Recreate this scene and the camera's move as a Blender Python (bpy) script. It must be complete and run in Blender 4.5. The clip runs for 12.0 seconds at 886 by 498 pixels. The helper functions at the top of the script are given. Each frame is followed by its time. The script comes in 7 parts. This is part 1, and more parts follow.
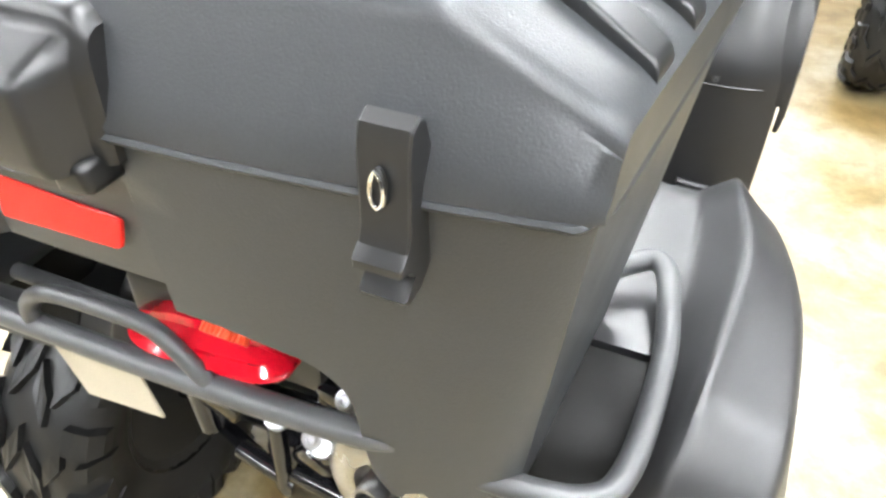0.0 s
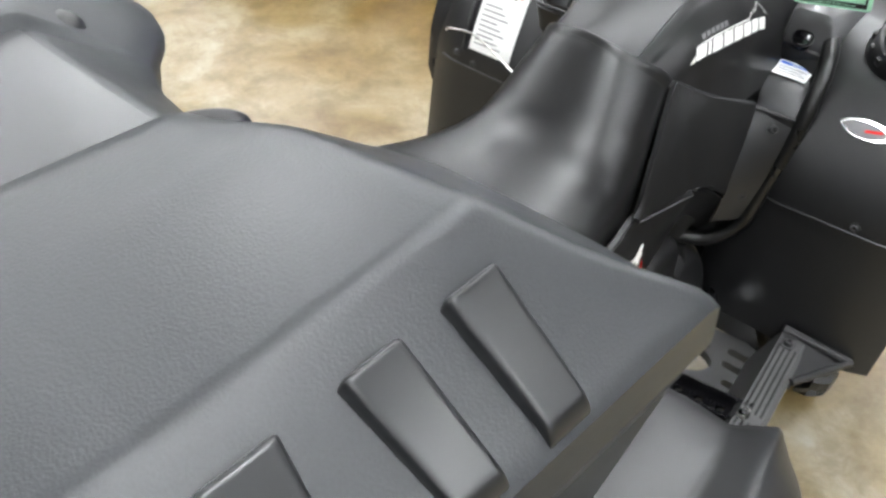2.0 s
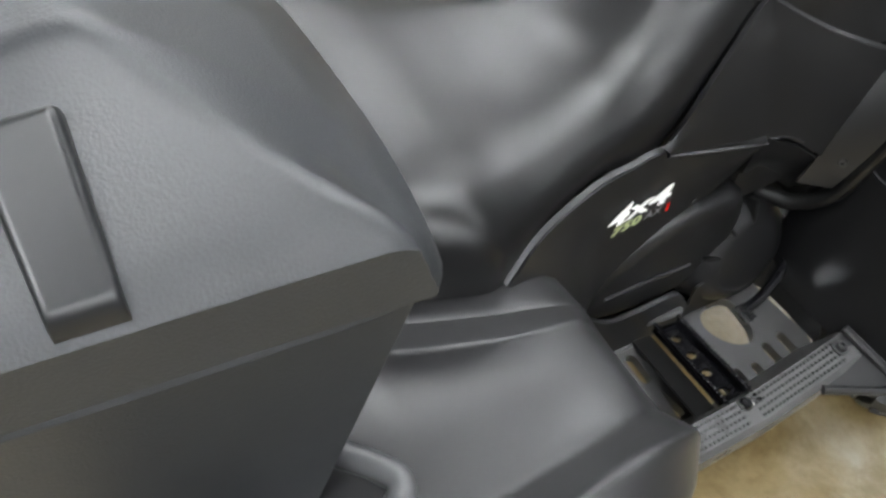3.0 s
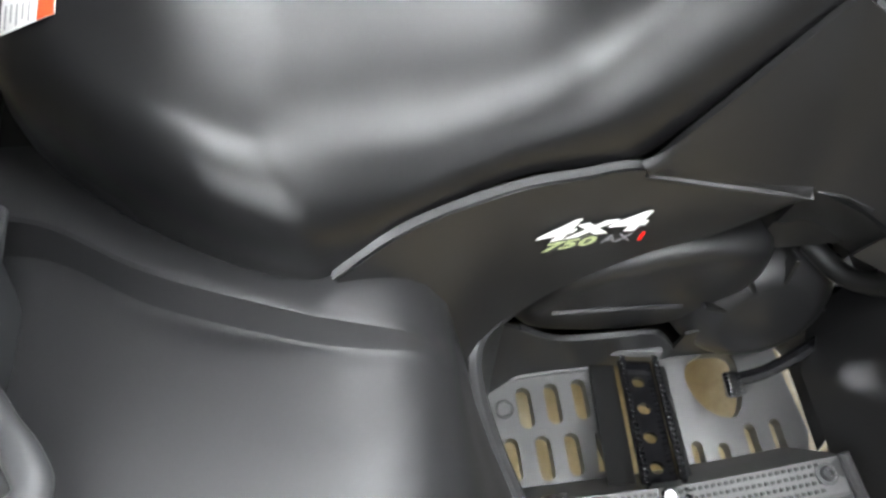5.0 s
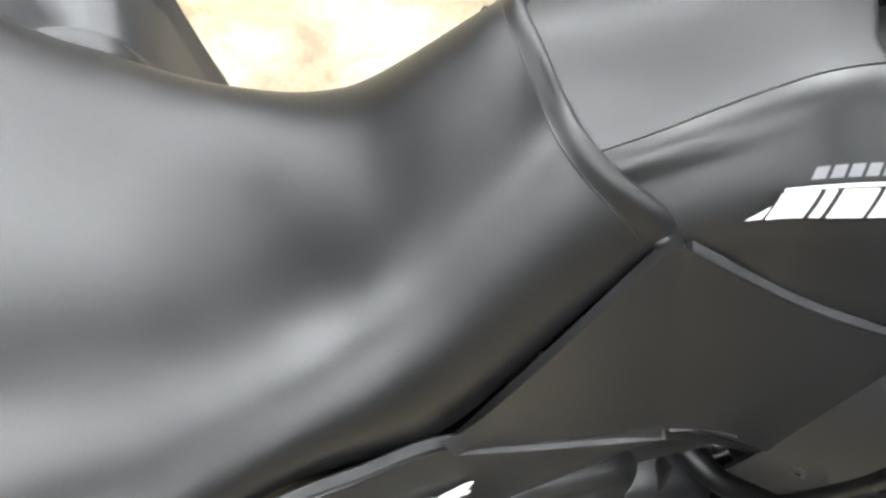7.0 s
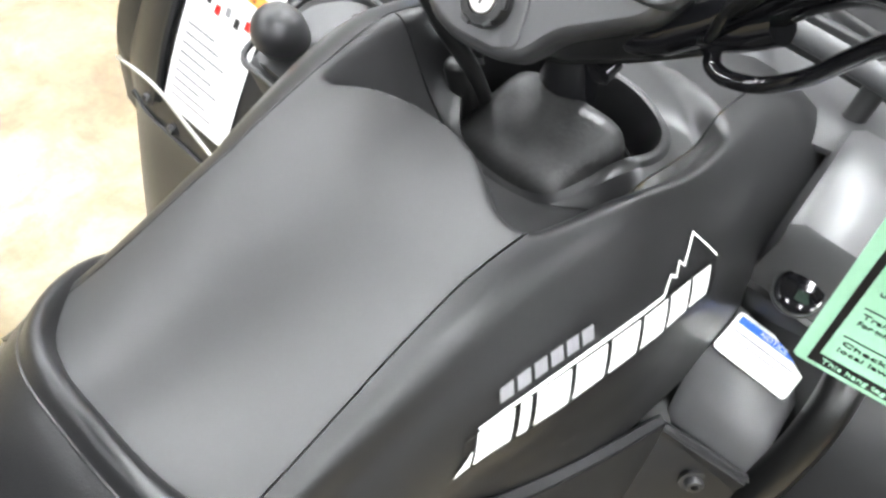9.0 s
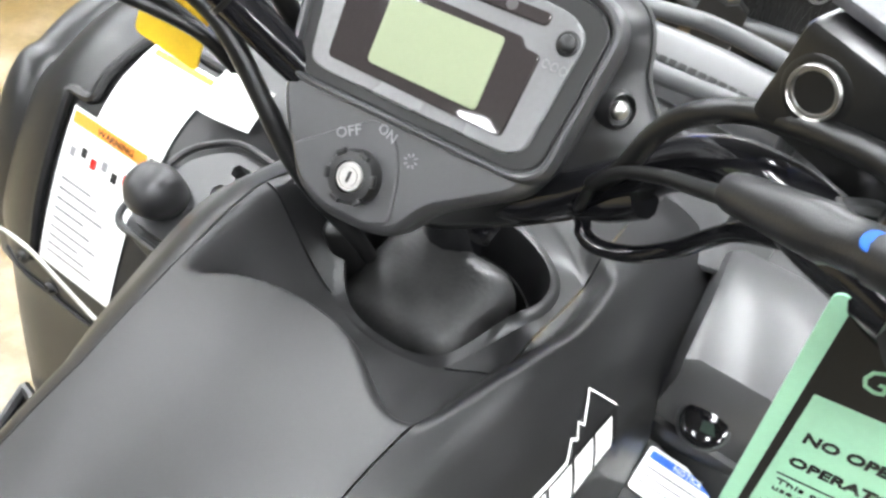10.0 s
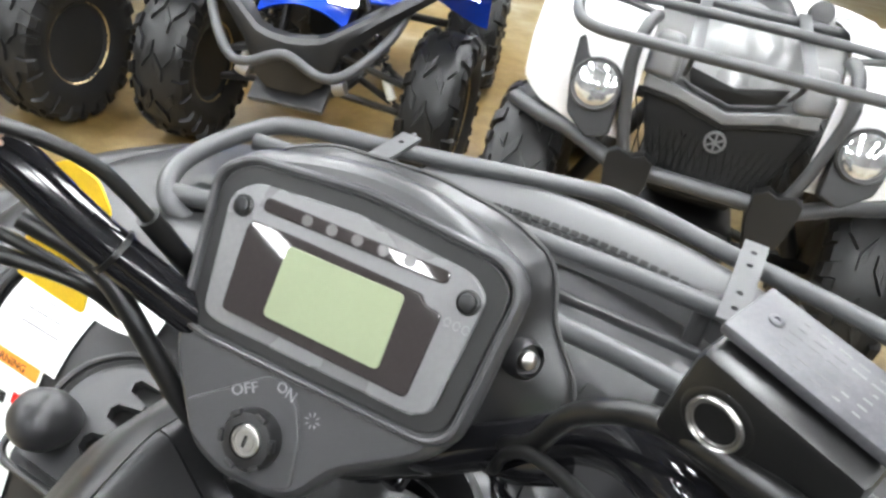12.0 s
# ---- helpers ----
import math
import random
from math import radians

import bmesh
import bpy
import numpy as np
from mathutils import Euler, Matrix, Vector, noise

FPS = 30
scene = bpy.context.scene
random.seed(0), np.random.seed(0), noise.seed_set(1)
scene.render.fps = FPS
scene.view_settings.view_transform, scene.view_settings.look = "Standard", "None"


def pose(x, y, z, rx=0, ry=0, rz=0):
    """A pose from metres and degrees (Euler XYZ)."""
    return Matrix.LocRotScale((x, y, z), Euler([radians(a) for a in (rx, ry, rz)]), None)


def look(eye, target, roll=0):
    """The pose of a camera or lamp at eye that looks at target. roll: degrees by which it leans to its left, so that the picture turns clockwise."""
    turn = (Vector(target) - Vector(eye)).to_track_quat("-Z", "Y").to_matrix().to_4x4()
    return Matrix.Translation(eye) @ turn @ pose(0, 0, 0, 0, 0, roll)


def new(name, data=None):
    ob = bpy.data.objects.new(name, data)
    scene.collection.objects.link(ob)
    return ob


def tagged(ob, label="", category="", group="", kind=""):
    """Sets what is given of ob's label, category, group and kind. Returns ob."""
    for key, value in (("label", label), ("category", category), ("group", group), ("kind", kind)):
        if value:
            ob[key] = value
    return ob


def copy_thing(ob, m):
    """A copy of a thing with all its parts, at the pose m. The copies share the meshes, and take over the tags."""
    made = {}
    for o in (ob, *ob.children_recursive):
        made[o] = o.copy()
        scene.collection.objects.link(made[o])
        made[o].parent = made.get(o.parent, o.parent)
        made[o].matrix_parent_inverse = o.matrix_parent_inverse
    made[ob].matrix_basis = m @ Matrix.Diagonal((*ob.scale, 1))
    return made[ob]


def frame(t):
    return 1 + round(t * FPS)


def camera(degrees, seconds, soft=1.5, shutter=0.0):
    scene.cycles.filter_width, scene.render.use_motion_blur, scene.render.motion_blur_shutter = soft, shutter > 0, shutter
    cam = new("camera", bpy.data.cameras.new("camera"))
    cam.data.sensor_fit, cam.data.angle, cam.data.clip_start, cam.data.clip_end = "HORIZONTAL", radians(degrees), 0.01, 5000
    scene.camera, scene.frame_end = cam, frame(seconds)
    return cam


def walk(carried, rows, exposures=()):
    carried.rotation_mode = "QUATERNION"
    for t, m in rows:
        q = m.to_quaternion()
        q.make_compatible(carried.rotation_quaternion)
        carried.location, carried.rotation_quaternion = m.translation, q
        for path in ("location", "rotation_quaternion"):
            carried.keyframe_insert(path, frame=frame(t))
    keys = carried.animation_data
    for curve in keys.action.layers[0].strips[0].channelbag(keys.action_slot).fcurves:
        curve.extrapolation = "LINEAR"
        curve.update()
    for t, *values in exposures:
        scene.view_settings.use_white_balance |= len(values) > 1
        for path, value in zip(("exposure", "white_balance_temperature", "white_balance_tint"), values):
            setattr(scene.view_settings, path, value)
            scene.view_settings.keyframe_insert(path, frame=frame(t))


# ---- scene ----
cam = camera(63.23, 12.0, soft=2.8)
PATH = [
    (0, (0.4140, -1.2691, 1.2826), (0.1224, -0.5436, 0.6592), 1.70),
    (0.5, (0.4712, -1.2386, 1.3561), (0.0334, -0.5706, 0.7543), 4.95),
    (1, (0.4815, -1.1838, 1.4170), (-0.0268, -0.5733, 0.8096), 3.45),
    (1.5, (0.4693, -1.0479, 1.4388), (-0.0456, -0.4473, 0.8272), 2.71),
    (2, (0.4783, -0.9263, 1.4111), (0.0011, -0.3618, 0.7376), 1.50),
    (2.5, (0.5457, -0.7957, 1.3653), (0.0289, -0.3553, 0.6311), 1.40),
    (2.7, (0.5946, -0.7512, 1.3685), (0.0623, -0.3726, 0.6112), 2.22),
    (4.3, (0.4908, -0.4870, 1.2598), (0.0453, -0.3059, 0.3831), 2.90),
    (4.5, (0.4863, -0.4633, 1.2549), (0.0386, -0.3059, 0.3747), 3.49),
    (5, (0.5020, -0.3905, 1.2635), (0.0459, -0.2785, 0.3807), 7.64),
    (5.5, (0.5087, -0.3373, 1.2670), (0.0238, -0.2763, 0.3945), 7.31),
    (6, (0.4812, -0.3153, 1.2600), (-0.0306, -0.2522, 0.4032), 7.97),
    (6.5, (0.4082, -0.2764, 1.2404), (-0.1200, -0.1261, 0.4047), 11.40),
    (6.7, (0.3715, -0.2605, 1.2337), (-0.1602, -0.0759, 0.4071), 11.54),
    (8.3, (0.1903, -0.1351, 1.2293), (-0.2011, 0.2744, 0.4052), 10.89),
    (8.5, (0.1842, -0.1196, 1.2350), (-0.1913, 0.3176, 0.4178), 10.93),
    (9, (0.1767, -0.0850, 1.2409), (-0.1713, 0.4374, 0.4624), 11.82),
    (9.5, (0.1737, -0.0587, 1.2466), (-0.1664, 0.5491, 0.5290), 12.57),
    (10, (0.1611, -0.0375, 1.2614), (-0.1704, 0.6148, 0.5798), 11.75),
    (10.5, (0.1527, -0.0239, 1.2752), (-0.1856, 0.6651, 0.6343), 11.11),
    (11, (0.1480, -0.0129, 1.2860), (-0.2012, 0.7076, 0.6869), 10.51),
    (11.5, (0.1437, -0.0061, 1.2960), (-0.1969, 0.7518, 0.7397), 10.98),
    (12, (0.1410, 0.0096, 1.2985), (-0.1913, 0.7903, 0.7693), 11.12),
]
walk(cam, [(t, look(eye, target, roll)) for t, eye, target, roll in PATH], exposures=[(0, 0.92), (0.5, 0.76), (1.0, 0.16), (1.5, -0.16), (2.0, -0.38), (2.5, -0.46), (4.5, 0.20), (5, 0.24), (6.0, 0.28), (6.5, 0.29), (8.5, 0.54), (9, 0.45), (9.5, 0.45), (10.5, 0.14), (12, 0.06)])

# ---- light ----
world = bpy.data.worlds.new("showroom_world")
scene.world = world
world.use_nodes = True
world.node_tree.nodes["Background"].inputs[0].default_value = (0.95, 0.97, 1.0, 1)
world.node_tree.nodes["Background"].inputs[1].default_value = 0.008


# ---- materials ----
def material(name, colour, rough=0.5, metal=0.0, var=0.12, grain=400.0, bump=0.0, spots=6.0, coat=0.0, second=None,
             transmission=0.0, rough_var=0.1, emission=None, alpha=1.0, spec=0.5):
    """A surface with broad tone changes, fine grain in tone and relief, and uneven gloss."""
    m = bpy.data.materials.new(name)
    m.use_nodes = True
    nt = m.node_tree
    b = nt.nodes["Principled BSDF"]
    b.inputs["Metallic"].default_value = metal
    b.inputs["Coat Weight"].default_value = coat
    b.inputs["Coat Roughness"].default_value = 0.08
    b.inputs["Transmission Weight"].default_value = transmission
    b.inputs["Specular IOR Level"].default_value = spec
    b.inputs["Alpha"].default_value = alpha
    tc = nt.nodes.new("ShaderNodeTexCoord")
    broad = nt.nodes.new("ShaderNodeTexNoise")
    broad.inputs["Scale"].default_value = spots
    broad.inputs["Detail"].default_value = 5
    fine = nt.nodes.new("ShaderNodeTexNoise")
    fine.inputs["Scale"].default_value = grain
    fine.inputs["Detail"].default_value = 2
    for n in (broad, fine):
        nt.links.new(tc.outputs["Object"], n.inputs["Vector"])
    mix = nt.nodes.new("ShaderNodeMix")
    mix.data_type = "FLOAT"
    mix.inputs[0].default_value = 0.35
    nt.links.new(broad.outputs[0], mix.inputs[2])
    nt.links.new(fine.outputs[0], mix.inputs[3])
    ramp = nt.nodes.new("ShaderNodeValToRGB")
    c = np.array(colour, float)
    low = np.array(second, float) if second is not None else c * (1 - var)
    ramp.color_ramp.elements[0].position, ramp.color_ramp.elements[1].position = 0.35, 0.65
    ramp.color_ramp.elements[0].color = (*low, 1)
    ramp.color_ramp.elements[1].color = (*np.minimum(c * (1 + var), 1), 1)
    nt.links.new(mix.outputs[0], ramp.inputs[0])
    nt.links.new(ramp.outputs[0], b.inputs["Base Color"])
    mr = nt.nodes.new("ShaderNodeMapRange")
    mr.inputs[1].default_value, mr.inputs[2].default_value = 0.3, 0.7
    mr.inputs[3].default_value, mr.inputs[4].default_value = max(rough - rough_var, 0.02), min(rough + rough_var, 1)
    nt.links.new(broad.outputs[0], mr.inputs[0])
    nt.links.new(mr.outputs[0], b.inputs["Roughness"])
    if bump:
        bp = nt.nodes.new("ShaderNodeBump")
        bp.inputs["Strength"].default_value = bump
        bp.inputs["Distance"].default_value = 0.0006
        nt.links.new(fine.outputs[0], bp.inputs["Height"])
        nt.links.new(bp.outputs[0], b.inputs["Normal"])
    if emission:
        b.inputs["Emission Color"].default_value = (*colour, 1)
        b.inputs["Emission Strength"].default_value = emission
    return m


BLACK_PLASTIC = material("matt_black_plastic", (0.0105, 0.0105, 0.011), 0.36, grain=1500, bump=0.12, var=0.15, rough_var=0.05)
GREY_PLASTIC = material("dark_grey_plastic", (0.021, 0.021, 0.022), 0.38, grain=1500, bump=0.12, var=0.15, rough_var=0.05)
TANK_PLASTIC = material("matt_tank_plastic", (0.020, 0.020, 0.0205), 0.46, grain=1500, bump=0.12, var=0.12, rough_var=0.04)
BOOT_RUBBER = material("dusty_rubber", (0.016, 0.016, 0.016), 0.45, grain=300, bump=0.5, var=0.45, spots=45, rough_var=0.15)
SHADE_BLACK = material("dull_black_shade", (0.006, 0.0058, 0.0054), 0.6, grain=500, bump=0.3, var=0.3, spec=0.2)
# Grey plastic, its tone raised for lamp light on upward faces.
LIT_DUCT_GREY = material("lit_grey_duct_plastic", (0.060, 0.060, 0.062), 0.36, grain=1500, bump=0.12, var=0.12, rough_var=0.05)
POD_GREY = material("pod_grey_plastic", (0.044, 0.044, 0.046), 0.36, grain=1500, bump=0.12, var=0.15, rough_var=0.05)
# Smoother box plastic, coloured darker for the dim reflection on the ribs.
SHADED_RIB_PLASTIC = material("smooth_shaded_rib_plastic", (0.013, 0.0135, 0.0145), 0.31, grain=700, bump=0.03, var=0.04, rough_var=0.0)
BOX_PLASTIC = material("moulded_box_plastic", (0.0262, 0.0282, 0.0308), 0.42, grain=560, bump=0.38, var=0.18, rough_var=0.06)
SEAT_VINYL = material("seat_vinyl", (0.0070, 0.0070, 0.0075), 0.32, grain=1300, bump=0.25, var=0.1, rough_var=0.04)
# Smooth box plastic, its colour raised for the lamp reflected in the tray.
LIT_TRAY_PLASTIC = material("lit_smooth_box_plastic", (0.040, 0.040, 0.042), 0.34, grain=900, bump=0.1, var=0.12, rough_var=0.06)
GLOSS_BLACK = material("gloss_black_paint", (0.006, 0.006, 0.007), 0.10, grain=300, var=0.1, rough_var=0.03)
SATIN_STEEL = material("satin_black_steel", (0.030, 0.030, 0.031), 0.40, grain=900, bump=0.1, rough_var=0.06)
RACK_STEEL = material("powder_coated_steel", (0.055, 0.056, 0.058), 0.42, grain=900, bump=0.15, rough_var=0.06)
RUBBER = material("tyre_rubber", (0.012, 0.012, 0.0119), 0.42, grain=500, bump=0.3, var=0.25, spec=0.35)
HOSE = material("rubber_hose", (0.0045, 0.0045, 0.0045), 0.36, grain=800, bump=0.1)
CHROME = material("chrome", (0.75, 0.75, 0.76), 0.10, metal=1.0, var=0.04, rough_var=0.04)
ALLOY = material("cast_alloy", (0.42, 0.42, 0.43), 0.38, metal=1.0, var=0.12, bump=0.1)
STEEL = material("galvanised_steel", (0.45, 0.44, 0.42), 0.35, metal=1.0, var=0.15)
WHITE = material("white_label", (0.82, 0.82, 0.80), 0.45, var=0.03, rough_var=0.05)
RED_ORANGE = material("red_orange_print", (0.85, 0.10, 0.03), 0.45, var=0.05)
ORANGE = material("orange_print", (0.85, 0.28, 0.03), 0.45, var=0.05)
YELLOW = material("yellow_tag", (0.80, 0.52, 0.02), 0.5, var=0.08)
RED = material("red_reflector", (0.75, 0.02, 0.015), 0.22, var=0.08, grain=900, bump=0.3)
RED_LENS = material("red_lens", (0.46, 0.004, 0.014), 0.06, coat=0.6, var=0.2, spots=30)
BLUE_PRINT = material("blue_print", (0.03, 0.13, 0.55), 0.4, var=0.05)
# Black for print, dark parts and the shade in openings and wells.
PRINT_SHADE_BLACK = material("black_print_and_shade", (0.005, 0.005, 0.005), 0.5, var=0.05)
PRINT_GREY = material("grey_print", (0.20, 0.20, 0.21), 0.5, var=0.05)
PRINT_OLIVE = material("olive_print", (0.35, 0.40, 0.20), 0.4, var=0.08)
TELL_TALE = material("tell_tale_print", (0.085, 0.080, 0.080), 0.2, var=0.05)
NOSE_BLACK = material("nose_black_plastic", (0.010, 0.010, 0.0102), 0.42, var=0.1)
NOSE_GREY = material("silver_grey_plastic", (0.17, 0.17, 0.17), 0.35, var=0.06)
GREEN_TAG = material("green_hang_tag", (0.40, 0.74, 0.52), 0.35, var=0.04)
LCD = material("lcd_glass", (0.19, 0.22, 0.135), 0.5, var=0.03)
DASH_GLASS = material("smoked_dash_lens", (0.030, 0.026, 0.026), 0.03, coat=0.0, var=0.05, rough_var=0.0)
DASH_GREY = material("dash_panel_grey", (0.125, 0.125, 0.127), 0.28, var=0.08, rough_var=0.05)
PLATE_GREY = material("footwell_grey", (0.064, 0.064, 0.064), 0.36, var=0.2, grain=900, bump=0.15)
WHITE_PAINT = material("white_body_plastic", (0.80, 0.80, 0.80), 0.25, var=0.03)
BLUE_PAINT = material("blue_body_plastic", (0.01, 0.05, 0.42), 0.2, var=0.1)
GOLD_RIM = material("machined_rim", (0.55, 0.42, 0.22), 0.3, metal=1.0, var=0.15)
GLASS_LAMP = material("lamp_glass", (0.85, 0.87, 0.9), 0.08, metal=0.8, var=0.3, spots=60, rough_var=0.06)
RUST_PAPER = material("beige_card", (0.40, 0.36, 0.28), 0.6, var=0.15)
AMBER = material("amber_glass", (0.022, 0.008, 0.006), 0.1, coat=0.5, var=0.3, spots=80)
BRUSHED = material("cap_aluminium", (0.06, 0.06, 0.066), 0.42, metal=0.0, var=0.25, grain=700, spots=120)
PINK_STRING = material("string_tie", (0.65, 0.42, 0.33), 0.6)
WALL_PAINT = material("wall_paint", (0.14, 0.14, 0.137), 0.8, var=0.04, spots=1.0)
CEILING_PAINT = material("ceiling_paint", (0.12, 0.12, 0.12), 0.9, var=0.05, spots=0.8)


def concrete():
    """Sealed concrete with ochre stains, pale worn patches and a soft gloss."""
    m = bpy.data.materials.new("stained_concrete")
    m.use_nodes = True
    nt = m.node_tree
    b = nt.nodes["Principled BSDF"]
    tc = nt.nodes.new("ShaderNodeTexCoord")

    def noise_node(scale, detail, rough, dist=0.0):
        n = nt.nodes.new("ShaderNodeTexNoise")
        n.inputs["Scale"].default_value, n.inputs["Detail"].default_value = scale, detail
        n.inputs["Roughness"].default_value, n.inputs["Distortion"].default_value = rough, dist
        nt.links.new(tc.outputs["Object"], n.inputs["Vector"])
        return n

    def ramp(src, stops):
        r = nt.nodes.new("ShaderNodeValToRGB")
        while len(r.color_ramp.elements) < len(stops):
            r.color_ramp.elements.new(0.5)
        for e, (p, c) in zip(r.color_ramp.elements, stops):
            e.position, e.color = p, (*c, 1)
        nt.links.new(src, r.inputs[0])
        return r

    base = ramp(noise_node(2.2, 8, 0.62, 0.6).outputs[0],
                [(0.30, (0.15, 0.105, 0.04)), (0.45, (0.22, 0.175, 0.09)), (0.58, (0.28, 0.25, 0.18)), (0.74, (0.37, 0.355, 0.31))])
    stain = ramp(noise_node(7.0, 6, 0.7, 0.4).outputs[0], [(0.38, (0.62, 0.55, 0.40)), (0.55, (1, 1, 1)), (0.75, (1, 1, 1))])
    speck = ramp(noise_node(60.0, 4, 0.6).outputs[0], [(0.3, (0.85, 0.83, 0.8)), (0.6, (1, 1, 1)), (0.8, (1, 1, 1))])
    col = base.outputs[0]
    for other in (stain, speck):
        mx = nt.nodes.new("ShaderNodeMix")
        mx.data_type, mx.blend_type = "RGBA", "MULTIPLY"
        mx.inputs[0].default_value = 0.75
        nt.links.new(col, mx.inputs[6])
        nt.links.new(other.outputs[0], mx.inputs[7])
        col = mx.outputs[2]
    # A broad ochre stain ahead of the quad bike, with a ragged edge.
    shift = nt.nodes.new("ShaderNodeVectorMath")
    shift.operation = "DISTANCE"
    shift.inputs[1].default_value = (-1.3, 2.4, 0.1)
    nt.links.new(tc.outputs["Object"], shift.inputs[0])
    rag = nt.nodes.new("ShaderNodeMath")
    rag.operation = "MULTIPLY_ADD"
    rag.inputs[1].default_value = 2.4
    nt.links.new(noise_node(1.6, 6, 0.6, 0.3).outputs[0], rag.inputs[0])
    nt.links.new(shift.outputs["Value"], rag.inputs[2])
    patch = nt.nodes.new("ShaderNodeMapRange")
    patch.inputs[1].default_value, patch.inputs[2].default_value = 2.4, 4.0
    patch.inputs[3].default_value, patch.inputs[4].default_value = 1.0, 0.0
    nt.links.new(rag.outputs[0], patch.inputs[0])
    ochre = nt.nodes.new("ShaderNodeMix")
    ochre.data_type, ochre.blend_type = "RGBA", "MULTIPLY"
    ochre.inputs[7].default_value = (0.72, 0.58, 0.34, 1)
    nt.links.new(patch.outputs[0], ochre.inputs[0])
    nt.links.new(col, ochre.inputs[6])
    col = ochre.outputs[2]
    nt.links.new(col, b.inputs["Base Color"])
    g = nt.nodes.new("ShaderNodeMapRange")
    g.inputs[3].default_value, g.inputs[4].default_value = 0.22, 0.5
    nt.links.new(noise_node(5.0, 4, 0.6).outputs[0], g.inputs[0])
    nt.links.new(g.outputs[0], b.inputs["Roughness"])
    bp = nt.nodes.new("ShaderNodeBump")
    bp.inputs["Strength"].default_value, bp.inputs["Distance"].default_value = 0.15, 0.002
    nt.links.new(noise_node(25.0, 5, 0.6).outputs[0], bp.inputs["Height"])
    nt.links.new(bp.outputs[0], b.inputs["Normal"])
    return m


CONCRETE = concrete()


def lamp_material(name, colour, strength):
    m = bpy.data.materials.new(name)
    m.use_nodes = True
    nt = m.node_tree
    nt.nodes.remove(nt.nodes["Principled BSDF"])
    e = nt.nodes.new("ShaderNodeEmission")
    e.inputs[0].default_value, e.inputs[1].default_value = (*colour, 1), strength
    nt.links.new(e.outputs[0], nt.nodes["Material Output"].inputs[0])
    return m


LIGHT_PANEL = lamp_material("lit_diffuser", (0.97, 1.0, 1.025), 62.0)


# ---- building helpers ----
def thing(name, label, category, at=(0, 0, 0), turn=0.0, group="", kind=""):
    ob = new(name)
    ob.empty_display_size = 0.05
    ob.matrix_world = pose(*at, 0, 0, turn)
    return tagged(ob, label, category, group, kind)


def part(name, bm, mat, parent=None, label="", smooth=True, sharp=40.0):
    """Links a bmesh as one mesh object under a thing or a part."""
    bmesh.ops.recalc_face_normals(bm, faces=bm.faces)
    if smooth:
        lim = radians(sharp)
        for f in bm.faces:
            f.smooth = True
        for e in bm.edges:
            if len(e.link_faces) == 2 and (e.calc_face_angle(0) > lim or (max(len(f.verts) for f in e.link_faces) > 7 and e.calc_face_angle(0) > 0.17)):
                e.smooth = False
    me = bpy.data.meshes.new(name)
    bm.to_mesh(me)
    bm.free()
    me.materials.append(mat)
    ob = new(name, me)
    if parent is not None:
        ob.parent = parent
    return tagged(ob, label)


def spline(points, n=8, closed=False):
    """Catmull-Rom through the points, n steps a piece."""
    p = [Vector(q) for q in points]
    out = []
    m = len(p)
    for i in range(m if closed else m - 1):
        if closed:
            a, b, c, d = p[i - 1], p[i], p[(i + 1) % m], p[(i + 2) % m]
        else:
            b, c = p[i], p[i + 1]
            a = p[i - 1] if i else b * 2 - c
            d = p[i + 2] if i + 2 < m else c * 2 - b
        for k in range(n):
            t = k / n
            out.append(0.5 * ((2 * b) + (c - a) * t + (2 * a - 5 * b + 4 * c - d) * t * t + (3 * b - a - 3 * c + d) * t**3))
    if not closed:
        out.append(p[-1])
    return out


def curve1(xs, ys):
    """A smooth function through (xs, ys)."""
    pts = spline([(x, y, 0) for x, y in zip(xs, ys)], 12)
    px, py = np.array([q[0] for q in pts]), np.array([q[1] for q in pts])
    return lambda x: float(np.interp(x, px, py))


def rings(bm, rows, closed=True, caps=True):
    """Skins rows of points; closed rows are rings."""
    vs = [[bm.verts.new(q) for q in row] for row in rows]
    for a, b in zip(vs, vs[1:]):
        k = len(a)
        for i in range(k if closed else k - 1):
            j = (i + 1) % k
            try:
                bm.faces.new((a[i], a[j], b[j], b[i]))
            except ValueError:
                pass
    if closed and caps:
        bm.faces.new(vs[0][::-1])
        bm.faces.new(vs[-1])
    return vs


def tube(bm, points, r, seg=12, n=8, closed=False, smooth=True, r2=None):
    """A round bar along a smooth line; r2: its radius at the end."""
    path = spline(points, n, closed) if smooth else [Vector(q) for q in points]
    rows = []
    up = Vector((0.13, 0.27, 0.95)).normalized()
    m = len(path)
    for i, q in enumerate(path):
        if closed:
            d = path[(i + 1) % m] - path[i - 1]
        else:
            d = path[min(i + 1, m - 1)] - path[max(i - 1, 0)]
        d.normalize()
        side = d.cross(up)
        if side.length < 0.05:
            side = d.cross(Vector((1, 0, 0)))
        side.normalize()
        up = side.cross(d).normalized()
        rr = r + ((r2 if r2 is not None else r) - r) * i / max(m - 1, 1)
        rows.append([q + side * math.cos(a) * rr + up * math.sin(a) * rr for a in np.linspace(0, 2 * math.pi, seg, endpoint=False)])
    if closed:
        rows.append(rows[0])
        vs = [[bm.verts.new(q) for q in row] for row in rows[:-1]]
        for i in range(m):
            a, b = vs[i], vs[(i + 1) % m]
            for k in range(seg):
                bm.faces.new((a[k], a[(k + 1) % seg], b[(k + 1) % seg], b[k]))
    else:
        rings(bm, rows)
    return bm


def tubes(*args, **kw):
    return tube(bmesh.new(), *args, **kw)


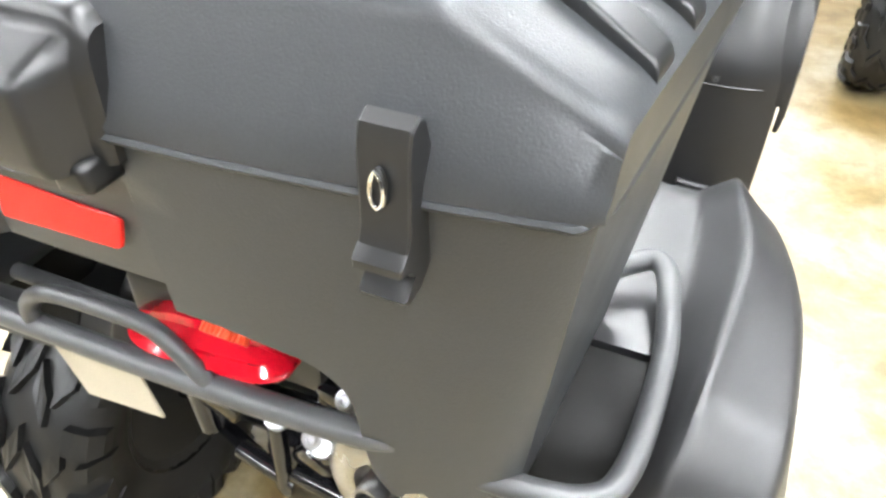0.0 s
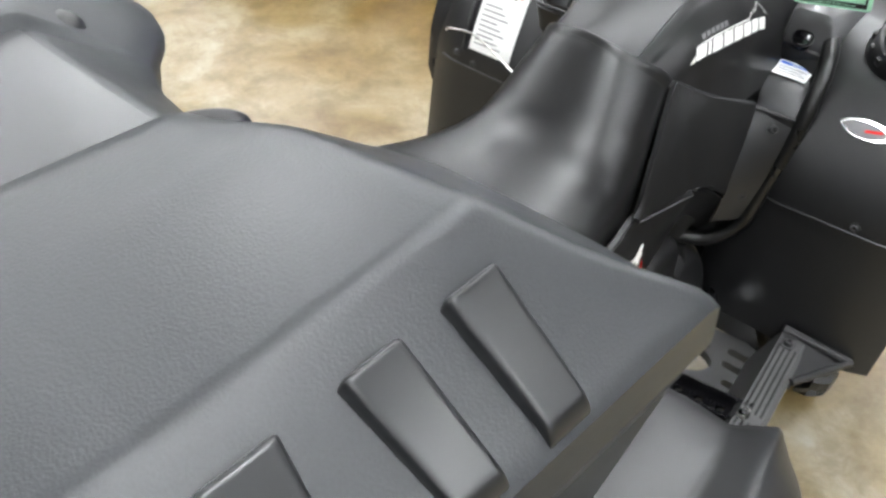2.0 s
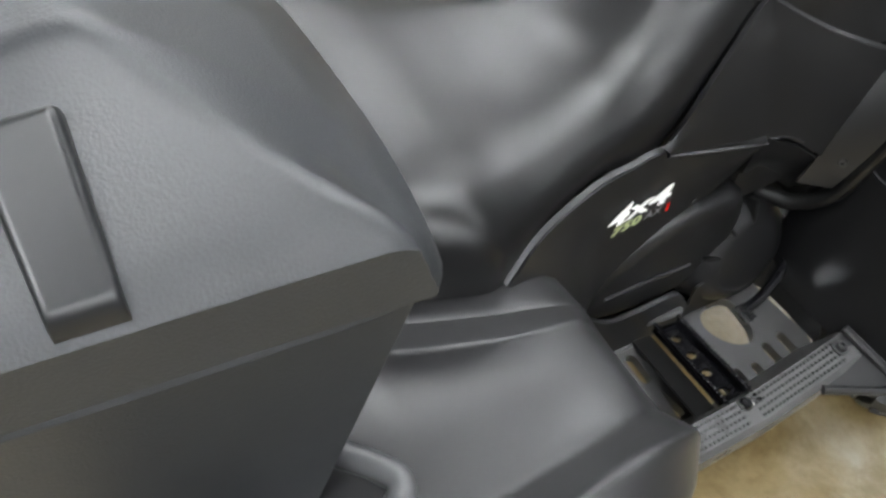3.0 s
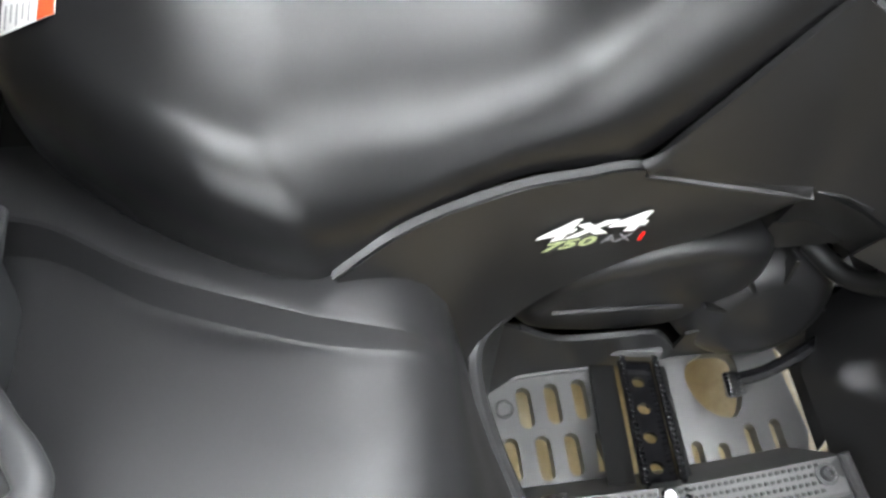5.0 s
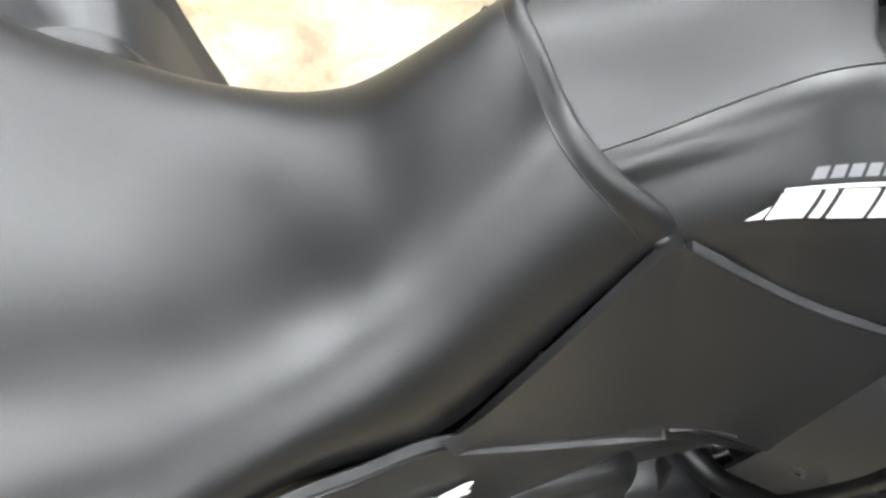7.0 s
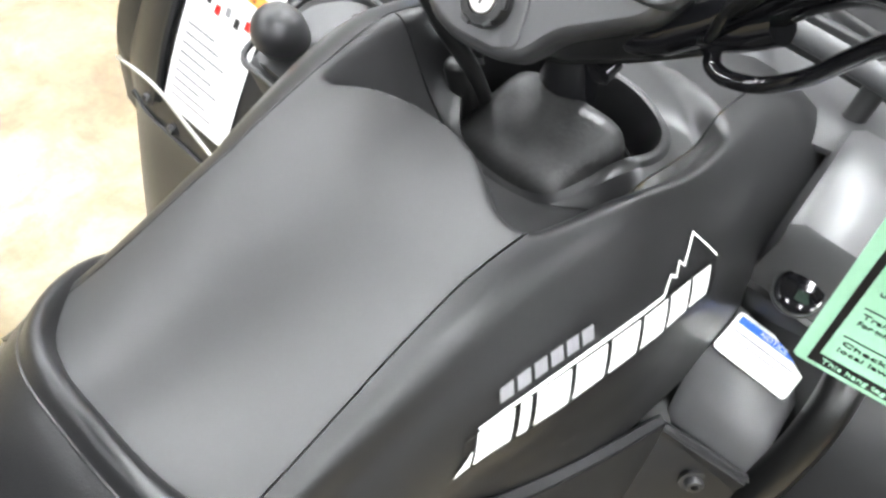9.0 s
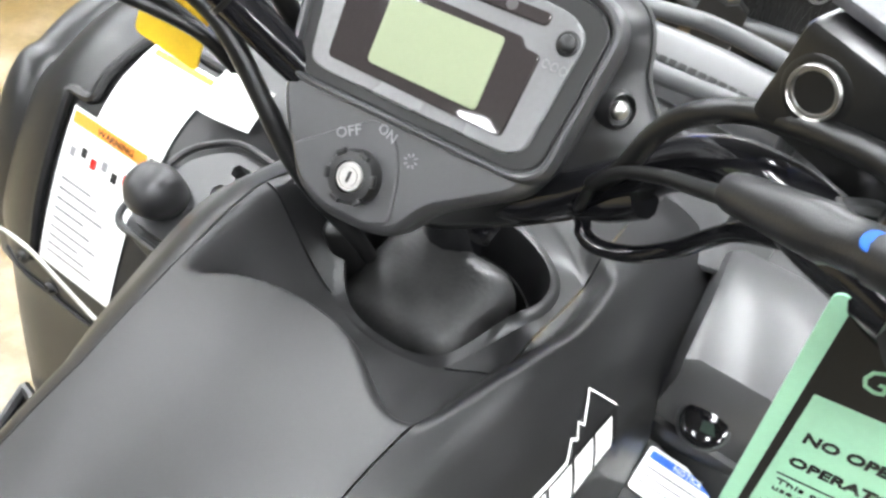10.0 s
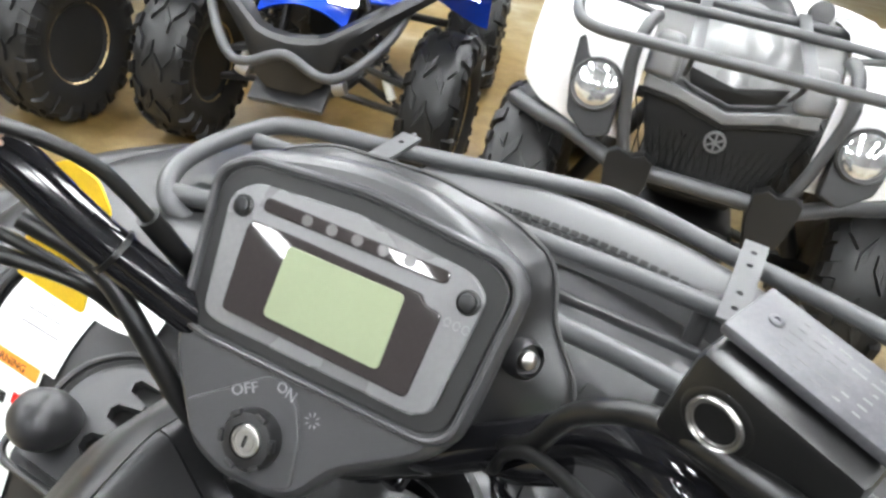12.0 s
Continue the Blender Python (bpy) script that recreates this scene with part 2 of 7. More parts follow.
def block(bm, size, m=None, bevel=0.0, seg=2, taper=(1, 1)):
    """A rounded block; taper narrows its top."""
    made = bmesh.ops.create_cube(bm, size=1.0)["verts"]
    for v in made:
        k = taper if v.co.z > 0 else (1, 1)
        v.co = Vector((v.co.x * size[0] * k[0], v.co.y * size[1] * k[1], v.co.z * size[2]))
    if bevel:
        es = list({e for v in made for e in v.link_edges})
        made = bmesh.ops.bevel(bm, geom=es, offset=bevel, segments=seg, affect="EDGES", profile=0.5)["verts"]
        made = list({v for v in made} | {v for f in bm.faces for v in f.verts if v in made})
    if m is not None:
        bmesh.ops.transform(bm, matrix=m, verts=made)
    return bm


def blocks(size, m=None, bevel=0.0, seg=2, taper=(1, 1)):
    return block(bmesh.new(), size, m, bevel, seg, taper)


def plate(bm, outline, depth, m=None, bevel=0.0, seg=2):
    """A slab with the outline (x, y), from z = 0 down to -depth, with its upper edge rounded."""
    area = sum(a[0] * b[1] - b[0] * a[1] for a, b in zip(outline, outline[1:] + outline[:1]))
    pts = outline if area > 0 else outline[::-1]
    rows = []
    if bevel:
        k = len(pts)

        def inset(d):
            out = []
            for i in range(k):
                a, b, c = Vector(pts[i - 1]), Vector(pts[i]), Vector(pts[(i + 1) % k])
                n1 = Vector((-(b - a)[1], (b - a)[0])).normalized()
                n2 = Vector((-(c - b)[1], (c - b)[0])).normalized()
                s = n1 + n2
                out.append(b + s * (d / max(0.35, 0.5 * s.length_squared)))
            return out
        for j in range(seg + 1):
            a = j / seg * math.pi / 2
            rows.append([(q[0], q[1], -bevel * (1 - math.sin(a)) ) for q in inset(bevel * (1 - math.cos(a)))])
    else:
        rows.append([(q[0], q[1], 0) for q in pts])
    rows.insert(0, [(q[0], q[1], -depth) for q in pts])
    if m is not None:
        rows = [[m @ Vector(q) for q in row] for row in rows]
    rings(bm, rows)
    return bm


def plates(*args, **kw):
    return plate(bmesh.new(), *args, **kw)


def round_poly(points, r, seg=4):
    """A polygon (x, y) with rounded corners; r: one radius or one a corner."""
    out = []
    k = len(points)
    for i in range(k):
        a, b, c = Vector(points[i - 1][:2]), Vector(points[i][:2]), Vector(points[(i + 1) % k][:2])
        rr = r[i] if isinstance(r, (list, tuple)) else r
        u, v = (a - b), (c - b)
        rr = min(rr, 0.48 * u.length, 0.48 * v.length)
        p, q = b + u.normalized() * rr, b + v.normalized() * rr
        for j in range(seg + 1):
            t = j / seg
            w = p * (1 - t) ** 2 + b * 2 * t * (1 - t) + q * t * t
            out.append((w.x, w.y))
    return out


def lathe(bm, profile, m=None, seg=24, start=0.0, sweep=2 * math.pi):
    """Turns (radius, height) round z."""
    rows = []
    for r, z in profile:
        rows.append([Vector((max(r, 1e-5) * math.cos(a), max(r, 1e-5) * math.sin(a), z)) for a in np.linspace(start, start + sweep, seg, endpoint=False)])
    if m is not None:
        rows = [[m @ q for q in row] for row in rows]
    rings(bm, rows)
    return bm


def lathes(*args, **kw):
    return lathe(bmesh.new(), *args, **kw)


def axis(at, towards, roll=0.0):
    """A pose whose z looks from at towards a point."""
    d = Vector(towards) - Vector(at)
    return Matrix.Translation(at) @ d.to_track_quat("Z", "Y").to_matrix().to_4x4() @ pose(0, 0, 0, 0, 0, roll)


def frame_of(origin, xdir, ydir):
    """A pose from an origin, the way of its x and roughly of its y."""
    x = Vector(xdir).normalized()
    z = x.cross(Vector(ydir)).normalized()
    y = z.cross(x)
    return Matrix(((x[0], y[0], z[0], origin[0]), (x[1], y[1], z[1], origin[1]), (x[2], y[2], z[2], origin[2]), (0, 0, 0, 1)))


def shell(fn, us, vs, thick, keep=None):
    """A sheet fn(u, v) with thickness; keep(u, v) tells which cells stay."""
    bm = bmesh.new()
    grid = [[Vector(fn(u, v)) for u in us] for v in vs]
    nu, nv = len(us), len(vs)
    top = [[bm.verts.new(q) for q in row] for row in grid]
    low = []
    for j in range(nv):
        row = []
        for i in range(nu):
            du = grid[j][min(i + 1, nu - 1)] - grid[j][max(i - 1, 0)]
            dv = grid[min(j + 1, nv - 1)][i] - grid[max(j - 1, 0)][i]
            n = du.cross(dv)
            n = n.normalized() if n.length > 1e-9 else Vector((0, 0, 1))
            row.append(bm.verts.new(grid[j][i] - n * thick))
        low.append(row)
    cells = {(i, j) for j in range(nv - 1) for i in range(nu - 1)
             if keep is None or keep(0.5 * (us[i] + us[i + 1]), 0.5 * (vs[j] + vs[j + 1]))}
    for i, j in cells:
        bm.faces.new((top[j][i], top[j][i + 1], top[j + 1][i + 1], top[j + 1][i]))
        bm.faces.new((low[j][i], low[j + 1][i], low[j + 1][i + 1], low[j][i + 1]))
        for (di, dj), (a, b) in (((0, -1), ((j, i), (j, i + 1))), ((0, 1), ((j + 1, i + 1), (j + 1, i))),
                                 ((-1, 0), ((j + 1, i), (j, i))), ((1, 0), ((j, i + 1), (j + 1, i + 1)))):
            if (i + di, j + dj) not in cells:
                bm.faces.new((top[a[0]][a[1]], low[a[0]][a[1]], low[b[0]][b[1]], top[b[0]][b[1]]))
    loose = [v for v in bm.verts if not v.link_faces]
    bmesh.ops.delete(bm, geom=loose, context="VERTS")
    return bm


def lettering(text, height, bend=None, width=None, shear=0.0, depth=0.0004, bold=0.0):
    """Raised letters in x, y (left end at 0, 0); bend maps each point to its place."""
    cu = bpy.data.curves.new("letters", "FONT")
    cu.body, cu.size, cu.shear, cu.extrude, cu.offset = text, height * 1.38, shear, depth / 2, bold
    cu.resolution_u = 2
    ob = bpy.data.objects.new("letters", cu)
    me = bpy.data.meshes.new_from_object(ob)
    bm = bmesh.new()
    bm.from_mesh(me)
    bpy.data.objects.remove(ob)
    bpy.data.curves.remove(cu)
    bpy.data.meshes.remove(me)
    if width and bm.verts:
        w = max(v.co.x for v in bm.verts)
        for v in bm.verts:
            v.co.x *= width / w
    if bend is not None:
        for v in bm.verts:
            v.co = Vector(bend(v.co))
    return bm


def on(m):
    return lambda q: m @ Vector(q)


def bar(bm, x0, y0, x1, y1, m, h=0.0004):
    """A thin printed bar on the pose m."""
    plate(bm, [(x0, y0), (x1, y0), (x1, y1), (x0, y1)], h, m @ Matrix.Translation((0, 0, h)))
    return bm


def line(a, b, n):
    return [a + (b - a) * i / (n - 1) for i in range(n)]


def circle(r, n=16, cx=0.0, cy=0.0, ry=None):
    return [(cx + r * math.cos(2 * math.pi * i / n), cy + (ry or r) * math.sin(2 * math.pi * i / n)) for i in range(n)]


def bolt(name, at, towards, r, parent, mat=None, washer=True):
    """A hexagon-socket head with a washer."""
    bm = bmesh.new()
    m = axis(at, towards)
    if washer:
        lathe(bm, [(r * 1.5, 0), (r * 1.5, r * 0.25), (r, r * 0.3)], m, 16)
    lathe(bm, [(r, 0.0), (r, r * 0.75), (r * 0.8, r), (r * 0.45, r), (r * 0.4, r * 0.5)], m, 12)
    return part(name, bm, mat or SATIN_STEEL, parent)


# ---- showroom ----
def room():
    bm = bmesh.new()
    block(bm, (26, 26, 0.2), pose(0, 2, -0.1))
    tagged(part("floor", bm, CONCRETE, None, smooth=False), "sealed beige concrete floor with ochre stains", "floor", kind="structure")
    # Walls and ceiling stay unseen; their dark grey holds down bounced light.
    for name, size, at in (("wall_north", (26.4, 0.2, 5.2), (0, 15.1, 2.6)), ("wall_south", (26.4, 0.2, 5.2), (0, -11.1, 2.6)),
                           ("wall_east", (0.2, 26, 5.2), (13.1, 2, 2.6)), ("wall_west", (0.2, 26, 5.2), (-13.1, 2, 2.6))):
        tagged(part(name, blocks(size, pose(*at)), WALL_PAINT, None, smooth=False), "plain dark grey painted showroom wall", "wall", kind="structure")
    tagged(part("ceiling", blocks((26.4, 26.4, 0.2), pose(0, 2, 5.3)), CEILING_PAINT, None, smooth=False), "dark grey showroom ceiling", "ceiling", kind="structure")
    first = None
    # Rows of panel lights, unseen, askew to the parked quads; gaps keep some reflections dark.
    along, across = Vector((0.335, -0.942, 0)), Vector((0.942, 0.335, 0))
    turn = math.degrees(math.atan2(along.y, along.x)) + 90
    for i in range(-3, 3):
        for j in range(-3, 4):
            if (i == -1 and j in (1, 2)) or (i == 1 and j == 0) or (i == 2 and j < 0):
                continue
            at = Vector((0.30, 0.60, 3.9)) + across * (i * 2.53) + along * (j * 2.1 - 0.6)
            if first is None:
                first = thing("ceiling_light", "lit white panel light hanging under the ceiling", "light", at, turn, "ceiling lights")
                part("frame", plates([(-0.24, -0.64), (0.24, -0.64), (0.24, 0.64), (-0.24, 0.64)], 0.06, pose(0, 0, 0.075), 0.01), WALL_PAINT, first)
                part("diffuser", blocks((0.42, 1.20, 0.016), pose(0, 0, 0.004), 0.005), LIGHT_PANEL, first, "glowing white diffuser")
                for s in (-1, 1):
                    h = bmesh.new()
                    tube(h, [(0, s * 0.5, 0.06), (0, s * 0.5, 1.3)], 0.004, 6, smooth=False)
                    part("hanger", h, STEEL, first)
            else:
                copy_thing(first, pose(*at, 0, 0, turn))


room()


# ---- wheels ----
def wheel(parent, at, radius=0.315, width=0.22, rim_r=0.155, turn=0.0, lugs=24, rim_mat=None, seed=1, tilt=0.0):
    """A knobbly all-terrain tyre on a steel rim; its axle runs along x."""
    rng = random.Random(seed)
    w = width / 2
    R = radius - 0.014
    lugs = 2 * (lugs // 2) + 6
    bm = bmesh.new()
    lathe(bm, [(0.03, -0.02), (rim_r * 0.5, -0.035), (rim_r * 0.86, -0.01), (rim_r * 0.92, -w * 0.55), (rim_r + 0.012, -w * 0.72), (rim_r + 0.016, -w * 0.7),
               (rim_r * 0.96, -w * 0.4), (rim_r * 0.9, w * 0.5), (rim_r + 0.014, w * 0.72), (rim_r + 0.006, w * 0.76), (rim_r * 0.86, w * 0.5), (rim_r * 0.8, 0.02), (rim_r * 0.5, 0.0), (0.03, 0.02)], None, 32)
    hub = part("wheel", bm, rim_mat or GLOSS_BLACK, parent)
    hub.matrix_basis = pose(*at, 0, 0, turn) @ pose(0, 0, 0, 0, 90, 0)
    bm = bmesh.new()
    lathe(bm, [(rim_r - 0.012, -w * 0.62), (rim_r + 0.01, -w * 0.78), (rim_r + 0.05, -w * 0.98), (R - 0.055, -w), (R - 0.022, -w * 0.9),
               (R - 0.004, -w * 0.62), (R, -w * 0.2), (R, w * 0.2), (R - 0.004, w * 0.62), (R - 0.022, w * 0.9), (R - 0.055, w),
               (rim_r + 0.05, w * 0.98), (rim_r + 0.01, w * 0.78), (rim_r - 0.012, w * 0.62)], None, 48)
    part("tyre", bm, RUBBER, hub, "black knobbly off-road tyre")
    kn = bmesh.new()
    n = lugs * 7 // 12
    bands = ((0.0, [(R + 0.011, 0.05), (R + 0.012, 0.22), (R + 0.011, 0.36)], 0.021, 0.55), (0.5, [(R + 0.011, 0.44), (R + 0.010, 0.58), (R + 0.006, 0.72)], 0.019, -0.45),
             (0.0, [(R + 0.006, 0.72), (R - 0.001, 0.86), (R - 0.014, 1.02), (R - 0.040, 1.085)], 0.021, 0.10), (0.5, [(R - 0.004, 0.90), (R - 0.016, 1.02), (R - 0.058, 1.07)], 0.014, 0.0))
    for i in range(n):
        for side in (-1, 1):
            for off, path, half, skew in bands:
                a0 = 2 * math.pi * (i + off + (0.25 if side > 0 else 0.0)) / n + rng.uniform(-0.012, 0.012)
                rows = []
                for r, z in path:
                    t = half * rng.uniform(0.92, 1.06) / R
                    ang = a0 + (z - 0.5) * skew
                    low = (r - 0.024, z * (0.93 if z > 0.7 else 1.0))
                    rows.append([(q[0] * math.cos(ang + d), q[0] * math.sin(ang + d), side * w * q[1]) for q, d in (((r, z), -t), ((r, z), t), (low, t * 1.25), (low, -t * 1.25))])
                rings(kn, rows)
    tagged(part("tread_lug", kn, RUBBER, hub, smooth=False), kind="stuff")
    if rim_mat is not None:
        for k in range(6):
            for side in (-1, 1):
                m = Matrix.Rotation(2 * math.pi * k / 6, 4, "Z") @ Matrix.Translation((rim_r * 0.58, 0, side * w * 0.5))
                part("spoke", blocks((rim_r * 0.66, 0.03, 0.02), m, 0.004), rim_mat, hub)
    for k in range(4):
        for side in (-1, 1):
            q = Matrix.Rotation(2 * math.pi * k / 4, 4, "Z") @ Vector((0.055, 0, side * 0.03))
            part("lug_nut", lathes([(0.009, -0.012), (0.009, 0.012), (0.005, 0.018)], Matrix.Translation(q), 6), CHROME, hub)
    return hub


# ---- cargo box on the rear rack ----
XC = -0.02


def cargo_box():
    box = thing("cargo_box", "moulded black plastic cargo box strapped on the rear rack", "storage box")
    rear = curve1([0, 0.10, 0.2, 0.29, 0.35, 0.385, 0.40], [-1.0, -0.999, -0.994, -0.985, -0.977, -0.971, -0.968])
    front = curve1([0, 0.06, 0.10, 0.135, 0.165, 0.20, 0.30, 0.36, 0.40], [-0.672, -0.662, -0.640, -0.606, -0.588, -0.580, -0.576, -0.580, -0.588])
    crest = curve1([0, 0.09, 0.12, 0.17, 0.22, 0.285, 0.31, 0.35, 0.385, 0.40], [-0.735, -0.735, -0.730, -0.716, -0.708, -0.697, -0.688, -0.655, -0.617, -0.603])
    zs = 1.066

    def flare(q):
        """The box widens towards its front."""
        return (XC + (q[0] - XC) * (1 + 0.088 * (q[1] + 0.966) / 0.366), q[1], q[2])

    def top(d):
        return 1.163 - 0.050 * min(max((d - 0.302) / 0.098, 0), 1) ** 1.05

    def rise(d, y):
        """The lid climbs a little towards its front."""
        return 0.017 * min(max((y + 0.87) / 0.14, 0), 1.15) * min(max((d - 0.11) / 0.08, 0), 1) * (1 - 0.85 * min(max((d - 0.302) / 0.098, 0), 1))

    lid = bmesh.new()
    ds = [0, 0.05, 0.09, 0.0955, 0.0965, 0.0995, 0.1015, 0.103, 0.12, 0.135, 0.15, 0.165, 0.175, 0.185, 0.2, 0.22, 0.26, 0.285, 0.295, 0.302, 0.309, 0.32, 0.34, 0.36, 0.378, 0.388, 0.3945, 0.398, 0.400]
    xs = sorted({-d for d in ds} | set(ds))
    rows = []
    for s in xs:
        d = abs(s)
        e = max(0.0, (d - 0.386) / 0.014)
        zt = top(d) - 0.004 * e ** 2
        yr, yf, yc = rear(d) + 0.006 * e ** 2, front(d) - 0.006 * e ** 2, crest(d) - 0.004 * e ** 2
        dip = 0.0 if d > 0.102 else (0.013 if d <= 0.096 else 0.013 * (0.102 - d) / 0.006)
        lean = 0.024 * (zt - zs) / 0.1
        ys = [yr + lean + 0.016, -0.93, -0.905, -0.893, -0.8855, -0.878, -0.84, -0.80, yc - 0.045, yc - 0.018, yc - 0.008]
        ys = [max(min(y, yc - 0.008 - 0.001 * (10 - k)), yr + lean + 0.016 + 0.0005 * k) for k, y in enumerate(ys)]
        ring = [(yr - 0.003, zs), (yr - 0.004, zs + 0.006), (yr + lean * 0.3, zs + (zt - zs) * 0.3), (yr + lean * 0.75, zs + (zt - zs) * 0.75), (yr + lean, zt - 0.012), (yr + lean + 0.0010, zt - 0.0072), (yr + lean + 0.0037, zt - 0.0034), (yr + lean + 0.0078, zt - 0.0009)]
        for k, y in enumerate(ys):
            f = 0.0 if y < -0.893 else (1.0 if y > -0.878 else (y + 0.893) / 0.015)
            ring.append((y, zt - dip * f + rise(d, y)))
        # The front slopes down from its crest to the seam.
        zc = zt - dip + rise(d, yc)
        ring += [(yc, zc - 0.0015), (yc + 0.007, zc - 0.0055)]
        for f in (0.35, 0.7):
            ring.append((yc + 0.007 + (yf - yc - 0.007) * f, zc - 0.0055 - (zc - 0.0055 - zs - 0.02) * f))
        ring += [(yf, zs + 0.018), (yf + 0.004, zs + 0.006), (yf + 0.003, zs)]
        rows.append([flare((XC + s, y, z)) for y, z in ring])
    rings(lid, rows)
    lid_ob = part("lid", lid, BOX_PLASTIC, box, "pebbled black lid with a sunken tray", sharp=45)

    # Smooth floor of the tray.
    edge = [(XC - 0.0975, -0.883)] + [(XC + 0.0975, -0.883)] + [(XC + x, crest(abs(x)) - 0.006) for x in (0.0975, 0.05, 0.0, -0.05, -0.0975)]
    edge = [flare((x, y, 0))[:2] for x, y in edge]
    part("tray_floor", plates(round_poly(edge, [0.02, 0.02, 0.004, 0.02, 0.02, 0.02, 0.004]), 0.004, pose(0, 0, 1.1515), 0.001), LIT_TRAY_PLASTIC, lid_ob, "smooth sunken tray")
    # Raised slabs on both sloping flanks.
    for side in (-1, 1):
        for y_in, y_out in ((-0.863, -0.874), (-0.794, -0.792), (-0.732, -0.734)):
            bm = bmesh.new()
            def slope(x, y, h):
                d = abs(x - XC)
                return flare((x, y, top(d) + h + rise(d, y)))
            a, b = 0.331, 0.397
            grid = []
            n = 8
            for t in (0.0, 0.006, 0.02, 0.045, 0.075, 0.10, 0.25, 0.5, 0.75, 0.90, 0.925, 0.955, 0.98, 0.994, 1.0):
                d = a + (b - a) * t
                yc = y_in + (y_out - y_in) * t
                hw = (0.0205 if y_in < -0.85 else 0.0175) - 0.003 * t
                e = min(t, 1 - t) * n
                h = (0.0125 - 0.0045 * t) * math.sqrt(max(0.0, 1 - (1 - min(e / 0.6, 1.0)) ** 2))
                x = XC + side * d
                arc = [(1.002, -0.006), (1.0, 0.3), (0.985, 0.62), (0.94, 0.84), (0.87, 0.95), (0.78, 1.0)]
                half = [(-k * hw, h * f if f > 0 else f) for k, f in arc + [(0.70, 1.0)]]
                grid.append([slope(x, yc + dy, dz) for dy, dz in half + [(0.0, h)] + [(-dy, dz) for dy, dz in half[::-1]]])
            rings(bm, grid, closed=True, caps=True)
            part("rib", bm, SHADED_RIB_PLASTIC, lid_ob, sharp=70)

    # Lower shell, narrowing downwards, with the rear cut up in the middle.
    body = bmesh.new()
    low = curve1([0, 0.07, 0.13, 0.19, 0.215, 0.235, 0.245, 0.249, 0.256, 0.29, 0.40], [0.905, 0.905, 0.904, 0.893, 0.886, 0.868, 0.845, 0.80, 0.745, 0.70, 0.69])
    rows = []
    ds = [0, 0.05, 0.085, 0.095, 0.105, 0.14, 0.19, 0.205, 0.218, 0.228, 0.235, 0.241, 0.245, 0.2475, 0.250, 0.254, 0.26, 0.27, 0.31, 0.35, 0.372, 0.383, 0.390, 0.394, 0.396]
    xs = sorted({-d for d in ds} | set(ds))
    for s in xs:
        d = abs(s)
        inset = 0.007 * (max(0.0, d - 0.372) / 0.024) ** 2
        yr, yf = rear(d) + 0.003 + inset, front(d) - 0.004 - inset
        z1 = low(d)
        rec = 0.022 if d < 0.085 else (0.022 * (0.105 - d) / 0.02 if d < 0.105 else 0.0)
        ring = []
        for k in range(9):
            t = k / 8
            z = zs - 0.004 - (zs - 0.004 - z1) * t
            lean = (0.026 + 0.026 * (d / 0.4) ** 4) * (zs - z) / 0.3
            r2 = rec * min(1, max(0, (zs - 0.03 - z) / 0.02))
            side = 1 - 0.085 * (zs - z) / 0.3 * (d / 0.4) ** 3
            ring.append((XC + math.copysign(d * side, s) if s else XC, yr + lean + r2, z))
        z2 = 0.69
        for k in range(7):
            t = 1 - k / 6
            z = zs - 0.004 - (zs - 0.004 - max(z1, z2)) * t
            side = 1 - 0.085 * (zs - z) / 0.3 * (d / 0.4) ** 3
            ring.append((XC + math.copysign(d * side, s) if s else XC, yf - 0.065 * (zs - z) / 0.3, z))
        rows.append([flare(q) for q in ring])
    rings(body, rows)
    body_ob = part("body", body, BOX_PLASTIC, box, "tapered black plastic tub with scuffed seam", sharp=38)

    # Lip round the seam.
    lip = bmesh.new()
    pts = [(XC + d, rear(d) - 0.002, zs - 0.001) for d in (0.02, 0.1, 0.2, 0.3, 0.35, 0.378, 0.388)]
    pts += [(XC + 0.3955, -0.955, zs - 0.001), (XC + 0.398, -0.93, zs - 0.001), (XC + 0.398, -0.8, zs - 0.001), (XC + 0.398, -0.66, zs - 0.001), (XC + 0.396, -0.612, zs - 0.001), (XC + 0.388, -0.599, zs - 0.001)]
    full = [(2 * XC - q[0], q[1], q[2]) for q in pts[::-1]] + pts
    full = [flare(q) for q in full]
    tube(lip, full, 0.0036, 6, 4)
    part("seam_bead", lip, BOX_PLASTIC, body_ob)

    # Grab handle hood at the rear: a beaded back plate and a wedge that juts out below it.
    hood = bmesh.new()
    rows = []
    for x, k in ((-0.1135, 0.0), (-0.110, 0.10), (-0.104, 0.14), (-0.101, 0.16), (-0.094, 0.86), (-0.090, 0.97), (-0.084, 1.0), (0.084, 1.0), (0.090, 0.97), (0.094, 0.86), (0.101, 0.16), (0.104, 0.14), (0.110, 0.10), (0.1135, 0.0)):
        e = max(0.0, (abs(x) - 0.095) / 0.0185)
        zt = 1.139 - 0.012 * e ** 2.5
        prof = [(-0.978, zt + 0.002), (-0.990, zt + 0.001), (-0.9955, zt - 0.002), (-0.9985, zt - 0.007), (-0.9995, zt - 0.012), (-1.000 - 0.004 * k, zt - 0.016),
                (-1.000 - 0.027 * k, zt - 0.026), (-1.000 - 0.033 * k, zt - 0.031), (-1.000 - 0.036 * k, zt - 0.039), (-1.000 - 0.036 * k, 1.058), (-1.000 - 0.031 * k, 1.046), (-0.978, 1.046)]
        rows.append([(XC + x, y, z) for y, z in prof])
    rings(hood, rows)
    hood_ob = part("handle_hood", hood, BLACK_PLASTIC, lid_ob, "smooth black grab hood", sharp=60)
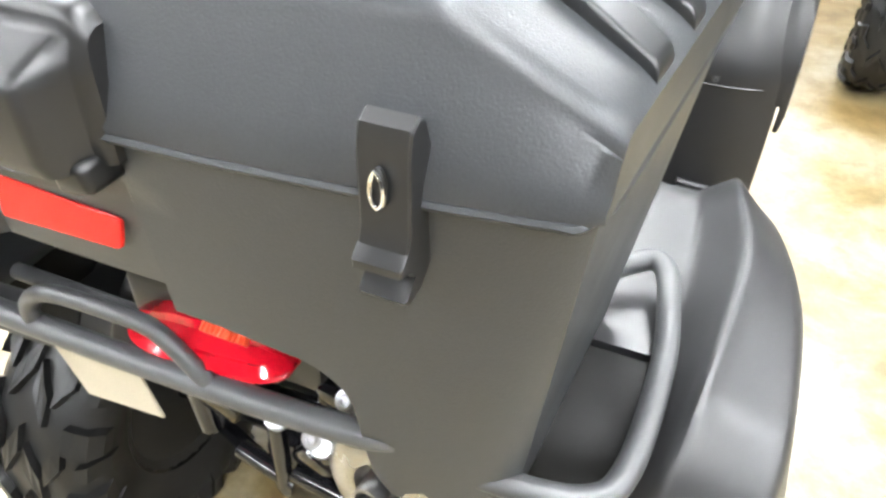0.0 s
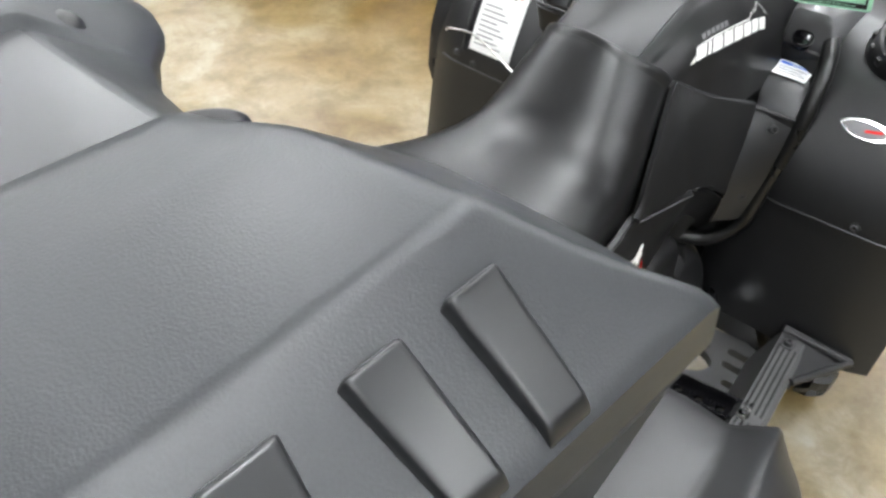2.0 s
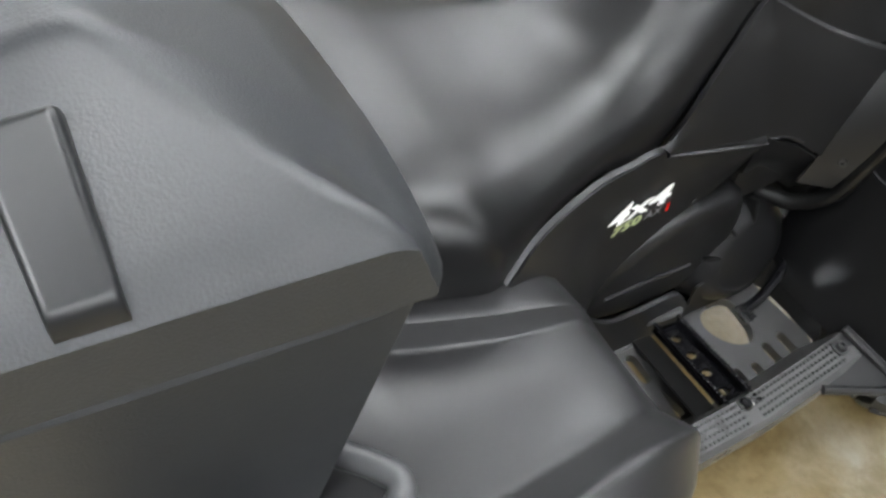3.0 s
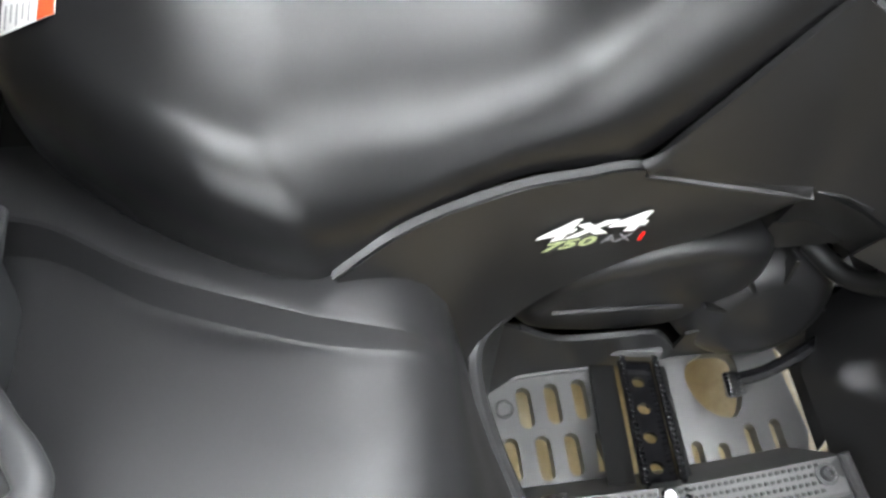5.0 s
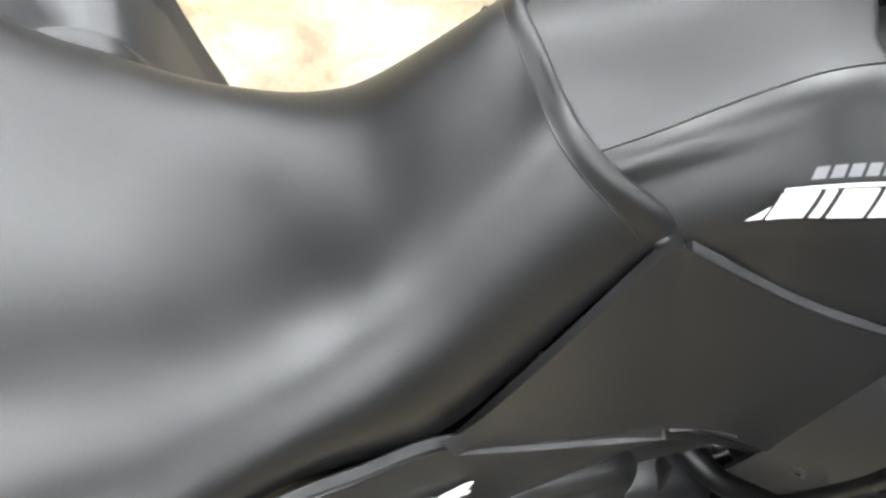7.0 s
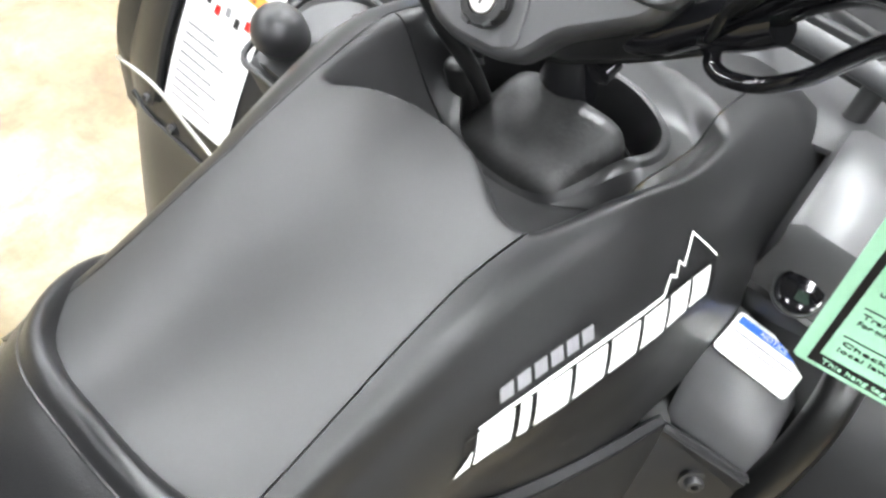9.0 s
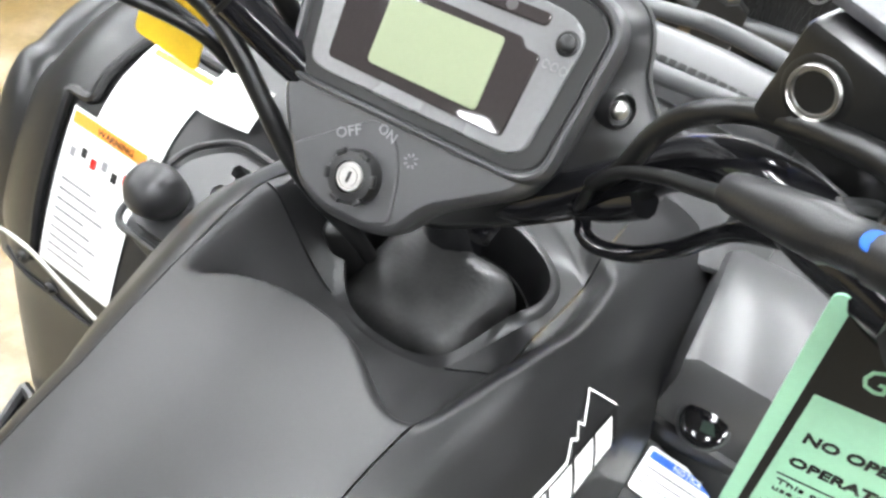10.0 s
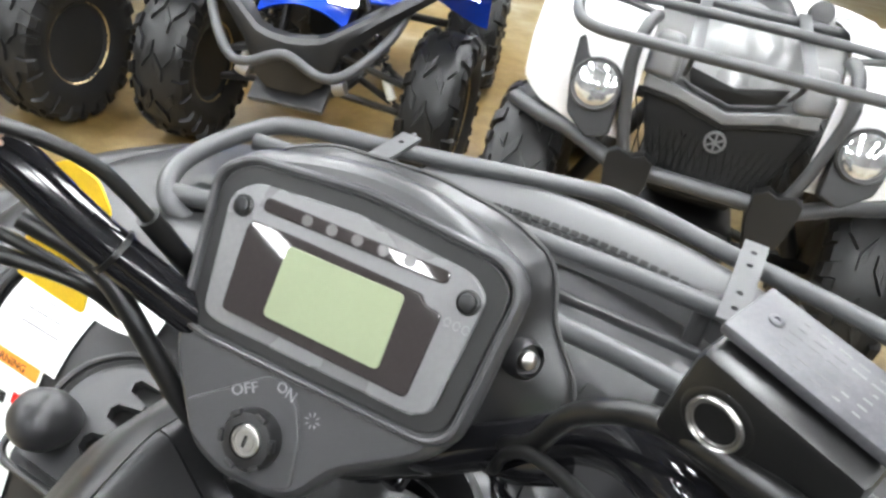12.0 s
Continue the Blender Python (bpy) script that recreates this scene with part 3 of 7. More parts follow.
    for k in range(3):
        part("hood_groove", blocks((0.105, 0.003, 0.0032), pose(XC - 0.012, -1.0368, 1.058 + 0.0085 * k), 0.001), BLACK_PLASTIC, hood_ob)
    # A black slab stands for the shade in the hood's open underside.
    part("hood_opening_shade", blocks((0.176, 0.034, 0.004), pose(XC, -1.010, 1.0455)), PRINT_SHADE_BLACK, lid_ob)
    # Dark blocks stand in for the shaded recess at each hood end.
    for s in (-1, 1):
        part("hood_end_shade", blocks((0.030, 0.036, 0.022), pose(XC + s * 0.092, -1.004, 1.040, 0, s * -12, 0), 0.006, 3), HOSE, lid_ob, "dark block for the shaded recess at the hood's end")
    grip = bmesh.new()
    tube(grip, [(XC - 0.075, -0.998, 1.022), (XC, -1.0, 1.018), (XC + 0.075, -0.998, 1.022)], 0.008, 8)
    part("grip", grip, BLACK_PLASTIC, lid_ob)

    # Red reflector strip.
    m = frame_of((XC + 0.0, -0.966, 0.955), (1, 0, 0), (0, 0.24, 1))
    part("reflector", plates(round_poly([(-0.062, -0.018), (0.058, -0.014), (0.060, 0.012), (-0.062, 0.018)], 0.005), 0.004, m @ Matrix.Translation((0, 0, 0.006)), 0.001), RED, box, "red plastic reflector strip")

    # Rubber draw latches.
    for s in (-1, 1):
        x = XC + s * 0.293
        lat = bmesh.new()
        prof = [(y + 0.003, z - 0.006) for y, z in [(-0.986, 1.120), (-0.992, 1.124), (-1.001, 1.120), (-1.004, 1.108), (-1.004, 1.060), (-1.008, 1.050), (-1.016, 1.044), (-1.016, 1.039), (-1.004, 1.034),
                (-0.998, 1.027), (-1.004, 1.022), (-1.010, 1.017), (-1.006, 1.012), (-0.990, 1.013), (-0.968, 1.03), (-0.972, 1.09)]]
        rows = []
        for dx, k in ((-0.0150, 0.6), (-0.0138, 1), (0.0138, 1), (0.0150, 0.6)):
            cy, cz = -0.985, 1.062
            rows.append([(x + dx, cy + (y - cy) * (0.94 if k < 1 else 1), cz + (z - cz) * (0.97 if k < 1 else 1)) for y, z in prof])
        rings(lat, rows)
        lat_ob = part("latch", lat, BLACK_PLASTIC, box, "black rubber draw latch", sharp=30)
        eye = bmesh.new()
        tube(eye, [(x - 0.002, -1.0055, 1.092), (x + 0.003, -1.008, 1.086), (x + 0.003, -1.008, 1.076), (x - 0.002, -1.0055, 1.070), (x - 0.005, -1.006, 1.076), (x - 0.005, -1.006, 1.086)], 0.0012, 6, 4, closed=True)
        part("wire_eye", eye, CHROME, lat_ob, "bright steel wire eye")
        slot = plates(circle(0.0045, 14, 0, 0, 0.013), 0.002, frame_of((x - 0.001, -1.0045, 1.081), (1, 0, 0), (0, 0, 1)))
        part("slot", slot, PRINT_SHADE_BLACK, lat_ob)

    # Maker's label in its recess on the lid.
    m = frame_of((XC + 0.003, -0.947, 1.1628), (1, 0, 0), (0, 1, 0.02))
    part("label_recess", plates(round_poly([(-0.032, -0.014), (0.032, -0.014), (0.032, 0.014), (-0.032, 0.014)], 0.002), 0.001, m @ Matrix.Translation((0, 0, 0.0012))), BLACK_PLASTIC, lid_ob)
    part("label", plates([(-0.026, -0.011), (0.026, -0.011), (0.026, 0.011), (-0.026, 0.011)], 0.0006, m @ Matrix.Translation((0, 0, 0.0018))), RUST_PAPER, lid_ob, "small red and cream maker's label")
    b = bmesh.new()
    bar(b, -0.022, -0.006, 0.020, 0.0015, m @ Matrix.Translation((0, 0, 0.0018)))
    bar(b, -0.020, 0.004, 0.006, 0.0075, m @ Matrix.Translation((0, 0, 0.0018)))
    part("label_print", b, RED, lid_ob)

    # Padded hinge blocks along the front edge.
    for s in (-1, 1):
        bm = blocks((0.085, 0.05, 0.05), pose(XC + s * 0.150, -0.712, 1.118 if s < 0 else 1.095, 0, 0, s * -20), 0.018, 4)
        part("hinge_cover", bm, BLACK_PLASTIC, box)
    return box


cargo_box()


# ---- the quad bike ----
quad = thing("quad_bike", "matt black utility quad bike standing on the showroom floor", "quad bike")


def table(ys, rows):
    """Profiles (x, z) at stations ys, blended smoothly along y; returns fn(knot, y)."""
    k = len(rows[0])
    fx = [curve1(ys, [r[i][0] for r in rows]) for i in range(k)]
    fz = [curve1(ys, [r[i][1] for r in rows]) for i in range(k)]

    def fn(s, y):
        s = min(max(s, 0.0), k - 1.0)
        i = min(int(s), k - 2)
        t = s - i
        ids = [max(i - 1, 0), i, i + 1, min(i + 2, k - 1)]
        px, pz = [fx[j](y) for j in ids], [fz[j](y) for j in ids]
        if i == 0:
            px[0], pz[0] = 2 * px[1] - px[2], pz[2]

        def cr(p):
            a, b, c, d = p
            return 0.5 * (2 * b + (c - a) * t + (2 * a - 5 * b + 4 * c - d) * t * t + (3 * b - a - 3 * c + d) * t**3)
        return cr(px), cr(pz)
    return fn


# Seat: a saddle that dips in the middle, widest over the rear fenders.
SEAT_W = curve1([-0.69, -0.68, -0.665, -0.643, -0.59, -0.537, -0.48, -0.42, -0.35, -0.25, -0.14, -0.05, 0.0], [0.012, 0.035, 0.085, 0.125, 0.166, 0.203, 0.234, 0.247, 0.217, 0.178, 0.160, 0.134, 0.119])
SEAT_LOW = curve1([-0.69, -0.66, -0.60, -0.50, -0.42, -0.35, -0.25, -0.14, -0.05, 0.0], [0.765, 0.757, 0.750, 0.745, 0.742, 0.760, 0.760, 0.745, 0.835, 0.892])
SEAT_TOP = curve1([-0.69, -0.68, -0.665, -0.63, -0.58, -0.52, -0.45, -0.38, -0.30, -0.22, -0.15, -0.08, -0.03, 0.0], [0.79, 0.815, 0.838, 0.862, 0.876, 0.880, 0.868, 0.848, 0.834, 0.838, 0.862, 0.908, 0.942, 0.957])


def seat_point(a, y, grow=0.0):
    """a: -90 to 90 degrees across; the front edge bows back in the middle."""
    w, lo, hi = SEAT_W(y) + grow, SEAT_LOW(y), SEAT_TOP(y) + grow
    s, c = math.sin(radians(a)), math.cos(radians(a))
    blend = min(max((y + 0.16) / 0.16, 0), 1)
    rear = min(max((-0.345 - y) / 0.11, 0), 1)
    rear = rear * rear * (3 - 2 * rear)
    p, q = 0.90 - 0.20 * rear + 0.10 * blend, 0.74 - 0.27 * rear + 0.30 * blend
    # A bolster bulges behind the cut for the leg.
    edge = -0.430 + 0.035 * min(max((abs(s) - 0.55) / 0.45, 0), 1)
    puff = min(max((edge - y) / 0.035, 0), 1)
    puff = puff * puff * (3 - 2 * puff) * min(max((abs(s) - 0.45) / 0.25, 0), 1) * min(max((y + 0.67) / 0.1, 0), 1)
    w += 0.007 * puff
    hi += 0.003 * puff
    shift = 0.066 * (1 - abs(s) ** (4.2 if s > 0 else 2.8)) * min(max((y + 0.25) / 0.25, 0), 1) ** 1.3
    return Vector((math.copysign(abs(s) ** p * w, s) * (1.0 if s > 0 else 1 - 0.20 * min(1, max(0, (y + 0.35) / 0.2))), y - shift, lo + (hi - lo) * max(c, 0) ** q))


def seat():
    bm = bmesh.new()
    ys = [-0.69, -0.687, -0.68, -0.668, -0.65, -0.63] + line(-0.60, -0.020, 90) + [-0.0145]
    rows = []
    for y in ys:
        rows.append([seat_point(a, y) for a in line(-90, 90, 73)] + [(SEAT_W(y) * 0.8, y, SEAT_LOW(y) - 0.02), (-SEAT_W(y) * 0.8, y, SEAT_LOW(y) - 0.02)])
    # The front edge swells into a soft lip and rolls down to the tank.
    for dy, grow in ((-0.0125, 0.0002), (-0.010, 0.0012), (-0.007, 0.0022), (-0.004, 0.0026), (-0.001, 0.0022), (0.002, 0.0010), (0.004, -0.0012), (0.0055, -0.005), (0.006, -0.012), (0.006, -0.03)):
        ring = [seat_point(a, min(dy, 0), grow) + Vector((0, max(dy, 0), 0)) for a in line(-90, 90, 73)]
        rows.append(ring + [(SEAT_W(0) * 0.8, dy, SEAT_LOW(0) - 0.02), (-SEAT_W(0) * 0.8, dy, SEAT_LOW(0) - 0.02)])
    rings(bm, rows)
    ob = part("seat", bm, SEAT_VINYL, quad, "padded black vinyl saddle", sharp=60)
    pipe = bmesh.new()
    tube(pipe, [seat_point(a, -0.0140, -0.0004) for a in line(-88, 88, 49)], 0.0009, 6, 1)
    part("piping", pipe, SEAT_VINYL, ob, "fine sewn cord behind the front lip")
    return ob


seat_ob = seat()

# Tank cover and side covers in front of the seat.
TANK = table([-0.09, -0.02, 0.05, 0.10, 0.17, 0.22, 0.30, 0.42, 0.52],
             [[(0, .951), (.080, .921), (.095, .90), (.112, .872), (.118, .85), (.122, .83)],
              [(0, .960), (.078, .939), (.098, .917), (.118, .888), (.125, .86), (.128, .83)],
              [(0, .980), (.077, .966), (.105, .942), (.127, .908), (.134, .87), (.139, .83)],
              [(0, .990), (.078, .979), (.110, .955), (.138, .917), (.147, .87), (.153, .82)],
              [(0, .992), (.085, .983), (.119, .960), (.148, .921), (.160, .87), (.168, .80)],
              [(0, .980), (.089, .976), (.122, .956), (.151, .918), (.164, .87), (.174, .80)],
              [(0, .952), (.090, .954), (.126, .940), (.156, .902), (.172, .855), (.180, .80)],
              [(0, .915), (.084, .920), (.126, .905), (.160, .870), (.172, .83), (.178, .78)],
              [(0, .885), (.085, .885), (.130, .87), (.165, .84), (.178, .81), (.182, .77)]])

# Outline of the hollow round the steering column, with a lobe at each rear corner.
SCOOP = spline([(0.0, .141, 0), (.030, .139, 0), (.048, .130, 0), (.066, .121, 0), (.083, .126, 0), (.092, .148, 0), (.099, .178, 0), (.107, .215, 0), (.112, .25, 0), (.111, .29, 0), (.102, .33, 0), (.06, .37, 0), (0, .38, 0),
                (-.06, .37, 0), (-.095, .32, 0), (-.098, .27, 0), (-.093, .22, 0), (-.086, .175, 0), (-.080, .145, 0), (-.070, .126, 0), (-.056, .122, 0), (-.034, .134, 0)], 6, True)
SCOOP_A = np.array([(q.x, q.y) for q in SCOOP])
SCOOP_D = np.roll(SCOOP_A, -1, 0) - SCOOP_A


def ease(t):
    t = min(max(t, 0.0), 1.0)
    return t * t * (3 - 2 * t)


def scoop_depth(x, y):
    """How far inside the hollow's outline a point lies; 0 outside it."""
    if not (-0.11 < x < 0.12 and 0.11 < y < 0.39):
        return 0.0
    p = np.array((x, y)) - SCOOP_A
    t = np.clip((p * SCOOP_D).sum(1) / (SCOOP_D ** 2).sum(1), 0, 1)
    far = math.sqrt((((p - SCOOP_D * t[:, None]) ** 2).sum(1)).min())
    ys, ny = SCOOP_A[:, 1], SCOOP_A[:, 1] + SCOOP_D[:, 1]
    cross = (ys > y) != (ny > y)
    xs = SCOOP_A[cross, 0] + (y - ys[cross]) / SCOOP_D[cross, 1] * SCOOP_D[cross, 0]
    return far if (xs > x).sum() % 2 else 0.0


def narrow(s, y):
    """The left flank sits closer to the middle beside the seat."""
    return 1.0 if s >= 0 else 1 - 0.20 * min(1, max(0, (0.2 - y) / 0.14)) * min(1, max(0, (y + 0.35) / 0.2))


def tank_point(s, y):
    x, z = TANK(abs(s), y)
    x = math.copysign(x, s) * narrow(s, y)
    # Hollow round the steering column: deep behind it, a shelf beside it.
    rear = ease((0.25 - y) / 0.05)
    deep = (0.022 * ease((x + 0.10) / 0.05) + 0.014 * rear * ease((x + 0.085) / 0.05) + 0.030 * rear * ease((0.085 - abs(x - 0.01)) / 0.05)) * ease((0.385 - y) / 0.06)
    return Vector((x, y, z - deep * ease(scoop_depth(x, y) / (0.016 + 0.008 * rear))))


HOLE = (0.011, 0.270, 0.067, 0.071)


def in_hole(x, y, grow=0.0):
    return ((x - HOLE[0]) / (HOLE[2] + grow)) ** 2 + ((y - HOLE[1]) / (HOLE[3] + grow)) ** 2 < 1


def tank():
    def keep(s, y):
        q = tank_point(s, y)
        return not in_hole(q.x, q.y, 0.003)
    def back(s):
        """The rear edge follows the bow of the seat's front."""
        return -0.004 - 0.064 * (1 - abs(s * 0.67) ** (4.2 if s > 0 else 2.8))

    def swept(s, v):
        y = back(s) + (0.204 - back(s)) * v
        return tank_point(s, y)
    cover = shell(swept, line(-1.0, 1.0, 61), line(0, 1, 110), 0.004, lambda s, v: keep(s, back(s) + (0.204 - back(s)) * v))
    part("tank_cover", cover, TANK_PLASTIC, quad, "matt black tank cover")
    for side in (-1, 1):
        us = [side * u for u in line(1.02, 2.0, 22) + line(2.05, 5.0, 30)]
        if side < 0:
            us = us[::-1]
        vs = line(-0.07, 0.10, 26) + line(0.105, 0.45, 90) + line(0.46, 0.52, 6)
        part("side_cover", shell(tank_point, us, vs, 0.004, keep), BLACK_PLASTIC, quad, "matt black side cover with a white badge" if side > 0 else "matt black side cover")
    front = shell(tank_point, line(-1.0, 1.0, 61), line(0.2055, 0.52, 100), 0.004, keep)
    part("column_cover", front, BLACK_PLASTIC, quad)
    rim = bmesh.new()
    rows = []
    for r, dz in ((1.13, -0.001), (1.09, 0.0015), (1.045, 0.003), (1.0, 0.003), (0.975, -0.006), (0.965, -0.05)):
        ring = []
        for a in line(0, 2 * math.pi * 71 / 72, 72):
            low = (1 - 0.8 * ease((-math.sin(a) - 0.45) / 0.3)) * (1 - ease((-math.cos(a) - 0.1) / 0.3))
            x, y = HOLE[0] + HOLE[2] * r * math.cos(a), HOLE[1] + HOLE[3] * r * math.sin(a)
            us = [math.copysign(u, x) for u in line(0, 3, 60)]
            s = float(np.interp(abs(x), [abs(TANK(abs(u), y)[0] * narrow(u, y)) for u in us], us))
            ring.append((x, y, tank_point(s, y).z + dz * (low if dz > 0 else 1)))
        rows.append(ring)
    rings(rim, rows, caps=False)
    part("column_rim", rim, BLACK_PLASTIC, quad)
    # Rubber boot round the steering column, with the clamp under the bars.
    boot = blocks((0.112, 0.104, 0.14), pose(0.012, 0.262, 0.868, 14, 0, 0), 0.021, 5, (0.86, 0.8))
    boot_ob = part("column_boot", boot, BOOT_RUBBER, quad, "worn black rubber steering boot")
    part("strap", blocks((0.020, 0.014, 0.075), pose(-0.040, 0.232, 0.925, 12, -14, 20), 0.005, 3), HOSE, boot_ob, "black rubber strap")
    bel = bmesh.new()
    lathe(bel, [(0.008, 0.0)] + [(0.0115 if k % 2 else 0.009, 0.004 * k) for k in range(1, 10)] + [(0.006, 0.04)], axis((-0.052, 0.240, 0.935), (-0.062, 0.262, 0.985)), 20)
    part("cable_bellows", bel, GREY_PLASTIC, boot_ob, "ribbed grey cable bellows")
    # The well is flat black, so its colour carries the hollow's shade.
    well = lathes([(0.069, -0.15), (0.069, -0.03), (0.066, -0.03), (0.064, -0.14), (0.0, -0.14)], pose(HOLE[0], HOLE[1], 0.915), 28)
    part("column_well", well, PRINT_SHADE_BLACK, quad)
    col = bmesh.new()
    tube(col, [(0, 0.315, 0.86), (0, 0.26, 1.03)], 0.02, 12, smooth=False)
    block(col, (0.11, 0.05, 0.03), pose(0, 0.265, 1.015, -20, 0, 0), 0.006)
    for s in (-1, 1):
        lathe(col, [(0.008, 0), (0.008, 0.012), (0.005, 0.014)], pose(s * 0.04, 0.25, 1.0, 110, 0, 0), 10)
    part("steering_column", col, GLOSS_BLACK, quad)


tank()


def ruled(a, b, nu=24, nv=10, thick=0.006, bulge=(0, 0, 0), relax=0):
    """A panel between two lines, bowed in the middle and smoothed inside."""
    pa, pb = [spline(c, 12) for c in (a, b)]
    bl = Vector(bulge)

    def at(path, t):
        f = t * (len(path) - 1)
        i = min(int(f), len(path) - 2)
        return path[i].lerp(path[i + 1], f - i)
    us, vs = line(0, 1, nu), line(0, 1, nv)
    grid = np.array([[at(pa, u).lerp(at(pb, u), v) + bl * (4 * v * (1 - v)) for v in vs] for u in us])
    for _ in range(relax):
        grid[1:-1, 1:-1] = (grid[:-2, 1:-1] + grid[2:, 1:-1] + grid[1:-1, :-2] + grid[1:-1, 2:]) / 4
    return shell(lambda u, v: Vector(grid[us.index(u), vs.index(v)]), us, vs, thick)


def both(make):
    return {side: make(lambda q, k=side: Vector((k * q[0] * (narrow(k, q[1]) * (1.0 if k > 0 else 0.93) if q[0] < 0.2 and q[2] > 0.6 else 1.0), q[1], q[2])), side) for side in (1, -1)}


def holed(outer, holes, depth, m):
    """A flat plate with openings through it."""
    bm = bmesh.new()
    for loop in [outer] + holes:
        vs = [bm.verts.new((x, y, 0)) for x, y in loop]
        for a, b in zip(vs, vs[1:] + vs[:1]):
            bm.edges.new((a, b))
    bmesh.ops.triangle_fill(bm, use_beauty=True, use_dissolve=False, edges=bm.edges[:], normal=(0, 0, 1))
    made = bmesh.ops.extrude_face_region(bm, geom=bm.faces[:])["geom"]
    bmesh.ops.translate(bm, verts=[g for g in made if isinstance(g, bmesh.types.BMVert)], vec=(0, 0, -depth))
    bmesh.ops.transform(bm, matrix=m, verts=bm.verts)
    return bm


def slot_loop(cx, cy, length, width, n=6):
    """A slot with round ends, long in x."""
    r, h = width / 2, length / 2 - width / 2
    out = []
    for s, base in ((1, -90), (-1, 90)):
        for i in range(n + 1):
            a = radians(base + 180 * i / n)
            out.append((cx + s * h + r * math.cos(a), cy + r * math.sin(a)))
    return out


# Side panels under the seat.
def side_panels(w, side):
    a = [(.250, -.415, .748), (.219, -.35, .766), (.188, -.26, .762), (.176, -.20, .755), (.166, -.141, .747), (.170, -.05, .724), (.174, .039, .702)]
    b = [(.285, -.345, .56), (.262, -.30, .54), (.211, -.240, .533), (.186, -.18, .553), (.179, -.10, .605), (.174, -.02, .635), (.175, .041, .698)]
    ob = part("lower_side_panel", ruled([w(q) for q in a], [w(q) for q in b], 40, 12, 0.009 * side, w((0.004, 0, 0))), BLACK_PLASTIC, quad, "matt black panel with a white and green decal" if side > 0 else "")
    # Bevels that face up take a paler grey for the light they catch.
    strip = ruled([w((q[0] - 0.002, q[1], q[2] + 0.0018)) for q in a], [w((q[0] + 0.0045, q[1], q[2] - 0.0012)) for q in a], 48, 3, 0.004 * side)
    part("panel_edge", strip, GREY_PLASTIC, ob, "bevelled edge, paler for the light it catches")
    seam = [(.165, -.137, .7435), (.171, -.05, .7215), (.176, .043, .6985)]
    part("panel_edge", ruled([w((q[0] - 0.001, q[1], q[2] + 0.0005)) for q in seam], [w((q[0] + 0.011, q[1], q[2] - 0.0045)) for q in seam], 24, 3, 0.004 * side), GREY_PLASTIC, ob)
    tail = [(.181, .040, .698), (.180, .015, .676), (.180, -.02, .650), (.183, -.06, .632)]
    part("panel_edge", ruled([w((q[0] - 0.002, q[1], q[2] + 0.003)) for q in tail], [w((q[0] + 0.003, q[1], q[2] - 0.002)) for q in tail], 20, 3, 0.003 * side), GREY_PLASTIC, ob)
    a = [(.168, -.138, .750), (.145, -.07, .825), (.1222, -.006, .892), (.1245, .009, .889), (.139, .06, .859), (.153, .11, .833), (.168, .17, .807), (.179, .219, .786), (.187, .229, .780), (.251, .2405, .776)]
    b = [(.168, -.137, .746), (.170, -.06, .727), (.173, .02, .708), (.174, .039, .703), (.177, .06, .698), (.180, .08, .693), (.19, .13, .66), (.198, .17, .63), (.206, .20, .60), (.212, .235, .575)]
    up = part("upper_side_panel", ruled([w(q) for q in a], [w(q) for q in b], 60, 14, 0.008 * side, w((0.004, 0, 0)), 60), BLACK_PLASTIC, quad)
    part("corner_plug", blocks((0.014, 0.016, 0.026), pose(*w((.1185, -.002, .884)), 30, 0, 0), 0.006, 3), HOSE, up, "black rubber corner plug")
    # The top bevel is paler than its panel, for light from above.
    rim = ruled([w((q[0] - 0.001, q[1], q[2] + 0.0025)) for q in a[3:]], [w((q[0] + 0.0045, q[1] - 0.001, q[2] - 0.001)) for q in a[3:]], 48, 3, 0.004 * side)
    part("panel_edge", rim, GREY_PLASTIC, up, "bevelled edge, paler for the light it catches")
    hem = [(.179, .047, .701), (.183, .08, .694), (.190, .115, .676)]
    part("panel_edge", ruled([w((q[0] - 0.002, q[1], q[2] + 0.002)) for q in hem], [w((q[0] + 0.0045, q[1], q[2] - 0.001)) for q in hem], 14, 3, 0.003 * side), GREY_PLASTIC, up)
    a = [(.172, .045, .70), (.19, .12, .665), (.207, .20, .60), (.216, .25, .57)]
    b = [(.165, .05, .62), (.16, .10, .60), (.16, .20, .52), (.17, .28, .45)]
    part("engine_guard", ruled([w(q) for q in a], [w(q) for q in b], 14, 6, 0.005 * side), BLACK_PLASTIC, quad)
    # Bracket panel that carries two bolts.
    a = [(.181, .227, .780), (.249, .2425, .774)]
    b = [(.196, .150, .585), (.240, .205, .585)]
    br = part("bolt_panel", ruled([w(q) for q in a], [w(q) for q in b], 8, 12, 0.006 * side, w((0.008, -0.008, 0))), BLACK_PLASTIC, quad, "black bracket panel with two bolts")
    for q in ((.2257, .222, .756), (.224, .186, .635)):
        bolt("bolt", w(q), w((q[0] + 0.06, q[1] - 0.08, q[2] + 0.03)), 0.007, br, GREY_PLASTIC)


both(side_panels)


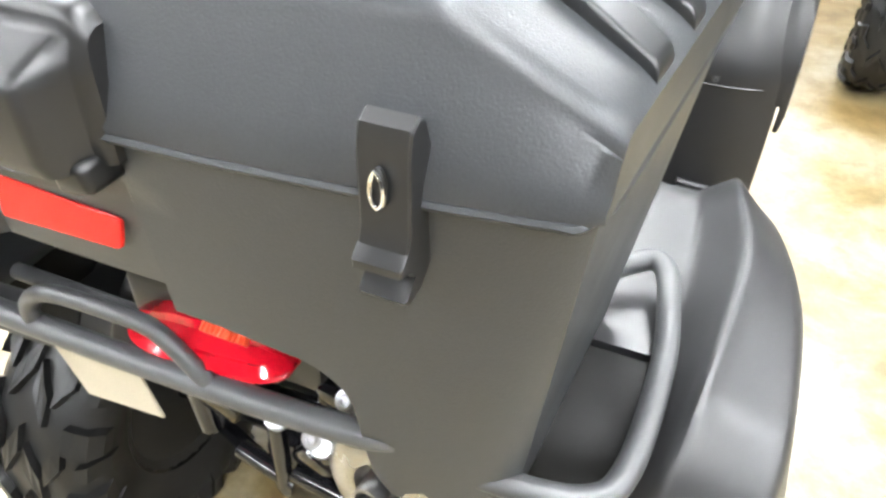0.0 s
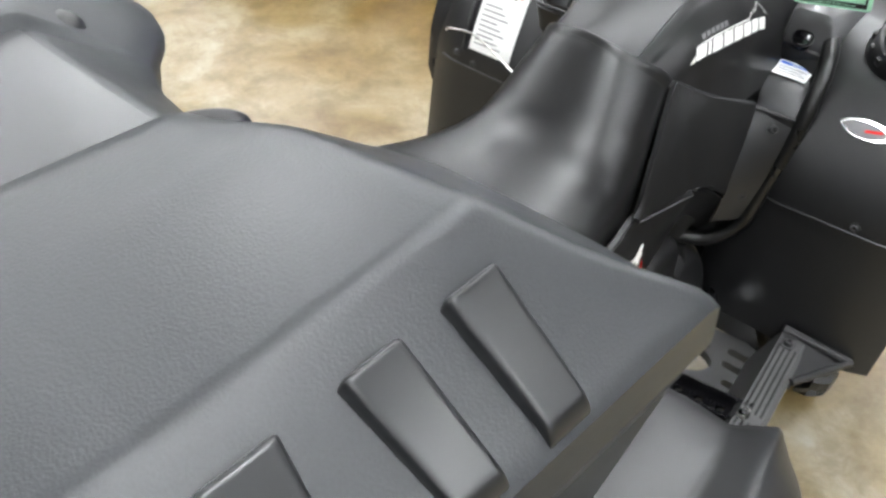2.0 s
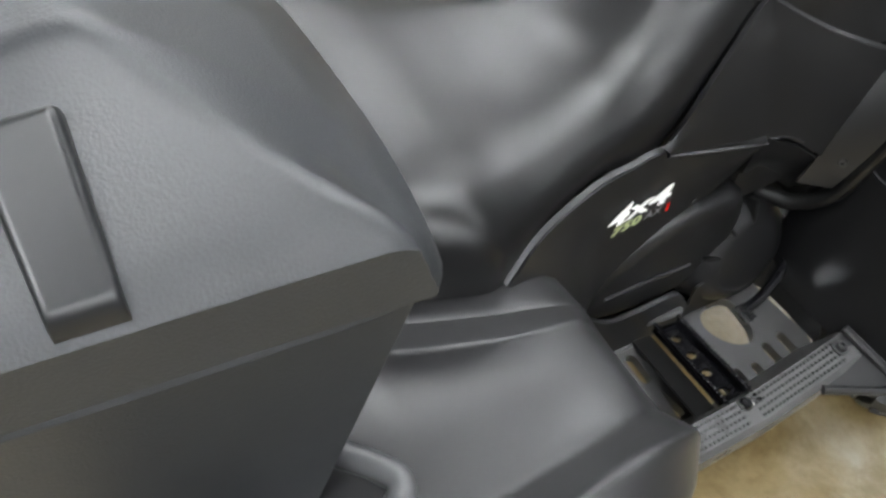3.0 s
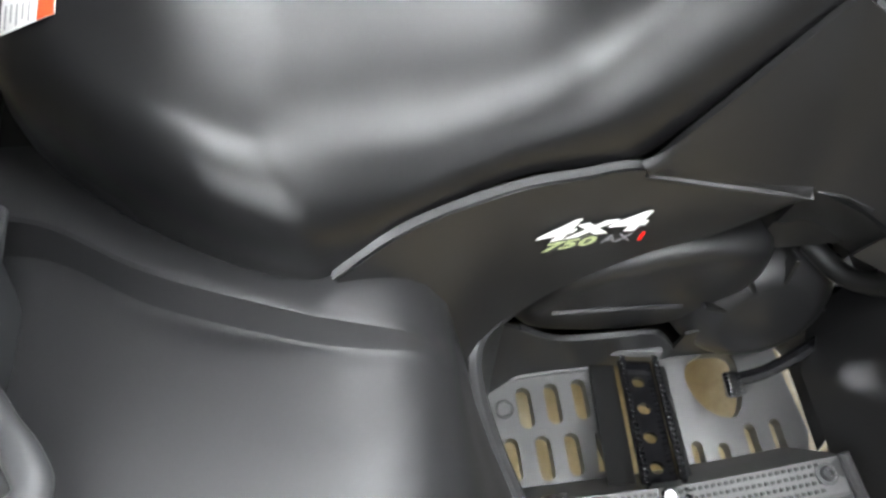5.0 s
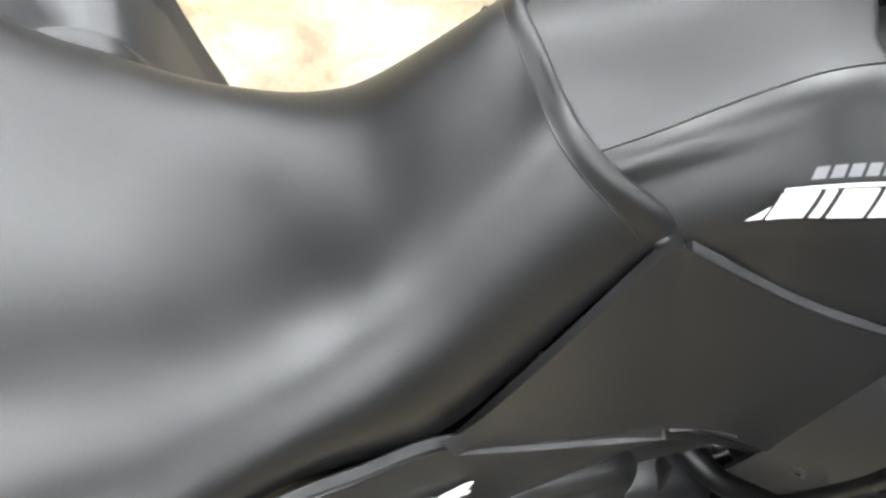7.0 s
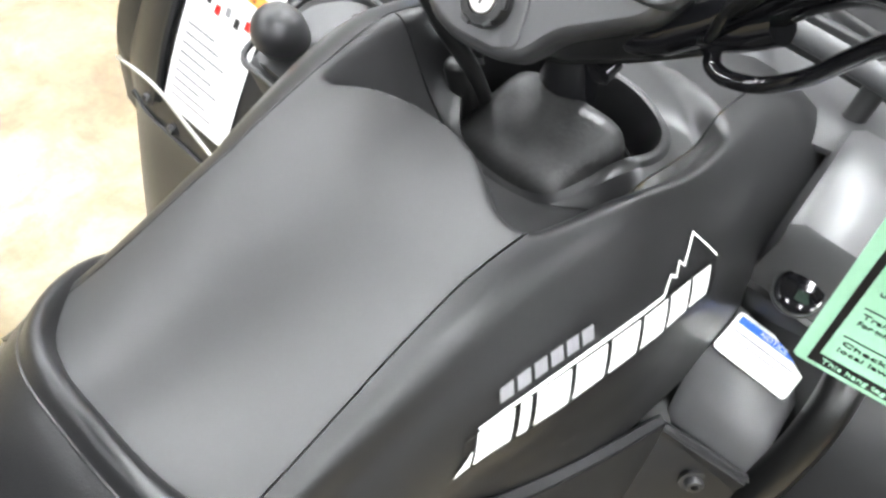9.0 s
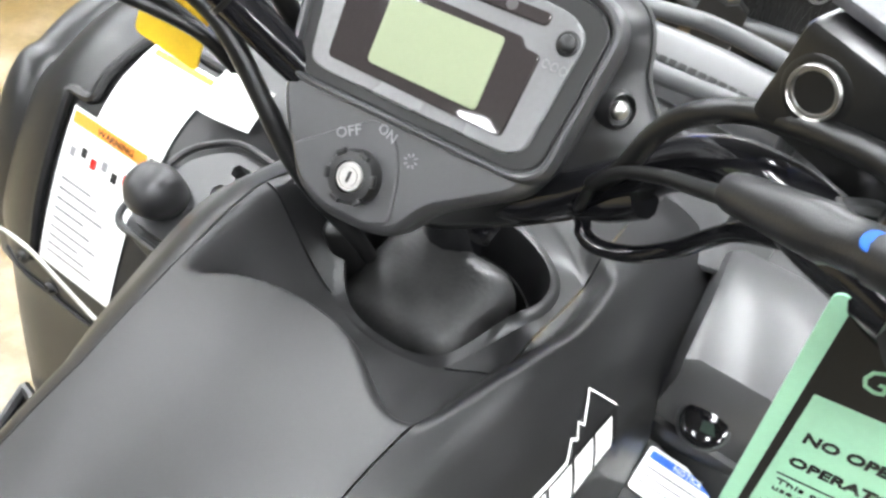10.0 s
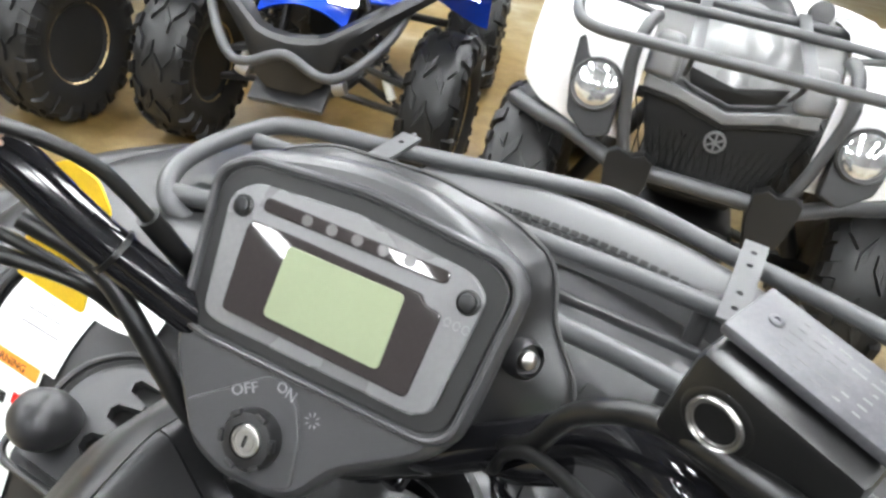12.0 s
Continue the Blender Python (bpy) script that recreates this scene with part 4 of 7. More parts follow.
# Rear fenders: deck, inner ridge, valley and outer flare.
FENDER = table([-1.02, -0.92, -0.80, -0.655, -0.557, -0.45, -0.402, -0.36, -0.338],
               [[(0.1, 0.7), (0.16, 0.70), (0.1835, 0.65), (0.3, 0.64), (0.40, 0.64), (0.435, 0.735), (0.5, 0.71), (0.515, 0.62)],
                [(0.1, 0.72), (0.165, 0.73), (0.185, 0.69), (0.3, 0.675), (0.415, 0.675), (0.455, 0.765), (0.535, 0.74), (0.555, 0.65)],
                [(0.1, 0.73), (0.172, 0.748), (0.1945, 0.712), (0.31, 0.712), (0.425, 0.71), (0.47, 0.79), (0.555, 0.762), (0.575, 0.67)],
                [(0.1, 0.74), (0.183, 0.757), (0.2050, 0.727), (0.32, 0.737), (0.435, 0.737), (0.487, 0.808), (0.56, 0.772), (0.58, 0.68)],
                [(0.14, 0.74), (0.236, 0.757), (0.2570, 0.727), (0.34, 0.744), (0.44, 0.745), (0.49, 0.808), (0.553, 0.768), (0.572, 0.68)],
                [(0.18, 0.735), (0.278, 0.757), (0.2970, 0.730), (0.36, 0.75), (0.435, 0.748), (0.478, 0.795), (0.535, 0.752), (0.552, 0.68)],
                [(0.2, 0.73), (0.293, 0.758), (0.3095, 0.734), (0.37, 0.75), (0.43, 0.746), (0.474, 0.786), (0.522, 0.738), (0.535, 0.67)],
                [(0.215, 0.725), (0.298, 0.748), (0.3125, 0.732), (0.37, 0.742), (0.425, 0.738), (0.472, 0.775), (0.506, 0.724), (0.515, 0.66)],
                [(0.225, 0.715), (0.298, 0.728), (0.3105, 0.717), (0.37, 0.722), (0.423, 0.72), (0.47, 0.764), (0.492, 0.712), (0.5, 0.65)]])


def crisp(s, y):
    """The same profile with firm, slightly rounded creases."""
    out = []
    for d in (-0.09, 0.0, 0.09):
        q = min(max(s + d, 0.0), 7.0)
        i = min(int(q), 6)
        a, b = FENDER(i, y), FENDER(i + 1, y)
        out.append((a[0] + (b[0] - a[0]) * (q - i), a[1] + (b[1] - a[1]) * (q - i)))
    return sum(p[0] for p in out) / 3, sum(p[1] for p in out) / 3


def rear_fender(w, side):
    front = [(.232, -.318, .66), (.285, -.318, .675), (.32, -.318, .67), (.37, -.315, .665), (.423, -.312, .66), (.470, -.325, .72), (.482, -.318, .67), (.49, -.31, .62)]
    low = [(.240, -.292, .545), (.262, -.292, .54), (.30, -.285, .52), (.345, -.272, .50), (.40, -.25, .47), (.44, -.25, .50), (.452, -.26, .53), (.46, -.265, .53)]

    def fn(s, v):
        if v <= 0:
            y = v
            x, z = crisp(s, y)
            roll = max(0.0, (-0.78 - y) / 0.115)
            nose = max(0.0, (y + 0.425) / 0.087)
            return w((x, y + 0.02 * roll ** 3, z - 0.075 * roll ** 2 - 0.016 * nose ** 2))
        i = min(int(s), 6)
        t = s - i
        x0, z0 = crisp(s, -0.338)
        p0 = Vector((x0, -0.338, z0 - 0.016))
        p1 = Vector(front[i]).lerp(Vector(front[i + 1]), t)
        p2 = Vector(low[i]).lerp(Vector(low[i + 1]), t)
        return w(p0.lerp(p1, v) if v <= 1 else p1.lerp(p2, v - 1))
    us = [0, 0.25, 0.5, 0.75, 0.9, 1.0, 1.1, 1.3, 1.6, 1.85, 1.92, 2.0, 2.08, 2.15, 2.5, 3, 3.5, 3.8, 3.92, 4, 4.08, 4.2, 4.5, 4.75, 4.9, 4.95, 5, 5.05, 5.1, 5.25, 5.5, 5.8, 5.92, 6, 6.08, 6.2, 6.6, 7]
    vs = line(-0.895, -0.338, 40) + [0.3, 0.6, 1.0, 1.25, 1.5, 1.75, 2.0]
    # A dark sheet over the deck puts the box's shade into colour.
    shade_sheet = shell(lambda u, y: fn(u, y) + Vector((0, 0, 0.006)), line(2.3, 4.02, 12), line(-0.885, -0.715, 12), 0.003 * side)
    part("fender_shade_sheet", shade_sheet, SHADE_BLACK, quad, "dull black sheet for the shade beside the box")
    part("fender_step", ruled([fn(u, -0.712) + Vector((0, 0, 0.012)) for u in line(2.3, 4.0, 6)], [fn(u, -0.690) + Vector((0, 0, 0.012)) for u in line(2.3, 4.0, 6)], 10, 3, 0.014 * side), GREY_PLASTIC, quad)
    part("rear_fender", shell(fn, us, vs, 0.004 * side), GREY_PLASTIC, quad, "satin dark grey rear mudguard", sharp=24)


both(rear_fender)


# Footwells.
def footwell(w, side):
    flip = Matrix.Diagonal((side, 1, 1, 1))
    z = 0.318
    rear = [(.213, -.082), (.377, -.082), (.372, -.12), (.366, -.225), (.30, -.246), (.235, -.236), (.214, -.19)]
    holes = [slot_loop(.263, -.190, .056, .020), slot_loop(.261, -.151, .056, .020), slot_loop(.259, -.112, .056, .020),
             slot_loop(.329, -.217, .056, .019), slot_loop(.331, -.175, .058, .020), slot_loop(.330, -.136, .056, .020), [(.305, -.102), (.356, -.108), (.356, -.094), (.348, -.092)]]
    ob = part("footwell_plate", holed(rear, holes, 0.02, flip @ pose(0, 0, z)), PLATE_GREY, quad, "dark plastic footboard pierced by slots", sharp=30)
    front = [(.212, .008), (.372, .000), (.368, .178), (.335, .190), (.262, .182), (.215, .180)]
    big = [(.225, .05), (.212, .085), (.222, .115), (.25, .118), (.285, .112), (.305, .095), (.30, .07), (.28, .05), (.25, .04)]
    big = [(q.x, q.y) for q in spline([(x, y, 0) for x, y in big], 4, True)]
    holes = [big, slot_loop(.350, .030, .038, .016), slot_loop(.352, .066, .030, .016), slot_loop(.342, .109, .050, .017), slot_loop(.338, .146, .050, .017)]
    part("footwell_plate", holed(front, holes, 0.02, flip @ pose(0, 0, z)), PLATE_GREY, quad, "dark plastic footboard pierced by slots", sharp=30)
    # Inner wall and rear wall of the well.
    part("footwell_wall", ruled([w(q) for q in ((.205, -.245, .50), (.200, -.212, .464), (.199, -.175, .425), (.200, -.145, .408), (.200, -.09, .404), (.201, -.028, .406), (.204, .0, .375), (.206, .018, .345))],
                                [w(q) for q in ((.236, -.245, .318), (.214, -.19, .314), (.212, -.12, .312), (.21, -.02, .312), (.21, .02, .31))], 24, 8, 0.006 * side), BLACK_PLASTIC, ob)
    # This strip is paler than the wall, for the light on its top.
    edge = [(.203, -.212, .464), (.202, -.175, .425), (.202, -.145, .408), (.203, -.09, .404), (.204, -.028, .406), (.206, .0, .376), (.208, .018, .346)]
    part("wall_edge", ruled([w((q[0] - 0.003, q[1], q[2] + 0.002)) for q in edge], [w((q[0] + 0.004, q[1], q[2])) for q in edge], 30, 3, 0.004 * side), GREY_PLASTIC, ob, "upper edge, paler for the light on it")
    pan = bmesh.new()
    tube(pan, [w(q) for q in ((.222, -.228, .321), (.222, -.205, .3215), (.219, -.15, .3215), (.219, -.088, .3215))], 0.0032, 6)
    part("plate_rim", pan, PLATE_GREY, ob)
    ring = bmesh.new()
    tube(ring, [w((.262 + 0.011 * math.cos(u), -.219 + 0.011 * math.sin(u), .319)) for u in line(0, 5.9, 14)], 0.002, 6, 1, closed=True)
    part("drain_ring", ring, PRINT_SHADE_BLACK, ob)
    lip = bmesh.new()
    tube(lip, [w(q) for q in ((.204, -.232, .538), (.235, -.270, .548), (.262, -.283, .542), (.30, -.280, .520), (.35, -.266, .492), (.40, -.246, .466), (.43, -.230, .442))], 0.010, 8)
    part("footwell_lip", lip, GREY_PLASTIC, ob)
    part("footwell_wall", ruled([w(q) for q in ((.206, -.236, .53), (.26, -.284, .53), (.33, -.276, .485), (.42, -.236, .44))],
                                [w(q) for q in ((.225, -.228, .316), (.26, -.244, .316), (.32, -.25, .316), (.375, -.236, .316))], 20, 10, 0.006 * side), BLACK_PLASTIC, ob)
    # Raised tread rail along the outer edge, dotted with studs.
    rail = bmesh.new()
    rows = []
    for y, dx, dz in ((-0.245, 0.0, 0.012), (-0.15, 0.0, 0.006), (-0.05, 0.0, 0.0), (0.06, -0.006, 0.0), (0.15, -0.012, 0.006)):
        dx, zz = (dx, 0.42 + dz) if side > 0 else (dx - 0.05, 0.34 + dz)
        ring = [(.364 + dx, .318), (.392 + dx, zz - 0.012), (.398 + dx, zz), (.438 + dx, zz - 0.003), (.446 + dx, zz - 0.010), (.447 + dx, zz - 0.05), (.40 + dx, zz - 0.05)]
        rows.append([w((x, y, q)) for x, q in ring])
    rings(rail, rows)
    rail_ob = part("tread_rail", rail, PLATE_GREY, quad, "grey tread rail with rows of studs", sharp=30)
    st = bmesh.new()
    for row in range(4):
        for k in range(44):
            y = -0.225 + k * 0.008
            if -0.076 < y < -0.056:
                continue
            dx = -0.012 * max(0, (y + 0.05) / 0.2)
            dz = 0.012 * max(0, -(y + 0.05) / 0.2) + 0.006 * max(0, (y - 0.06) / 0.09)
            dx, dz = (dx, dz) if side > 0 else (dx - 0.05, dz - 0.08)
            block(st, (0.004, 0.0042, 0.003), Matrix.Translation(w((.404 + row * 0.0095 + dx, y, 0.4205 + dz - row * 0.0007))))
    tagged(part("stud", st, PRINT_SHADE_BLACK, rail_ob, smooth=False), kind="stuff")
    bolt("bolt", w((.405, .128, .424)), w((.405, .128, .6)), 0.009, rail_ob, SATIN_STEEL)
    # Outrigger bracket at the front of the rail.
    br = bmesh.new()
    a, b, c = Vector(w((.385, .15, .436))), Vector(w((.505, .175, .412))), Vector(w((.442, .06, .412)))
    for p, q in ((a, b), (b, c)):
        tube(br, [p, q], 0.007, 8, smooth=False)
    vs = [bm_v for bm_v in (br.verts.new(a + Vector((0, 0, -.006))), br.verts.new(b + Vector((0, 0, -.006))), br.verts.new(c + Vector((0, 0, -.006))))]
    br.faces.new(vs)
    part("rail_bracket", br, GREY_PLASTIC, quad)
    # Toothed foot peg.
    p0, p1 = Vector(w((.216, -.034, .350))), Vector(w((.412, -.066, .418)))
    d = (p1 - p0).normalized()
    sy = Vector((0, 1, 0.0))
    sy = (sy - d * sy.dot(d)).normalized()
    up = d.cross(sy) * side
    peg = bmesh.new()
    m = Matrix(((d.x, sy.x, up.x, p0.x), (d.y, sy.y, up.y, p0.y), (d.z, sy.z, up.z, p0.z), (0, 0, 0, 1)))
    L = (p1 - p0).length
    holes = [circle(0.0085, 14, 0.035 + i * 0.042, 0) for i in range(4)]
    body = holed([(0, -0.022), (L, -0.022), (L, 0.022), (0, 0.022)], holes, 0.006, m @ pose(0, 0, -0.012))
    pg = part("foot_peg", body, GLOSS_BLACK, quad, "black steel foot peg with toothed edges")
    for s in (-1, 1):
        t = bmesh.new()
        n = 26
        prof = [(0, -0.02)]
        for i in range(n):
            prof += [(L * (i + 0.1) / n, 0.0), (L * (i + 0.35) / n, 0.005), (L * (i + 0.65) / n, 0.005), (L * (i + 0.9) / n, 0.0)]
        prof += [(L, -0.02)]
        plate(t, prof, 0.004, m @ pose(0, s * 0.022 + 0.002, 0, 90, 0, 0))
        rail = part("toothed_edge", t, GLOSS_BLACK, pg, smooth=False)
        for i in range(n):
            part("tooth", blocks((L / n * 0.42, 0.0055, 0.0035), m @ pose(L * (i + 0.5) / n, s * 0.022, 0.0055), 0.001, 1), GLOSS_BLACK, rail)
    part("peg_cap", plates(round_poly([(-0.018, -0.032), (0.006, -0.036), (0.006, 0.036), (-0.018, 0.032)], 0.006), 0.012, m @ pose(-0.002, 0, 0.014), 0.003), PLATE_GREY, pg, "grey cap at the peg's root")
    lat = lathes([(0.010, -0.02), (0.010, 0.008), (0.007, 0.012), (0.003, 0.012)], Matrix.Translation(p1 - d * 0.004), 14)
    part("peg_end", lat, GLOSS_BLACK, pg)
    part("peg_tip", blocks((0.016, 0.022, 0.006), m @ pose(L - 0.004, 0.0, 0.006), 0.002), STEEL, pg, "bright worn tip")
    for s, wd in ((-1, 0.034), (1, 0.018)):
        part("peg_channel", plates([(0.0, -wd / 2), (L, -wd / 2), (L, wd / 2), (0.0, wd / 2)], 0.004, m @ pose(0, s * (0.026 + wd / 2), -0.022)), PRINT_SHADE_BLACK, pg)


both(footwell)


# Belt-drive cover with a finned drum, and the brake pedal.
def drive_cover():
    out = [(-.215, .452), (-.19, .405), (-.10, .372), (-.02, .368), (.03, .39), (.09, .48), (.07, .578), (.0, .600), (-.06, .594), (-.13, .566), (-.19, .515)]
    out = [(q.x, q.y) for q in spline([(y, z, 0) for y, z in out], 4, True)]
    m = Matrix(((0, 0, 1, 0.190), (1, 0, 0, 0), (0, 1, 0, 0), (0, 0, 0, 1)))
    ob = part("drive_cover", plates(out, 0.12, m, 0.03, 5), BLACK_PLASTIC, quad, "dark grey cast drive-belt cover")
    tilt = m @ pose(.120, .424, 0.012, -18, 0, 0)
    drum = lathes([(0.112, -0.14), (0.113, -0.058), (0.109, -0.036), (0.098, -0.014), (0.082, 0.002), (0.066, 0.009), (0.060, 0.0095), (0.0, 0.010)], tilt, 48)
    part("drum", drum, BLACK_PLASTIC, ob)
    for a, r0, r1 in ((122, 0.050, 0.104), (88, 0.056, 0.108), (160, 0.034, 0.100)):
        mm = tilt @ pose(0, 0, 0.002, 0, 0, a)
        part("fin", blocks((r1 - r0, 0.008, 0.020), mm @ pose((r0 + r1) / 2, 0, -0.003), 0.003), HOSE, ob)
    rib = bmesh.new()
    tube(rib, [tilt @ Vector((0.070 * math.cos(radians(a)), 0.070 * math.sin(radians(a)), 0.003)) for a in line(-130, -60, 8)], 0.0035, 8)
    part("rib", rib, GREY_PLASTIC, ob)
    for q in ((.163, .009, .583), (.150, .138, .541), (.145, .226, .455), (.150, .185, .50)):
        bolt("bolt", q, (q[0] + 0.5, q[1], q[2] + 0.5), 0.005, ob, CHROME)
    for a, b in (((-.17, .470), (.0, .455)),):
        r = bmesh.new()
        tube(r, [m @ Vector((a[0], a[1], 0.0)), m @ Vector(((a[0] + b[0]) / 2, (a[1] + b[1]) / 2 + 0.006, 0.002)), m @ Vector((b[0], b[1], 0.0))], 0.004, 8)
        part("rib", r, GREY_PLASTIC, ob)
    eng = bmesh.new()
    block(eng, (0.26, 0.62, 0.30), pose(0, -0.02, 0.47), 0.03)
    block(eng, (0.20, 0.30, 0.25), pose(0, 0.10, 0.68), 0.03)
    block(eng, (0.40, 0.12, 0.30), pose(0, 0.27, 0.63), 0.03)
    block(eng, (0.34, 0.20, 0.14), pose(0, 0.15, 0.60), 0.03)
    part("engine_block", eng, PRINT_SHADE_BLACK, quad)
    part("belly_pan", blocks((0.40, 0.95, 0.03), pose(0, 0.0, 0.285), 0.01), PRINT_SHADE_BLACK, quad)
    for sx in (-1, 1):
        part("footwell_wall", ruled([(sx * .206, .02, .40), (sx * .20, .12, .42), (sx * .20, .22, .42), (sx * .24, .30, .42)], [(sx * .21, .02, .30), (sx * .208, .12, .30), (sx * .212, .20, .30), (sx * .36, .205, .30)], 14, 6, 0.004), PRINT_SHADE_BLACK, quad)
    part("rear_deck", blocks((0.44, 0.30, 0.02), pose(0, -0.72, 0.705), 0.006), PRINT_SHADE_BLACK, quad)
    for s in (-1, 1):
        low = tubes([(s * .13, -0.80, .55), (s * .14, -0.5, .45), (s * .15, 0.1, .33), (s * .14, 0.5, .40), (s * .12, 0.75, .55)], 0.018, 10)
        part("lower_frame_tube", low, GLOSS_BLACK, quad)
        top = tubes([(s * .12, 0.75, .55), (s * .13, 0.5, .80), (s * .1, 0.2, .80), (s * .12, -0.4, .70), (s * .13, -0.80, .68)], 0.016, 10)
        part("upper_frame_tube", top, GLOSS_BLACK, quad)
    ped = bmesh.new()
    tube(ped, [(.27, .078, .372), (.262, .13, .378), (.235, .20, .40), (.19, .26, .42)], 0.009, 8)
    p = part("brake_pedal", ped, GLOSS_BLACK, quad)
    pad = part("pedal_pad", blocks((0.034, 0.022, 0.012), pose(.276, .074, .376, -20, 12, 0), 0.004), CHROME, p, "bright toothed steel pad")
    for i in range(6):
        part("tooth", blocks((0.003, 0.022, 0.004), pose(.263 + i * 0.0055, .074, .383 + 0.0005 * i, -20, 12, 0)), CHROME, p)


drive_cover()


# Front fenders and leg shields.
SHIELD_Y = curve1([0, 1, 2, 3, 4, 5, 6, 7, 8, 9], [.17, .185, .200, .214, .285, .350, .43, .55, .70, .80])
SHIELD_Z = curve1([0, 1, 2, 3, 4, 5, 6, 7, 8, 9], [.38, .50, .60, .690, .832, .890, .912, .905, .865, .80])


def fender_point(x, s):
    y, z = SHIELD_Y(s), SHIELD_Z(s)
    edge = max(0.0, (x - 0.44) / 0.10)
    up = min(max((s - 3.4) / 1.2, 0), 1)
    z -= 0.055 * edge ** 2 * up + 0.02 * edge * up
    y += 0.03 * edge ** 2 * (1 - up)
    inner = max(0.0, (0.27 - x) / 0.1)
    y += 0.05 * inner * min(1, max(0, (5.5 - s) / 2))
    return Vector((x, y, z))


def front_fender(w, side):
    xs = [0.185, 0.21, 0.24, 0.27, 0.30, 0.34, 0.38, 0.42, 0.44, 0.455, 0.47, 0.485, 0.50, 0.515, 0.528, 0.538]
    ob = part("front_fender", shell(lambda x, s: w(fender_point(x, s)), xs, line(0, 9, 60), 0.005 * side), BLACK_PLASTIC, quad,
              "matt black front mudguard and leg shield" + (" with warning labels" if side < 0 else " with a fuel cap"))
    flare = bmesh.new()
    rows = []
    for s in line(2.2, 9, 40):
        e = fender_point(0.532, s)
        h = min(1, (s - 2.0) / 1.6)
        rows.append([w(e + Vector(q)) for q in ((-0.03, 0, 0.016 * h), (-0.018, 0, 0.030 * h), (0.008, 0, 0.030 * h), (0.022, 0, 0.015), (0.026, 0.0, -0.03), (0.022, 0.01, -0.07), (0.012, 0.01, -0.07), (0.012, 0, -0.01))])
    rings(flare, rows)
    part("fender_flare", flare, BLACK_PLASTIC, ob, "raised outer flare", sharp=50)
    seam = bmesh.new()
    tube(seam, [w(fender_point(x, 2.45 + 0.25 * (x - .25)) + Vector((0, -0.002, 0))) for x in line(.25, .50, 10)], 0.0022, 6)
    part("seam", seam, GREY_PLASTIC, ob)
    bolt("bolt", w(fender_point(.407, 2.62)), w(fender_point(.407, 2.62) + Vector((0, -0.5, .1))), 0.006, ob, GREY_PLASTIC)
    return ob


fenders = both(front_fender)


# Parts between the side cover and the right leg shield.
def right_tower():
    t = bmesh.new()
    rows = []
    for y, z, x0, x1 in ((.200, .60, .190, .240), (.222, .70, .188, .246), (.240, .765, .184, .250), (.252, .798, .178, .250), (.27, .812, .172, .246), (.335, .832, .168, .240), (.345, .82, .168, .240)):
        rows.append([(x0, y, z), (x0 + .008, y - .003, z + .004), (x1 - .008, y - .003, z + .004), (x1, y, z), (x1, y + .06, z - .06), (x0, y + .06, z - .06)])
    rings(t, rows)
    tower = part("tank_side_duct", t, LIT_DUCT_GREY, quad, "grey plastic duct with a white notice label", sharp=50)
    m = frame_of((.172, .268, .8185), (1, -0.02, 0.0), (-0.02, 1, 0.31))
    part("notice_label", plates(round_poly([(0.006, 0.010), (0.064, 0.010), (0.064, 0.046), (0.006, 0.046)], 0.004), 0.001, m @ Matrix.Translation((0, 0, 0.0026))), WHITE, tower, "white label with a blue band")
    b = bmesh.new()
    bar(b, 0.009, 0.037, 0.061, 0.043, m @ Matrix.Translation((0, 0, 0.0027)))
    part("label_band", b, BLUE_PRINT, tower)
    part("label_text", lettering("NOTICE", 0.0042, on(m @ Matrix.Translation((0.026, 0.038, 0.0036)))), WHITE, tower, smooth=False)
    for k in range(3):
        part("label_line", bar(bmesh.new(), 0.010, 0.030 - 0.006 * k, 0.058 - 0.006 * (k % 2), 0.0312 - 0.006 * k, m @ Matrix.Translation((0, 0, 0.0027))), PRINT_GREY, tower)
    # Black block in place of the pocket's shade, with a round stopper.
    pk = blocks((0.085, 0.055, 0.07), pose(.205, .345, .835, 18, 0, 0), 0.008)
    part("pocket", pk, PRINT_SHADE_BLACK, quad)
    cap = lathes([(0.0165, -0.03), (0.0165, 0.0), (0.015, 0.005), (0.010, 0.007), (0.0, 0.007)], pose(.199, .312, .880, 42, 0, 0), 24)
    cap_ob = part("stopper", cap, GLOSS_BLACK, quad, "round black stopper with a bright rim")
    part("rim", lathes([(0.0168, -0.004), (0.0180, -0.002), (0.0180, 0.001), (0.0168, 0.002)], pose(.199, .312, .880, 42, 0, 0), 24), SATIN_STEEL, cap_ob)
    hose = bmesh.new()
    tube(hose, [(.215, .35, .875), (.240, .325, .880), (.256, .285, .855), (.262, .255, .80), (.258, .230, .72), (.248, .210, .64), (.236, .195, .57), (.20, .17, .53), (.15, .15, .52)], 0.0135, 12)
    part("breather_hose", hose, HOSE, quad, "thick black rubber hose")
    # Housing in front of the pocket, its grey raised for lamp light from above.
    box = bmesh.new()
    rows = []
    for y, z, x0, x1 in ((.314, .912, .166, .236), (.320, .922, .164, .242), (.38, .930, .160, .255), (.46, .915, .155, .27), (.50, .88, .15, .28)):
        rows.append([(x0, y, z - .05), (x0 + .004, y, z - .006), (x0 + .012, y, z), (x1 - .02, y, z), (x1 - .004, y, z - .008), (x1 + .01, y, z - .05)])
    rings(box, rows)
    part("duct_housing", box, LIT_DUCT_GREY, quad, "grey duct housing, paler for lamp light on its top", sharp=45)


right_tower()


